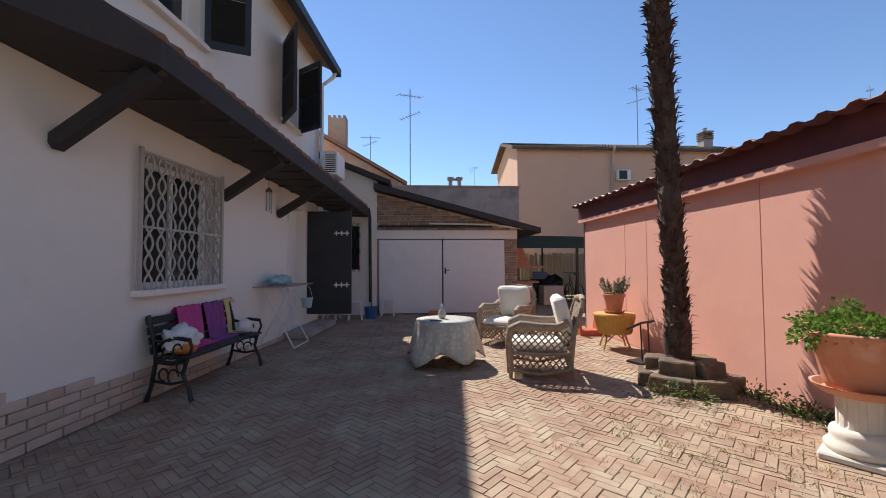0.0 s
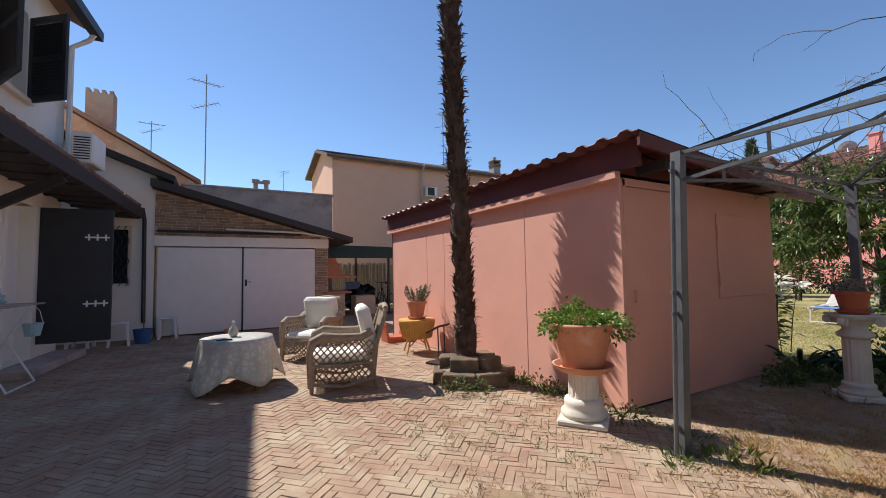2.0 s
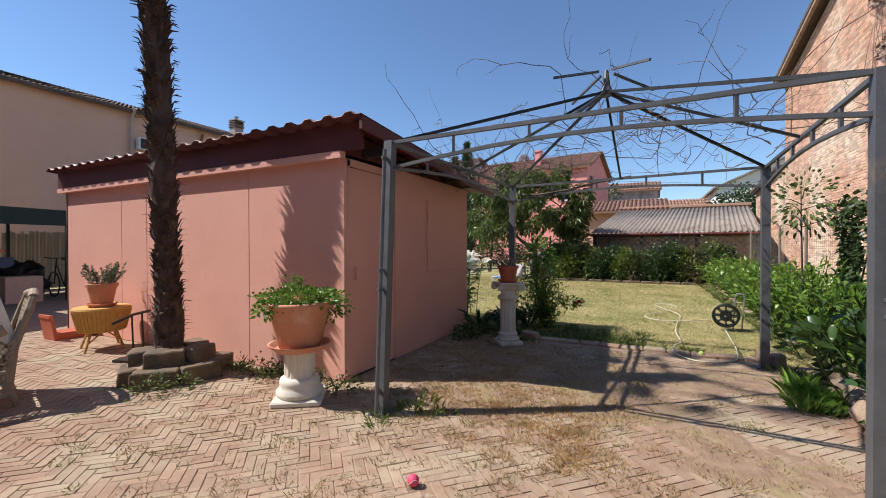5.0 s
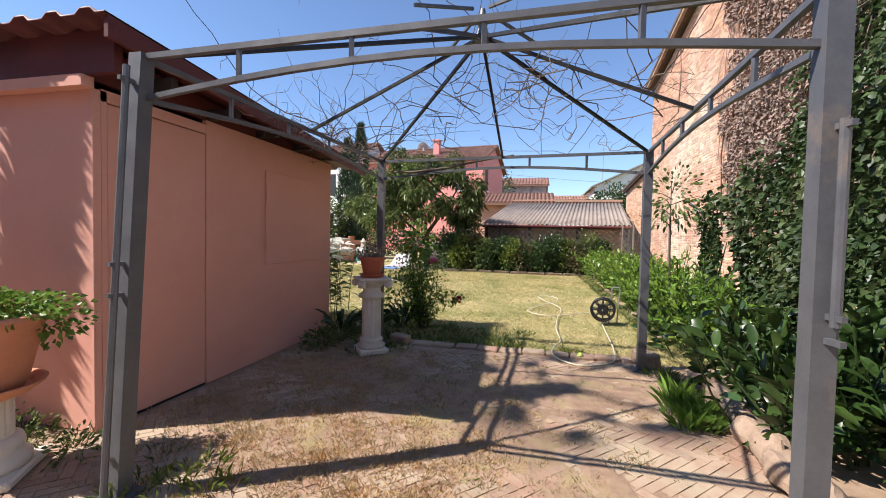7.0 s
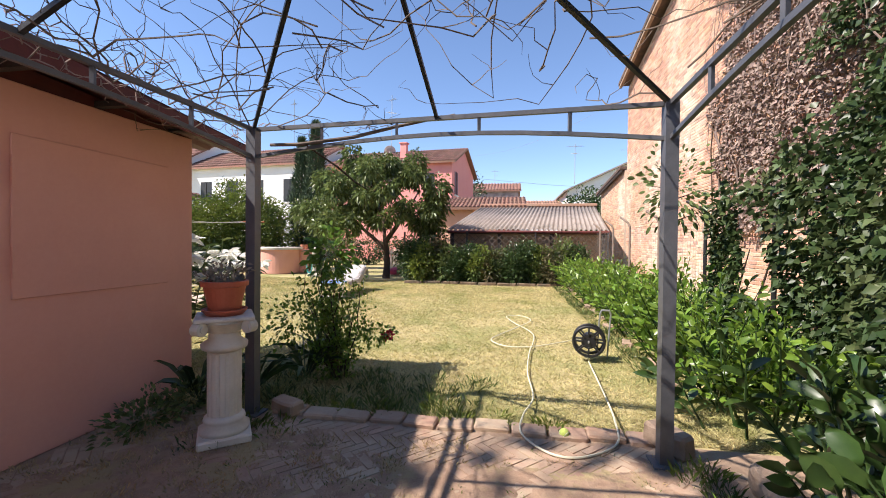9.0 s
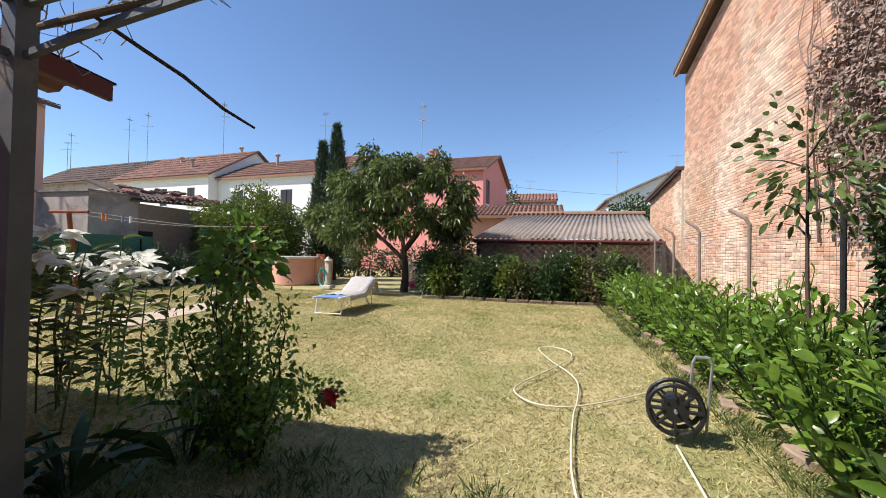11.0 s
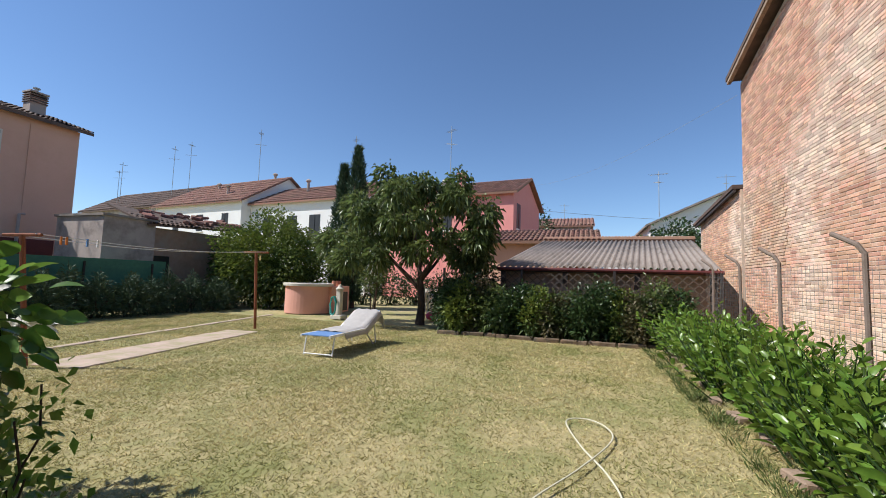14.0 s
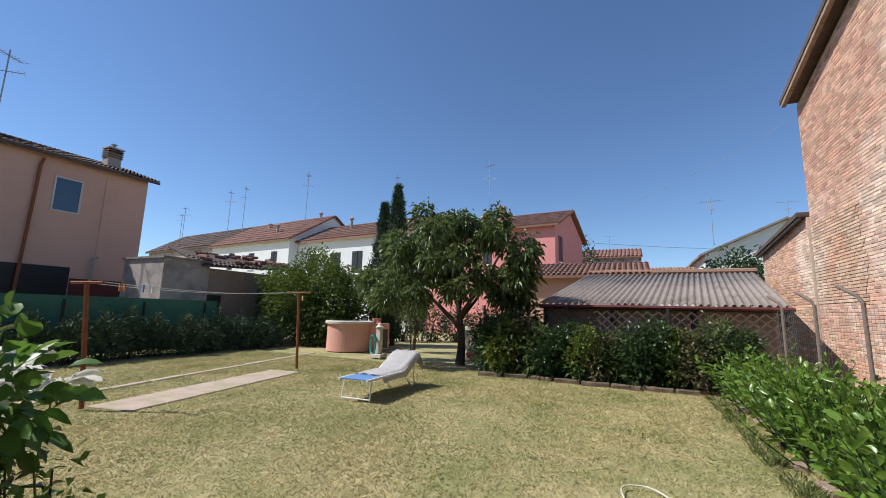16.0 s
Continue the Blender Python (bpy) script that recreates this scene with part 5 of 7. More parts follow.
# tall fluted column with scrolled capital, red pot on it
tc = thing("tall_column", pose(5.58, 2.31, 0, rz=38), "tall fluted white column with a scrolled capital", "column")
part("plinth", box(B(), -0.16, 0.16, -0.16, 0.16, 0, 0.06, bevel=0.012), M["whitestone"], tc)
part("base_moulding", lathe(B(), [(0.15, 0.06), (0.155, 0.09), (0.12, 0.12), (0.13, 0.14), (0.125, 0.16), (0.10, 0.18)], 28), M["whitestone"], tc, smooth=True)
part("shaft", fluted(B(), 0.105, 0.17, 0.60, 12), M["whitestone"], tc)
part("neck_moulding", lathe(B(), [(0.10, 0.60), (0.14, 0.62), (0.145, 0.65), (0.10, 0.68), (0.095, 0.73)], 28), M["whitestone"], tc, smooth=True)
bm = B()
lathe(bm, [(0.09, 0.72), (0.12, 0.75), (0.175, 0.80), (0.16, 0.82)], 24)
for k in range(4):
    a = math.pi / 4 + k * math.pi / 2
    cx, cy = 0.205 * math.cos(a), 0.205 * math.sin(a)
    tube(bm, [(cx - 0.03 * math.sin(a), cy + 0.03 * math.cos(a), 0.775), (cx + 0.03 * math.sin(a), cy - 0.03 * math.cos(a), 0.775)], 0.042, 12)
    tube(bm, [(cx - 0.038 * math.sin(a), cy + 0.038 * math.cos(a), 0.775), (cx + 0.038 * math.sin(a), cy - 0.038 * math.cos(a), 0.775)], 0.022, 10)
box(bm, -0.175, 0.175, -0.175, 0.175, 0.815, 0.84, bevel=0.006)
part("capital", bm, M["whitestone"], tc, "scrolled capital")
rp = potted("red_flowerpot", pose(5.58, 2.31, 0.84), "dry succulents in a red plastic pot on the column", 0.145, 0.20, M["terra_red"])
v, f, stm = sprigs(30, rng, (0, 0, 0.19), 0.11, 0.16, 0.9, 7, 0.05, 0.022)
M["succulent"] = mat("grey_succulent", (0.20, 0.17, 0.13), (0.34, 0.30, 0.24), 6, 0.8, 0, 30, island=0.3)
raw("foliage", v, f, M["succulent"], rp)

# ---- palm ----
palm = thing("palm_tree", pose(2.77, 5.12, 0), "tall palm trunk covered with shaggy brown fibre", "palm")
bm = B()
rs, pts = [], []
for k in range(60):
    z = 0.1 + k * 0.105
    pts.append((0.012 * math.sin(z * 1.3) - 0.03 * z, 0.006 * math.sin(z * 2.1), z))
    rs.append((0.13 if z < 0.7 else 0.106) * (1 + 0.07 * (k % 2)))
tube(bm, pts, rs, 20)
for v in bm.verts:
    v.co += Vector((noise.noise(v.co * 9), noise.noise(v.co * 9 + Vector((5, 0, 0))), noise.noise(v.co * 7))) * 0.03
part("trunk", bm, M["palmfibre"], palm)
# leaf-base stubs, each a torn strap curling outwards
vs, fs = [], []
for k in range(1250):
    z = rng.uniform(0.25, 6.2)
    a = rng.uniform(0, math.tau)
    o = np.array([0.012 * math.sin(z * 1.3) - 0.03 * z, 0.0, z])
    d = np.array([math.cos(a), math.sin(a), 0])
    t = np.array([-math.sin(a), math.cos(a), 0])
    w, L = rng.uniform(0.016, 0.045), rng.uniform(0.06, 0.19)
    c = rng.uniform(0.2, 1.0)
    p0, p1, p2 = o + d * 0.105, o + d * (0.13 + 0.02 * c) + np.array([0, 0, L * 0.6]), o + d * (0.13 + 0.09 * c) + np.array([0, 0, L * (1.0 - 0.5 * c)]) + t * rng.normal() * 0.03
    b = len(vs)
    vs += [p0 - t * w, p0 + t * w, p1 - t * w * 0.6, p1 + t * w * 0.6, p2 - t * w * 0.12, p2 + t * w * 0.12]
    fs += [(b, b + 1, b + 3, b + 2), (b + 2, b + 3, b + 5, b + 4)]
tagged(raw("leaf_stub_fringe", vs, fs, M["palmfibre"], palm), kind="stuff")
cv, cf, off = [], [], 0
for k in range(34):
    a, e = k * 2.4, rng.uniform(-0.3, 1.0)
    d = np.array([math.cos(a) * math.cos(e), math.sin(a) * math.cos(e), math.sin(e)])
    o = np.array([-0.19, 0.0, 6.35])
    tip = o + d * 0.75
    for j in range(22):
        ang = (j / 21 - 0.5) * 2.6
        s = unit(np.cross(d, [0, 0, 1.0]))
        w = unit(d * math.cos(ang) + s * math.sin(ang))
        e2 = tip + w * 0.55 - np.array([0, 0, 0.12])
        cv += [tip - s * 0.012, tip + s * 0.012, e2]
        cf.append((off, off + 1, off + 2))
        off += 3
    cv += [o - np.array([0, 0, 0.012]), o + np.array([0, 0, 0.012]), tip]
    cf.append((off, off + 1, off + 2))
    off += 3
raw("crown", cv, cf, M["leafdark"], palm)
# mossy blocks round the palm's foot
for i, (x, y, z, w, r) in enumerate(((2.30, 5.25, 0, 0.40, 62), (2.36, 4.86, 0, 0.46, -40), (2.74, 4.66, 0, 0.42, -12), (3.08, 4.82, 0, 0.36, 30), (3.10, 5.25, 0, 0.36, 88), (2.70, 5.50, 0, 0.42, 4), (2.52, 4.98, 0.14, 0.42, -35), (2.86, 4.88, 0.14, 0.34, 20), (2.42, 5.28, 0.14, 0.30, 60), (3.0, 5.2, 0.14, 0.3, 80))):
    x, y, w = 2.76 + (x - 2.7) * 0.82, 5.0 + (y - 5.08) * 0.82, w * 0.82
    bm = B()
    box(bm, -w / 2, w / 2, -0.11, 0.11, 0.0, 0.165, bevel=0.012)
    bmesh.ops.subdivide_edges(bm, edges=bm.edges[:], cuts=2, use_grid_fill=True)
    for v in bm.verts:
        v.co += Vector((noise.noise(v.co * 6 + Vector((i, 0, 0))), noise.noise(v.co * 6 + Vector((0, i, 0))), 0.5 * noise.noise(v.co * 7 + Vector((i, i, 0))))) * 0.022
    ob = tagged(part("stone_block", bm, M["mossstone"]), "weathered mossy block edging the palm bed", "stone", "blocks round the palm")
    ob.matrix_basis = pose(x, y, z - 0.005, rz=r)
bm = B()
lathe(bm, [(0.36, 0), (0.34, 0.14), (0.2, 0.2), (0.01, 0.22)], 20, c=(2.68, 5.08, 0))
tagged(part("earth_mound", bm, M["soil"]), "bare earth heaped at the palm's foot", "earth", kind="stuff")

# ---- open carport beyond the garage ----
cp = thing("carport", pose(0, 0, 0), "open carport with a dark green canvas roof", "carport")
part("canvas_roof", prism(B(), [(2.75, 2.12), (7.2, 1.98), (7.2, 2.03), (4.9, 2.2), (2.75, 2.24)], 13.2, 17.4), M["greencanvas"], cp)
part("valance", box(B(), 2.75, 7.2, 13.17, 13.19, 1.83, 2.1), M["greencanvas"], cp)
for x, y in ((2.85, 13.25), (5.0, 13.4), (5.0, 17.0), (7.1, 13.3)):
    part("post", box(B(), x - 0.035, x + 0.035, y - 0.035, y + 0.035, 0, 2.05), M["iron"], cp)
rs = thing("reed_fence", pose(0, 17.6, 0), "pale reed screen closing the carport", "fence")
for i in range(64):
    x = 2.6 + i * 0.085
    part("reed", tube(B(), [(x, 0, 0), (x + rng.normal() * 0.01, rng.normal() * 0.01, 1.75 + rng.uniform(-0.08, 0.1))], 0.04, 5), M["reed"], rs)
bq = thing("barbecue", pose(3.05, 13.9, 0), "masonry barbecue with a terracotta hood", "barbecue")
part("base", box(B(), -0.35, 0.55, -0.3, 0.4, 0, 0.72), M["plinth"], bq)
part("shelf", box(B(), -0.4, 0.75, -0.36, 0.45, 0.72, 0.79, bevel=0.01), M["terracotta"], bq)
part("cheek", box(B(), -0.35, -0.25, -0.3, 0.4, 0.79, 1.2), M["plinth"], bq)
part("mantel", box(B(), -0.4, 0.9, -0.36, 0.45, 1.2, 1.28, bevel=0.01), M["terracotta"], bq)
part("hood", prism(B(), [(-0.35, 1.28), (0.5, 1.28), (0.2, 1.95), (-0.2, 1.95)], -0.3, 0.4), M["terracotta"], bq)
part("counter", box(B(), 0.95, 1.6, -0.2, 0.4, 0, 0.62), M["plinth"], bq)
soft("garden_tarp", "dark crumpled tarpaulin over stored things", "tarpaulin", pose(4.6, 15.2, 0.45), 0.55, 0.6, 0.5, M["iron"], 21, 4, 0.4)
cb = thing("storage_crate", pose(4.2, 14.9, 0.9), "dark blue plastic crate on the stored things", "crate")
part("crate_body", box(B(), -0.25, 0.25, -0.18, 0.18, -0.1, 0.16, bevel=0.01), M["blue"], cb)
bc = thing("bicycle", pose(5.2, 14.2, 0), "dark bicycle parked under the carport", "bicycle")
for y in (-0.5, 0.5):
    w = part("wheel", tube(B(), [(0, y + 0.32 * math.cos(k * math.tau / 24), 0.33 + 0.32 * math.sin(k * math.tau / 24)) for k in range(25)], 0.018, 6), M["black"], bc)
    for k in range(6):
        part("spoke", tube(B(), [(0, y, 0.33), (0, y + 0.31 * math.cos(k), 0.33 + 0.31 * math.sin(k))], 0.002, 4), M["mesh"], w)
bm = B()
tube(bm, [(0, -0.5, 0.33), (0, -0.1, 0.3), (0, 0.35, 0.85), (0, -0.2, 0.85), (0, -0.1, 0.3)], 0.015, 6)
tube(bm, [(0, -0.5, 0.33), (0, -0.2, 0.85), (0, -0.22, 0.98)], 0.012, 6)
tube(bm, [(0, 0.5, 0.33), (0, 0.36, 0.88), (0, 0.34, 1.02)], 0.015, 6)
part("bicycle_frame", bm, M["iron"], bc)
part("handlebar", tube(B(), [(-0.26, 0.28, 1.05), (-0.1, 0.36, 1.02), (0.1, 0.36, 1.02), (0.26, 0.28, 1.05)], 0.013, 6), M["iron"], bc)
part("saddle", box(B(), -0.07, 0.07, -0.34, -0.1, 0.97, 1.03, bevel=0.02), M["black"], bc)


# ---- garden: kerb, path, logs ----
R = np.random.default_rng(11)


def chunk(name, label, cat, m, sx, sy, sz, material, seed, group="", amp=0.02):
    bm = B()
    box(bm, -sx / 2, sx / 2, -sy / 2, sy / 2, 0, sz, bevel=min(sx, sy, sz) * 0.15)
    bmesh.ops.subdivide_edges(bm, edges=bm.edges[:], cuts=2, use_grid_fill=True)
    for v in bm.verts:
        v.co += Vector((noise.noise(v.co * 7 + Vector((seed, 0, 0))), noise.noise(v.co * 7 + Vector((0, seed, 0))), noise.noise(v.co * 6 + Vector((seed, seed, 0))) * 0.5)) * amp
    ob = tagged(part(name, bm, material), label, cat, group)
    ob.matrix_basis = m
    return ob


for i in range(11):
    y = -0.52 + i * 0.262
    chunk("kerb_stone", "worn pink brick kerb between paving and lawn", "kerb", pose(6.06 + 0.02 * math.sin(i * 2.0), y, -0.045, rz=90 + 3 * math.sin(i * 3.1)), 0.25, 0.16, 0.075, M["brick"], i, "kerb stones", 0.014)
chunk("loose_brick", "loose old brick beside the gazebo post", "brick", pose(6.05, 2.12, 0, rz=70), 0.25, 0.13, 0.10, M["brick"], 31)
chunk("stone_slab", "rough stone at the gazebo post's foot", "stone", pose(5.95, -0.62, 0, rz=30), 0.30, 0.14, 0.15, M["log"], 33)
for i, (x0, y0, x1, y1, r) in enumerate(((3.35, -0.80, 4.42, -0.88, 0.10), (4.47, -0.90, 5.6, -0.98, 0.09))):
    bm = B()
    n = 22
    tube(bm, [(x0 + (x1 - x0) * k / n, y0 + (y1 - y0) * k / n + 0.015 * math.sin(k * 0.7 + i), r * 0.8) for k in range(n + 1)], [r * (1 + 0.10 * math.sin(k * 1.3 + i)) for k in range(n + 1)], 18)
    for v in bm.verts:
        v.co += Vector((0, noise.noise(v.co * 8), noise.noise(v.co * Vector((3, 14, 14)) + Vector((i, 0, 4))))) * 0.028
    part_log = tagged(part("log", bm, M["log"], smooth=False), "bleached cracked log edging the shrub bed", "log", "bed logs")
    part("broken_knot", tube(B(), [(x0 + 0.6, y0 - 0.02, r), (x0 + 0.64, y0 - 0.03, r * 2.1)], [0.035, 0.02], 8), M["log"], part_log)
for i in range(11):
    x = 7.3 + i * 0.83 + 0.2 * math.sin(i * 5.0)
    chunk("edging_brick", "old brick laid along the shrub bed", "brick", pose(x, -1.12 - 0.06 * math.sin(i * 1.9) - 0.03 * (x - 7), -0.02, rz=14 * math.sin(i * 2.7)), 0.24, 0.12, 0.075, M["log"], 60 + i, "edging bricks", 0.02)
for i in range(9):
    chunk("edging_stone", "pale stone edging the back flower bed", "stone", pose(16.35 + 0.08 * math.sin(i), 3.6 - i * 0.62, -0.045, rz=90 + 5 * math.sin(i * 2)), 0.58, 0.16, 0.11, M["mossstone"], 80 + i, "bed edging stones", 0.03)
for i in range(7):
    chunk("path_slab", "pinkish worn concrete path slab in the lawn", "path", pose(10.25 + i * 0.59, 7.41 + i * 0.11, -0.083, rz=10.5 + 1.0 * math.sin(i * 2)), 0.595, 0.84, 0.075, M["concrete"], 100 + i, "path slabs", 0.012)
for i in range(12):
    chunk("border_slab", "narrow pale border slab beside the path", "path", pose(8.9 + i * 0.77, 8.65 + i * 0.166, -0.086, rz=12.2), 0.74, 0.17, 0.08, M["concrete"], 120 + i, "path border", 0.014)

# ---- leafy things ----
M["leafred"] = mat("red_tinged_leaf", (0.075, 0.085, 0.030), (0.16, 0.115, 0.06), 2, 0.5, 0.0, 30, (0.05, 0.08, 0.025), 1.5, 0.48, 0.6, island=0.35, through_light=0.25)
M["leafyellow"] = mat("yellow_green_leaf", (0.10, 0.155, 0.025), (0.20, 0.24, 0.045), 2, 0.5, 0.0, 30, (0.06, 0.10, 0.025), 0.6, 0.48, 0.6, island=0.3, through_light=0.3)


def plant(name, m, label, cat, at, way, ll, lw, material, rng, fine=False, droop=0.2, stems=(), stem_mat="twig", group=""):
    t = thing(name, m, label, cat, group)
    v, f = leaves(at, way, ll, lw, rng, fine, droop)
    raw("foliage", v, f, material, t)
    for s in stems:
        part("stem", tube(B(), s[0], s[1], 6), M[stem_mat], t)
    return t


def blobs(n, rng, cs, shell=0.5, lump=0.3):
    ats, ws = [], []
    tot = sum(r[0] * r[1] * r[2] for _, r in cs) if len(cs) else 1
    for c, r in cs:
        a, w = cloud(max(20, int(n * r[0] * r[1] * r[2] / tot)), rng, c, r, shell, lump)
        keep = a[:, 2] > 0.02
        ats.append(a[keep]), ws.append(w[keep])
    return np.concatenate(ats), np.concatenate(ws) + np.array([0, 0, 0.25])


# fruit tree
limbs = [([(0, 0, 0), (0.02, -0.03, 0.5), (-0.02, -0.02, 1.0), (0.0, 0.05, 1.4)], [0.15, 0.115, 0.105, 0.09]),
         ([(0, 0.0, 1.05), (0.1, 0.55, 1.5), (0.2, 1.1, 1.95), (0.2, 1.7, 2.6)], [0.085, 0.07, 0.055, 0.03]),
         ([(0, 0.05, 1.35), (-0.2, -0.4, 1.9), (-0.3, -0.9, 2.5), (-0.3, -1.3, 3.2)], [0.08, 0.06, 0.045, 0.025]),
         ([(0, 0.05, 1.35), (0.3, 0.2, 2.1), (0.3, 0.5, 3.0), (0.2, 0.9, 4.0)], [0.07, 0.055, 0.04, 0.02]),
         ([(0.05, 0.05, 1.3), (0.7, -0.2, 1.9), (1.2, -0.5, 2.6)], [0.06, 0.045, 0.02])]
tree = thing("fruit_tree", pose(17.72, 4.98, 0), "spreading fruit tree with a dark forked trunk and dense leaves", "tree")
for k, (p, r) in enumerate(limbs):
    part("trunk" if k == 0 else "limb", tube(B(), p, r, 10), M["bark"], tree)
cs = []
for k in range(62):
    a = R.uniform(0, math.tau)
    q = math.sqrt(R.uniform(0.05, 1))
    z = R.uniform(1.75, 4.3)
    wd = 2.75 if z < 3.2 else 2.1
    cs.append(((q * 1.9 * math.cos(a), 0.7 + q * wd * 0.92 * math.sin(a) * (1.0 if math.sin(a) > 0 else 1.05), z + 0.3 * math.sin(a * 2)), (R.uniform(0.24, 0.48), R.uniform(0.26, 0.54), R.uniform(0.2, 0.42))))
cs += [((0, 1.35, 4.55), (0.35, 0.4, 0.5)), ((0.1, -1.1, 4.3), (0.4, 0.35, 0.45)), ((0, 0.3, 4.2), (0.6, 0.9, 0.4)), ((-0.2, 3.2, 2.5), (0.5, 0.45, 0.4))]
cs += [((0.1, -1.7, 2.6), (0.6, 0.5, 0.5)), ((0, -1.9, 3.3), (0.5, 0.45, 0.5)), ((0.2, -1.3, 2.1), (0.6, 0.5, 0.35))]
at, way = blobs(15500, R, cs, 0.25, 0.3)
v, f = leaves(at, way + R.normal(size=way.shape) * 0.5, 0.19, 0.085, R, False, 0.7)
raw("crown", v, f, M["leaf"], tree)

# cypresses
def cypress(m, h, r, n, label):
    t = thing("cypress", m, label, "tree", "cypresses")
    part("trunk", tube(B(), [(0, 0, 0), (0, 0, h * 0.9)], [0.12, 0.03], 8), M["bark"], t)
    z = R.uniform(0.25, h, n)
    rad = r * np.clip(np.sin(np.clip((z / h) ** 0.7, 0, 1) * math.pi * 0.93 + 0.12), 0.05, 1) * (1 + 0.25 * np.sin(z * 4.3) * np.sin(z * 2.1))
    a = R.uniform(0, math.tau, n)
    q = np.sqrt(R.uniform(0.25, 1, n)) * (1 + 0.2 * np.sin(a * 3 + z * 2))
    p = np.stack([rad * q * np.cos(a), rad * q * np.sin(a), z], 1)
    v, f = leaves(p, np.stack([np.cos(a) * 0.5, np.sin(a) * 0.5, np.ones(n)], 1) + R.normal(size=(n, 3)) * 0.45, 0.26, 0.045, R, False, -0.1)
    raw("crown", v, f, M["cypress"], t)


cypress(pose(22, 10.0, 0), 7.2, 0.55, 8000, "tall narrow dark cypress")
cypress(pose(22.3, 10.9, 0), 6.5, 0.55, 7000, "narrow dark cypress with a forked top")


def bush(name, x, y, label, cs, n, ll, lw, material, group="", droop=0.25):
    at, way = blobs(n, R, cs)
    t = plant(name, pose(x, y, 0), label, "bush", at, way + R.normal(size=way.shape) * 0.5, ll, lw, M[material], R, False, droop,
              [([(0.1 * k - 0.15, 0.1 * (k % 2), -0.02), (0.25 * math.cos(k * 2.0), 0.25 * math.sin(k * 2.0), cs[0][0][2])], [0.03, 0.012]) for k in range(4)], "bark", group)
    return t


bush("round_shrub", 20.5, 13.2, "big round yellow-green shrub behind the well", [((0, 0, 2.0), (1.8, 2.2, 1.9)), ((-0.3, 1.2, 1.6), (1.2, 1.2, 1.4)), ((-0.4, -1.2, 1.7), (1.2, 1.3, 1.5))], 26000, 0.15, 0.08, "leafyellow")
bush("small_tree", 20.2, 7.9, "small pale-leaved sapling on the lawn", [((0, 0, 1.7), (0.5, 0.6, 0.6)), ((0, 0.2, 1.2), (0.4, 0.4, 0.4))], 1100, 0.12, 0.06, "leaf")
# left hedge: separate conifer-like shrubs in a row
for k in range(16):
    x = 7.6 + k * 0.72
    h = R.uniform(0.50, 0.74)
    bush("hedge_shrub", x, 13.45 + 0.2 * math.sin(k * 1.7), "dark evergreen shrub in the boundary hedge", [((0, 0, h * 0.75), (0.46, 0.5, h * 0.9)), ((0.05, 0, h * 1.35), (0.26, 0.26, h * 0.6)), ((0, 0, h * 1.8), (0.13, 0.13, h * 0.35))], 2100, 0.15, 0.03, "cypress", "boundary hedge", 0.1)
# back bed shrubs
for k in range(15):
    y = -1.75 + k * 0.39
    h = R.uniform(0.48, 0.74)
    bush("bed_shrub", 17.0 + 0.15 * math.sin(k * 2.3), y, "leafy flowering shrub in the back bed", [((0, 0, h), (0.5, 0.42, h * 1.05)), ((-0.2, 0.1, h * 0.8), (0.4, 0.4, h * 0.7)), ((0, 0, h * 1.7), (0.3, 0.3, 0.3))], 1700, 0.13, 0.06, ("leafdark", "leaf", "leafred", "leafyellow", "leafdark")[k % 5], "back bed shrubs")
for k, (x, y, h) in enumerate(((17.3, 3.4, 0.75), (17.6, 3.9, 0.7), (18.4, 3.2, 0.9))):
    bush("bed_shrub", x, y, "dark leafy shrub by the fruit tree", [((0, 0, h), (0.6, 0.5, h)), ((0, 0.2, h * 1.4), (0.4, 0.4, h * 0.6))], 2200, 0.12, 0.06, "leafdark", "back bed shrubs")
for k in range(7):
    bush("far_shrub", 24 + k * 0.9, 12.2 - k * 1.1, "dark far hedge shrub", [((0, 0, 0.8), (0.8, 0.8, 0.9))], 900, 0.2, 0.08, "leafdark", "far hedge")


# cherry laurel: upright shoots with long glossy leaves
def laurel(x, y, n, r, h, label, ll=0.13, lw=0.045, per=13, material="leafglossy", sy=1.0):
    at, way, stems = [], [], []
    for k in range(n):
        a, q = R.uniform(0, math.tau), math.sqrt(R.uniform(0, 1))
        b = np.array([r * q * math.cos(a) * 0.7, r * q * math.sin(a) * 0.7 * sy, 0.0])
        d = unit(np.array([math.cos(a) * 0.75 * q, math.sin(a) * 0.75 * q * sy, 1.0]) + R.normal(size=3) * 0.10)
        H = h * R.uniform(0.55, 1.12)
        stems.append(([tuple(b), tuple(b + d * H * 0.5 + R.normal(size=3) * 0.02), tuple(b + d * H)], [0.011, 0.008, 0.004]))
        for s in np.linspace(0.16, 1.0, per):
            ph = s * 40 + k
            o = np.array([math.cos(ph), math.sin(ph), 0.0])
            at.append(b + d * H * s)
            way.append(o * (1.05 - 0.5 * s) + d * (0.55 + 0.5 * s) + R.normal(size=3) * 0.22)
    t = thing("laurel_bush", pose(x, y, 0), label, "bush", "laurel bushes")
    v, f = leaves(np.array(at), np.array(way), ll, lw, R, True, 0.28)
    raw("foliage", v, f, M[material], t)
    bm = B()
    for p, q in stems[: n]:
        tube(bm, p, q, 4, False)
    tagged(part("stem_bundle", bm, M["leafdark"], t), kind="stuff")
    return t


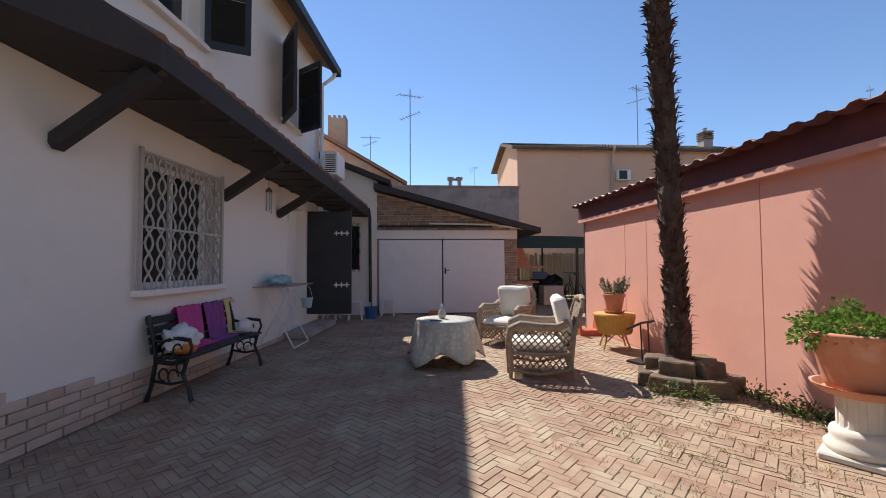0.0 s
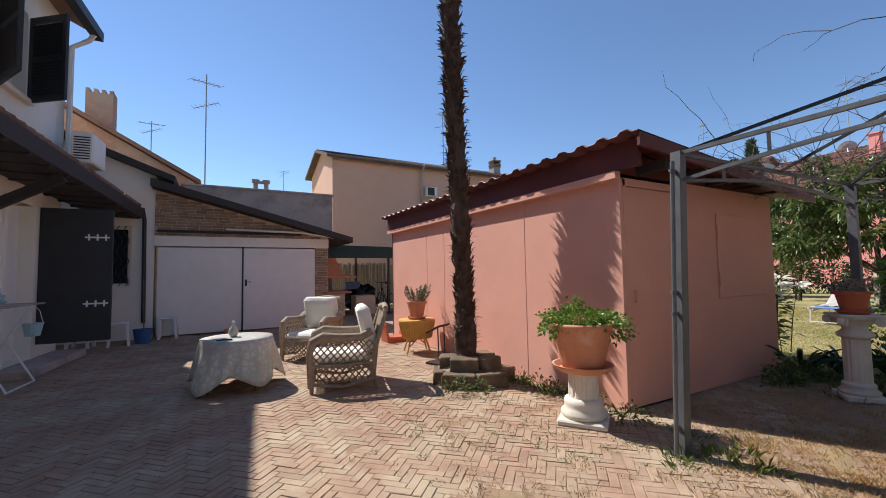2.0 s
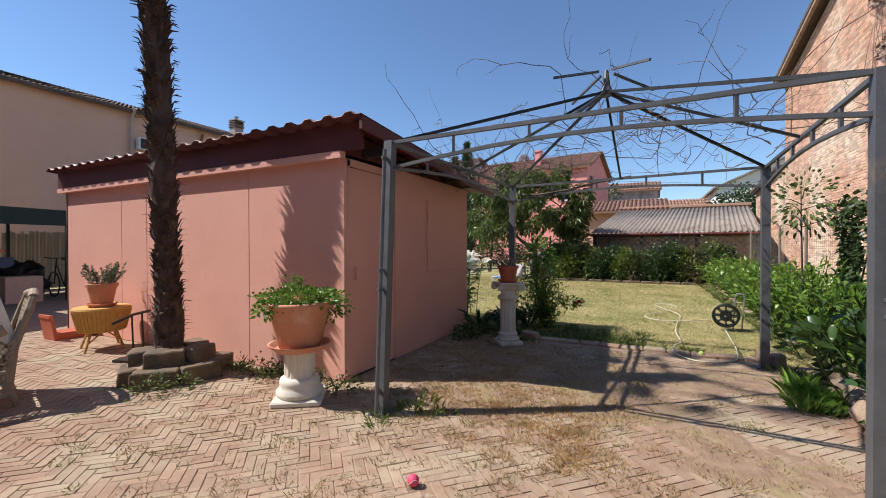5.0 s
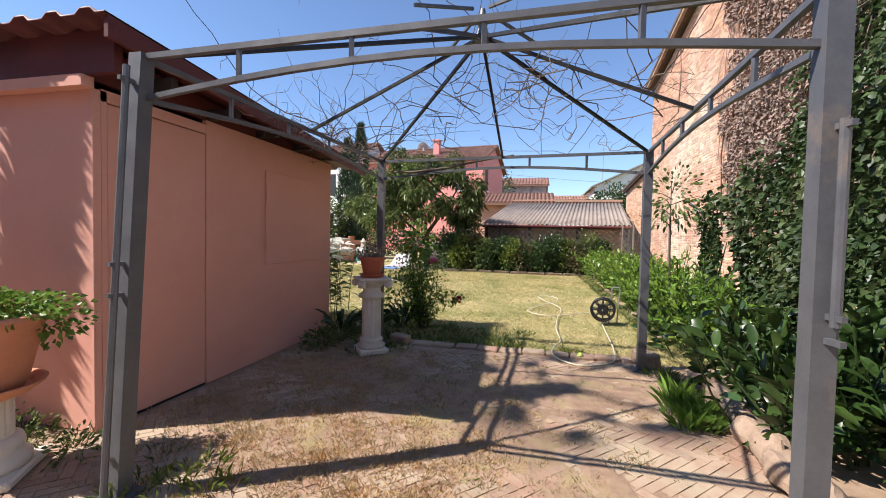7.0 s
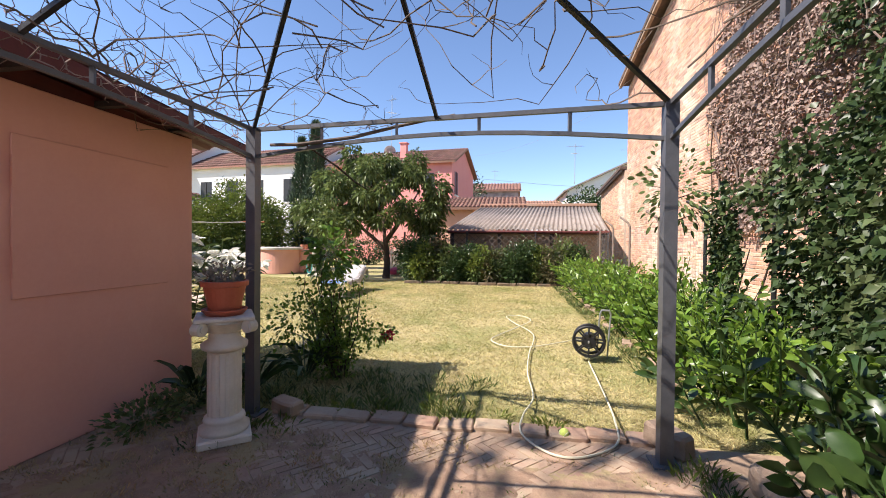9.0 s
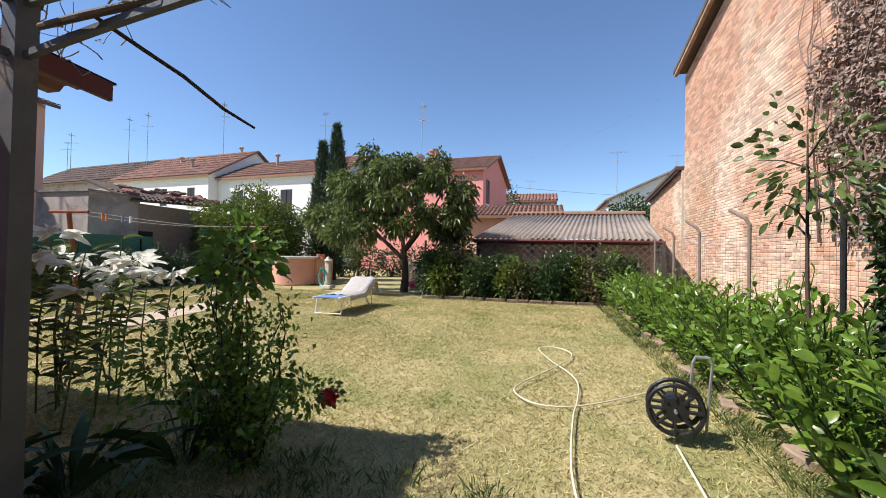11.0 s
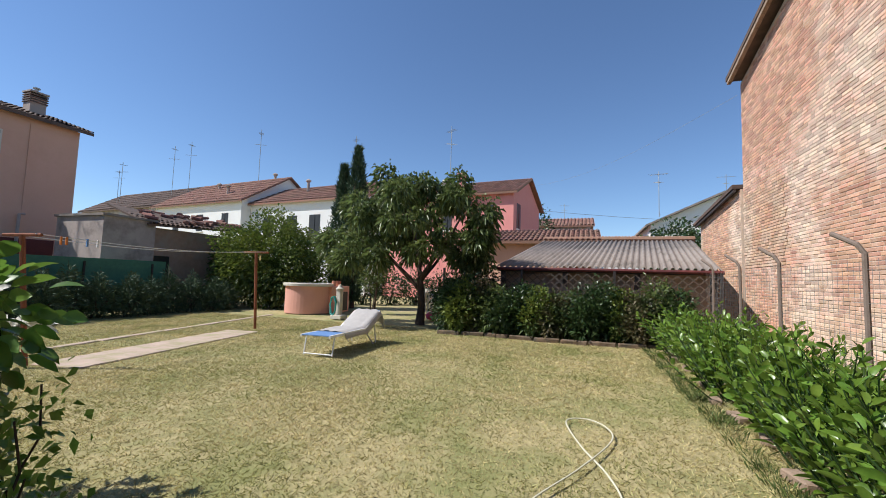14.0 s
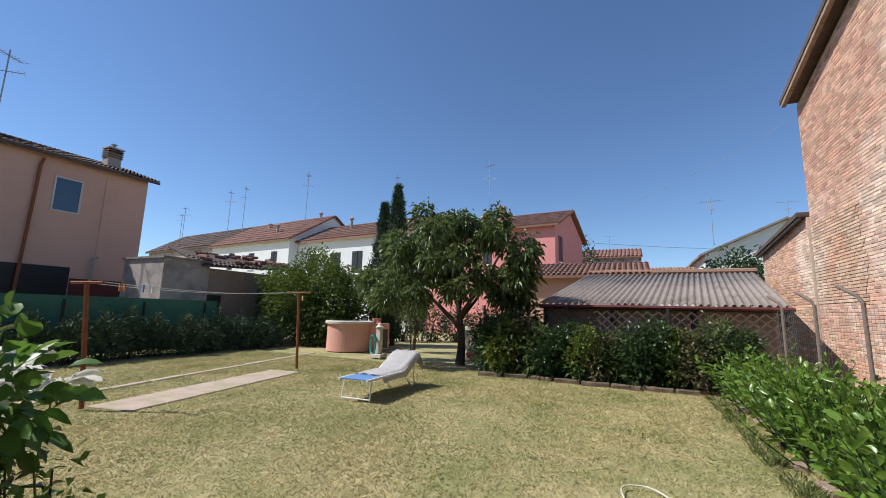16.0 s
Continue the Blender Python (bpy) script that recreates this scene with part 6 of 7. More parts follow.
for k in range(15):
    x = 6.75 + k * 0.66
    laurel(x, -1.62 + 0.10 * math.sin(k * 1.7) - 0.018 * (x - 6), 36, 0.62, R.uniform(0.80, 0.98) - 0.10 * (k == 0), "glossy cherry laurel bush in the side bed", 0.155, 0.05, 14)
    if k % 2:
        laurel(x + 0.2, -2.15, 18, 0.45, R.uniform(0.85, 1.1), "glossy cherry laurel bush against the wire fence")
# bushes at the gazebo, their shade carried by the darker leaf colour
for x, y, h, n in ((4.5, -1.4, 0.62, 11), (5.1, -1.65, 0.8, 13), (5.75, -1.55, 0.66, 9), (6.35, -1.3, 0.68, 10), (3.9, -1.7, 0.7, 10), (3.2, -1.8, 0.95, 12), (4.2, -1.42, 0.80, 13), (4.8, -1.36, 0.78, 13), (5.35, -1.34, 0.70, 11), (4.5, -1.14, 0.80, 11)):
    laurel(x, y, n, 0.5, h, "large-leaved glossy laurel at the gazebo", 0.21, 0.065, 12, "laurelshade")

# rose bush by the lawn's corner
at, way, stems = [], [], []
for k in range(17):
    a = R.uniform(0, math.tau)
    H = R.uniform(0.70, 1.30)
    p = [np.array([0.06 * math.cos(a), 0.06 * math.sin(a), 0.0])]
    for s in range(6):
        p.append(p[-1] + np.array([0.026 * math.cos(a) + R.normal() * 0.03, 0.026 * math.sin(a) + R.normal() * 0.03, H / 6]))
    stems.append(([tuple(q) for q in p], list(np.linspace(0.008, 0.003, 7))))
    for q in range(160):
        s = R.uniform(0.6, 6)
        i = min(int(s), 5)
        at.append(p[i] + (p[i + 1] - p[i]) * (s - i) + R.normal(size=3) * 0.075)
        way.append(R.normal(size=3) + np.array([0, 0, 0.2]))
at2, way2 = cloud(420, R, (-0.25, 0.30, 0.6), (0.3, 0.28, 0.26), 0.1, 0.3)
at3, way3 = cloud(170, R, (0.04, -0.36, 0.44), (0.12, 0.18, 0.09), 0.1, 0.3)
rose = plant("rose_bush", pose(6.93, 2.08, 0), "upright rose bush with small dark leaves and a red bloom", "rose bush", np.concatenate([at, at2, at3]), np.concatenate([way, way2, way3]), 0.044, 0.032, M["leafglossy"], R, False, 0.2, stems, "bark")
at, way = cloud(190, R, (0.04, 0.12, 1.20), (0.17, 0.20, 0.26), 0.1, 0.3)
v, f = leaves(at, way, 0.085, 0.055, R, True)
tagged(raw("young_growth", v, f, M["leafbright"], rose), kind="stuff")
for x, y, z in ((0.08, -0.50, 0.42), (0.12, -0.44, 0.39)):
    at, way = cloud(40, R, (x, y, z), (0.026, 0.026, 0.024), 0.2, 0.2)
    v, f = leaves(at, way, 0.035, 0.035, R, True, 0.0)
    raw("bloom", v, f, M["red"], rose)
# lilies and strap-leaved plants at the shed's far corner
lil = thing("lily_clump", pose(7.28, 3.74, 0) @ Matrix.Scale(1.08, 4), "tall lily clump with white trumpet blooms", "lilies")
at, way = [], []
for k in range(17):
    x, y, H = R.uniform(-0.42, 0.4), R.uniform(-0.25, 0.5), R.uniform(0.8, 1.28)
    bx, by = R.normal() * 0.09, R.normal() * 0.09
    part("stem", tube(B(), [(x - bx, y - by, 0), (x - bx * 0.3, y - by * 0.4, H * 0.5), (x + 0.05, y - 0.02, H)], [0.007, 0.006, 0.004], 5), M["leaf"], lil)
    for s in np.linspace(0.2, 0.97, 30):
        at.append((x + 0.05 * s - bx * (1 - s), y - by * (1 - s), H * s))
        way.append((*R.normal(size=2), 0.5))
    if k < 13:
        for j in range(4):
            a = j * 2.1 + k
            v, f = leaves(np.repeat([[x + 0.05, y - 0.02, H]], 6, 0) + R.normal(size=(6, 3)) * 0.012 + np.array([math.cos(a), math.sin(a), 0.1]) * 0.05, np.array([[math.cos(a) + 0.5 * math.cos(q), math.sin(a) + 0.5 * math.sin(q), 0.2 + 0.4 * math.sin(q * 1.7)] for q in range(6)]), 0.15, 0.05, R, True, 0.25)
            raw("bloom", v, f, M["petalwhite"], lil)
v, f = leaves(np.array(at), np.array(way), 0.17, 0.034, R, True, 0.45)
raw("foliage", v, f, M["leaf"], lil)
for x, y, n in ((6.35, 2.62, 26), (6.75, 2.35, 26), (6.1, 2.95, 18), (7.2, 2.4, 24)):
    a = R.uniform(0, math.tau, n)
    v, f = leaves(np.stack([0.04 * np.cos(a), 0.04 * np.sin(a), np.full(n, 0.05)], 1), np.stack([np.cos(a) * 0.7, np.sin(a) * 0.7, R.uniform(0.7, 1.6, n)], 1), 0.75, 0.05, R, True, 0.55)
    t = thing("strap_plant", pose(x, y, 0), "clump of arching strap-shaped leaves", "plant", "strap-leaved plants")
    raw("foliage", v, f, M["leafdark"], t)
for x, y in ((5.6, 2.92), (5.95, 2.9)):
    at, way = cloud(420, R, (0, 0, 0.10), (0.28, 0.16, 0.14), 0.1, 0.3)
    plant("ground_cover", pose(x, y, 0), "low leafy weeds against the shed wall", "weeds", at[at[:, 2] > 0.0], way[at[:, 2] > 0.0] + [0, 0, 0.5], 0.05, 0.028, M["leaf"], R, False, 0.2, (), group="shed weeds")

# ---- ivy ----
def ivy(name, label, x0, x1, y, z0, z1, n, size, material, depth, fn=None):
    x, z = R.uniform(x0, x1, n), R.uniform(z0, z1, n)
    bump = 0.5 + 0.5 * np.sin(x * 2.3 + 1.3 * np.sin(z * 1.7)) * np.sin(z * 2.1 + x)
    keep = np.ones(n, bool) if fn is None else fn(x, z)
    p = np.stack([x, y + depth * (0.15 + 0.85 * bump) * R.uniform(0.4, 1, n), z], 1)[keep]
    w = R.normal(size=p.shape) * 0.6 + np.array([0, 0.7, -0.35])
    v, f = leaves(p, w, size, size * 0.85, R, False, 0.2)
    t = thing(name, pose(0, 0, 0), label, "ivy")
    raw("foliage", v, f, M[material], t)
    for k in range(14):
        xx = x0 + (x1 - x0) * (k + 0.5) / 14
        part("vine_stem", tube(B(), [(xx, y + 0.02, max(z0, 0)), (xx + 0.15, y + 0.04, z0 + (z1 - z0) * 0.25), (xx - 0.1, y + 0.03, z0 + (z1 - z0) * 0.45)], [0.02, 0.015, 0.006], 5), M["bark"], t)
    return t


wav = lambda x, z, c, k: (x < c + k * np.sin(z * 1.9) + 0.4 * np.sin(z * 4.7))
iv = ivy("ivy_growth", "dense green ivy hanging over the wire fence", 3.0, 8.75, -2.2, 0.0, 2.9, 23000, 0.078, "ivyleaf", 0.40, lambda x, z: (z < 1.95 + 0.15 * np.sin(x * 2.1) + 0.12 * np.sin(x * 6.3) + 0.13 * R.normal(size=x.shape) + np.maximum(0, 7.4 - x) * 0.34) & ~((x > 7.3) & (x < 8.1) & (z > 0.8) & (z < 1.8)))
ivy("ivy_growth", "green ivy climbing the brick barn", 3.0, 9.9, -4.1, 0.0, 8.6, 29000, 0.10, "ivyleaf", 0.5, lambda x, z: wav(x + 0.35 * R.normal(size=x.shape), z, 9.6 - 0.18 * z, 0.6))
dry = ivy("dry_ivy_growth", "dead grey-brown ivy clinging to the brick barn", 8.2, 13.2, -4.08, 1.6, 9.2, 22000, 0.075, "ivydry", 0.22, lambda x, z: wav(x, z, 12.7, 0.35) & (z > 1.8 + 0.5 * np.sin(x * 2)))
for k in range(60):
    x = R.uniform(8.6, 12.8)
    p = [np.array([x, -4.04, R.uniform(1.5, 4)])]
    for s in range(7):
        p.append(p[-1] + np.array([R.normal() * 0.22, R.normal() * 0.03, R.uniform(0.3, 0.8)]))
        p[-1][1] = min(max(p[-1][1], -4.07), -3.85)
    part("vine_stem", tube(B(), [tuple(q) for q in p], list(np.linspace(0.016, 0.004, 8)), 4, False), M["ivydry"], dry)
# young tree against the barn, sparse leaves
yt = thing("young_tree", pose(8.6, -1.62, 0), "thin young tree with sparse leaves by the barn", "tree")
part("trunk", tube(B(), [(0, 0, 0), (0.05, 0.02, 1.1), (0.0, 0.05, 2.25)], [0.022, 0.016, 0.006], 6), M["bark"], yt)
for k in range(8):
    z = 1.45 + k * 0.09
    part("limb", tube(B(), [(0.02, 0.03, z), (0.22 * math.cos(k * 2.2), 0.22 * math.sin(k * 2.2), z + 0.1), (0.42 * math.cos(k * 2.2), 0.4 * math.sin(k * 2.2), z + 0.14)], [0.01, 0.007, 0.003], 4), M["bark"], yt)
at, way = cloud(230, R, (0.0, 0.0, 2.0), (0.5, 0.45, 0.5), 0.1, 0.3)
v, f = leaves(at, way, 0.09, 0.05, R, True)
raw("foliage", v, f, M["leaf"], yt)

# ---- wire fence with bent posts ----
M["rust2"] = mat("weathered_post", (0.16, 0.12, 0.09), (0.26, 0.20, 0.16), 9, 0.85, 0.3)
fence = thing("wire_fence", pose(0, -2.45, 0), "galvanised wire mesh fence on posts with bent tops", "fence")
for x in (4.2, 6.1, 8.1, 9.7, 11.6, 13.55, 15.15, 16.8):
    part("fence_post", tube(B(), [(x, 0, 0), (x, 0, 1.78), (x + 0.04, 0.04, 1.88), (x + 0.24, 0.16, 2.02)], 0.027, 8), M["rust2"] if x > 11 else M["iron"], fence)
for i in range(12):
    part("line_wire", tube(B(), [(10.3, 0, 0.35 + i * 0.115), (17.0, 0, 0.35 + i * 0.115)], 0.002, 4), M["mesh"], fence)
vs, fs = [], []
for i in range(86):
    x = 8.8 + i * 0.1
    b = len(vs)
    vs += [(x + i * 0.0012, j * 0.0012, z) for j in (1, -1) for i, z in ((-1, 0.3), (1, 0.3), (1, 1.72), (-1, 1.72))]
    fs += [(b, b + 1, b + 2, b + 3), (b + 5, b + 4, b + 7, b + 6), (b + 1, b + 5, b + 6, b + 2), (b + 4, b, b + 3, b + 7)]
tagged(raw("mesh_wire", vs, fs, M["mesh"], fence), kind="stuff")
gf = thing("green_mesh_fence", pose(0, 14.2, 0), "green plastic mesh screen behind the hedge", "fence")
M["greenmesh"] = mat("green_mesh", (0.04, 0.14, 0.09), (0.07, 0.20, 0.13), 9, 0.7, 0.3)
part("screen", box(B(), 8.0, 16.5, -0.01, 0.01, 0.1, 1.7), M["greenmesh"], gf)
for i in range(5):
    part("fence_post", box(B(), 8.0 + i * 2, 8.05 + i * 2, -0.05, -0.012, 0, 1.6), M["iron"], gf)

# lattice before the outbuilding
lt = thing("lattice_fence", pose(18.2, 0, 0), "dark diamond lattice along the outbuilding", "trellis")
part("lattice", lattice(B(), (0, -3.0, 0.3), (0, 4.4, 0.3), (0, 4.4, 1.66), (0, -3.0, 1.66), 30, 0.022), M["twig"], lt)
for y in (-3.0, -0.5, 2.0, 4.4):
    part("post", box(B(), -0.03, 0.03, y - 0.03, y + 0.03, 0, 1.75), M["darkwood"], lt)
pal = thing("white_pallet", pose(20.0, 5.25, 0, rz=4, rx=0), "weathered white slatted panel leaning by the tree", "pallet")
for k in range(9):
    part("slat", box(B(), -0.02, 0.02, -0.55 + k * 0.125, -0.46 + k * 0.125, -0.03, 1.05, m=pose(0, 0, 0, ry=12)), M["whitestone"], pal)
for z in (0.25, 0.85):
    part("crossbar", box(B(), 0.021, 0.05, -0.55, 0.54, z, z + 0.09, m=pose(0, 0, 0, ry=12)), M["whitestone"], pal)
soft("red_toy", "faded red plastic toy on the grass", "toy", pose(19.3, 5.1, 0.14), 0.25, 0.3, 0.16, M["ballpink"], 71)

# ---- well, pump ----
well = thing("garden_well", pose(19.14, 10.14, 0) @ Matrix.Diagonal((0.8, 0.8, 1, 1)), "round pink plastered well with a cream rim", "well")
part("drum", lathe(B(), [(1.03, 0), (1.03, 0.98), (0.85, 0.98), (0.85, 0.3), (0.01, 0.3)], 40), M["pinkpaint"], well)
part("rim", lathe(B(), [(1.0, 0.985), (1.13, 0.99), (1.14, 1.07), (1.12, 1.09), (0.84, 1.09), (0.83, 0.99)], 40), M["whitestone"], well, "cream stone rim")
ob = part("side_box", box(B(), 0.2, 1.7, -1.15, -0.5, 0, 1.0, bevel=0.01), M["pinkpaint"], well)
part("hatch", box(B(), 0.9, 1.55, -1.165, -1.15, 0.05, 0.78), M["black"], ob, "dark wooden hatch")
for k in range(7):
    part("pot", lathe(B(), [(0.09, 0), (0.13, 0.2), (0.01, 0.2)], 12, c=(0.55 + k * 0.35, -0.8, 1.0)), M["terracotta"], well) if k in (1, 2) else None
pump = thing("water_pump_post", pose(17.75, 7.85, 0), "white stone garden tap post with a teal hose", "tap post")
part("plinth", box(B(), -0.2, 0.2, -0.2, 0.2, 0, 0.12, bevel=0.01), M["whitestone"], pump)
part("pillar", box(B(), -0.085, 0.085, -0.085, 0.085, 0.12, 0.95, bevel=0.02), M["whitestone"], pump)
part("cap", lathe(B(), [(0.13, 0.95), (0.14, 0.98), (0.08, 1.03), (0.05, 1.1), (0.01, 1.12)], 14), M["whitestone"], pump)
part("hose_coil", tube(B(), [(-0.12 + 0.05 * math.sin(k), 0.16 + 0.13 * math.cos(k * 0.9), 0.42 + 0.32 * math.sin(k * 0.9)) for k in range(26)], 0.02, 6), M["teal"], pump)

# ---- lounger ----
lo = thing("sun_lounger", pose(12.3, 4.66, 0, rz=3), "white folding sun lounger with blue mesh and a grey towel", "sun lounger")
for y in (-0.28, 0.28):
    part("side_rail", bar(B(), (-0.12, y, 0.34), (1.2, y, 0.34), 0.03, 0.04), M["white"], lo)
    part("leg", tube(B(), [(0.05, y, 0.33), (-0.02, y, 0.0)], 0.014, 6), M["white"], lo)
    part("leg", tube(B(), [(1.15, y, 0.33), (1.58, y, 0.0)], 0.014, 6), M["white"], lo)
    part("back_rail", bar(B(), (1.2, y, 0.34), (1.84, y, 0.64), 0.03, 0.04), M["white"], lo)
    part("back_prop", tube(B(), [(1.6, y, 0.53), (1.7, y, 0.0)], 0.012, 6), M["white"], lo)
part("foot_bar", tube(B(), [(-0.02, -0.28, 0.02), (-0.02, 0.28, 0.02)], 0.012, 6), M["white"], lo)
part("mesh_seat", box(B(), -0.12, 1.2, -0.265, 0.265, 0.345, 0.36), M["bluecloth"], lo)
part("mesh_back", box(B(), 0, 0.74, -0.265, 0.265, 0, 0.012, m=pose(1.2, 0, 0.345, ry=-25)), M["bluecloth"], lo)
bm = B()
rows = []
prof = [(0.36, 0.368), (0.7, 0.37), (1.0, 0.372), (1.2, 0.375), (1.45, 0.50), (1.78, 0.66), (1.88, 0.67), (1.94, 0.58), (1.95, 0.40)]
for j, (x, z) in enumerate(prof):
    rows.append([bm.verts.new((x + 0.02 * math.sin(i * 1.1 + j), -0.34 + 0.68 * i / 12, z + 0.012 * math.sin(i * 1.9 + j * 1.3) + 0.012 - (0.13 if i in (0, 12) else 0.03 if i in (1, 11) else 0))) for i in range(13)])
for a, b in zip(rows, rows[1:]):
    for i in range(12):
        bm.faces.new((a[i], a[i + 1], b[i + 1], b[i]))
bmesh.ops.recalc_face_normals(bm, faces=bm.faces)
bmesh.ops.solidify(bm, geom=bm.faces[:], thickness=0.008)
tw = tagged(part("beach_towel", bm, M["greycloth"], smooth=True), "grey crumpled towel spread over the lounger", "towel")
tw.matrix_basis = lo.matrix_basis

# ---- clothes line ----
for x, y, lx, ly, hz in ((9.74, 7.60, -0.10, 0.17, 1.82), (14.45, 8.12, -0.06, 0.06, 1.92)):
    t = thing("line_post", pose(x, y, 0), "rusty iron clothes-line post with a crossbar", "post", "clothes-line posts")
    part("pole", tube(B(), [(0, 0, 0), (lx, ly, hz)], 0.034, 8), M["rust"], t)
    part("crossbar", tube(B(), [(lx + 0.04, ly - 0.36, hz), (lx - 0.04, ly + 0.36, hz)], 0.024, 6), M["rust"], t)
ln = thing("clothes_line", pose(0, 0, 0), "thin washing line with coloured pegs", "clothes line")
for dy in (-0.3, 0.3):
    part("cord", tube(B(), [(9.64 + s * 4.75 / 8, 7.77 + dy + 0.41 * s / 8, 1.835 + 0.1 * s / 8 - 0.10 * math.sin(math.pi * s / 8)) for s in range(9)], 0.006, 5), M["white"], ln)
for k, (x, mm) in enumerate(((9.95, "orange"), (10.02, "orange"), (10.3, "bluecloth"), (10.45, "white"), (14.2, "towelyellow"))):
    part("peg", box(B(), x - 0.012, x + 0.012, 7.76 - 0.30 + (x - 9.64) * 0.086, 7.78 - 0.30 + (x - 9.64) * 0.086, 1.71, 1.83), M[mm], ln)

# ---- hose, reel, balls ----
hz = 0.012


def flow(pts, k=7):
    """The points with a smooth curve through them, k steps to each stretch."""
    p = [Vector(q) for q in pts]
    p = [p[0] * 2 - p[1], *p, p[-1] * 2 - p[-2]]
    out = []
    for a, b, c, d in zip(p, p[1:], p[2:], p[3:]):
        for i in range(k):
            t = i / k
            out.append(0.5 * (2 * b + (c - a) * t + (2 * a - 5 * b + 4 * c - d) * t * t + (3 * b - a - 3 * c + d) * t ** 3))
    return out + [p[-2]]


hose = tagged(part("garden_hose", tube(B(), flow([(9.5, -0.95, hz), (9.2, -0.72, hz), (8.8, -0.32, hz), (8.45, 0.12, hz), (8.4, 0.43, hz), (8.62, 0.63, hz), (8.9, 0.62, hz), (9.5, 0.32, hz + 0.01), (10.2, 0.06, hz), (10.55, 0.1, hz), (10.7, 0.28, hz), (10.55, 0.46, hz), (9.96, 0.32, hz), (9.5, 0.14, hz), (9.1, 0.06, hz), (8.6, 0.1, hz), (8.2, 0.16, hz), (7.4, 0.22, hz), (6.7, 0.20, hz), (6.2, 0.3, 0.06), (5.95, 0.32, 0.03), (5.75, 0.15, hz), (5.74, -0.05, hz), (5.95, -0.3, hz), (6.2, -0.35, 0.06), (6.8, -0.42, hz), (7.9, -0.48, hz)]), 0.0075, 6), M["hose"]), "pale garden hose lying in loops on the lawn", "hose")
reel = thing("hose_reel", pose(8.06, -0.51, 0, rz=-12) @ Matrix.Scale(0.84, 4), "black plastic hose reel on a tubular stand", "hose reel")
for x in (-0.09, 0.09):
    w = part("wheel", tube(B(), [(x, 0.2 * math.cos(k * math.tau / 28), 0.26 + 0.2 * math.sin(k * math.tau / 28)) for k in range(29)], 0.02, 6), M["black"], reel)
    bm = B()
    lathe(bm, [(0.10, -0.008), (0.10, 0.008), (0.03, 0.012)], 20)
    bmesh.ops.transform(bm, matrix=pose(x, 0, 0.26, ry=90), verts=bm.verts)
    part("hub_disc", bm, M["black"], w)
    for k in range(8):
        a = k * math.tau / 8
        part("spoke", bar(B(), (x, 0.08 * math.cos(a), 0.26 + 0.08 * math.sin(a)), (x, 0.2 * math.cos(a), 0.26 + 0.2 * math.sin(a)), 0.018, 0.05, (1, 0, 0)), M["black"], w)
part("drum", tube(B(), [(-0.09, 0, 0.26), (0.09, 0, 0.26)], 0.1, 16), M["black"], reel)
part("axle", tube(B(), [(-0.16, 0, 0.26), (0.16, 0, 0.26)], 0.012, 6), M["mesh"], reel)
for y in (-0.14, 0.0):
    part("handle_tube", tube(B(), [(0.13, y - 0.1, 0.0), (0.13, y - 0.12, 0.35), (0.12, y - 0.14, 0.62)], 0.012, 6), M["mesh"], reel)
part("handle", tube(B(), [(0.12, -0.28, 0.62), (0.12, -0.26, 0.67), (0.12, -0.16, 0.67), (0.12, -0.14, 0.62)], 0.014, 6), M["mesh"], reel)
for x, y, mm, lab in ((6.0, 0.03, "ballgreen", "green tennis ball on the paving"), (2.19, 1.78, "ballpink", "pink rubber ball on the paving")):
    bm = B()
    bmesh.ops.create_uvsphere(bm, u_segments=20, v_segments=12, radius=0.034)
    ob = tagged(part("ball", bm, M[mm], smooth=True), lab, "ball")
    bm = B()
    tube(bm, [(0.034 * math.cos(a) * math.cos(0.5 * math.sin(2 * a)), 0.034 * math.sin(a) * math.cos(0.5 * math.sin(2 * a)), 0.034 * math.sin(0.5 * math.sin(2 * a))) for a in (k * math.tau / 40 for k in range(41))], 0.0015, 4, False)
    part("seam", bm, M["white"], ob)
    ob.matrix_basis = pose(x, y, 0.034)

# ---- dry vines over the gazebo ----
vine = thing("dry_vine", pose(0, 0, 0), "leafless dry vine tangled over the gazebo roof", "vine")


def twig(p, d, steps, L, r0, wild, lift):
    pts = [np.array(p, float)]
    d = unit(np.array(d, float))
    for s in range(steps):
        d = unit(d + R.normal(size=3) * wild + np.array([0, 0, lift]))
        if pts[-1][2] < 2.22:
            d = unit(np.array([d[0], d[1], abs(d[2]) * 0.6]))
        if pts[-1][0] > 6.15:
            d = np.array([-abs(d[0]), d[1], d[2]])
        pts.append(pts[-1] + d * L)
    return pts


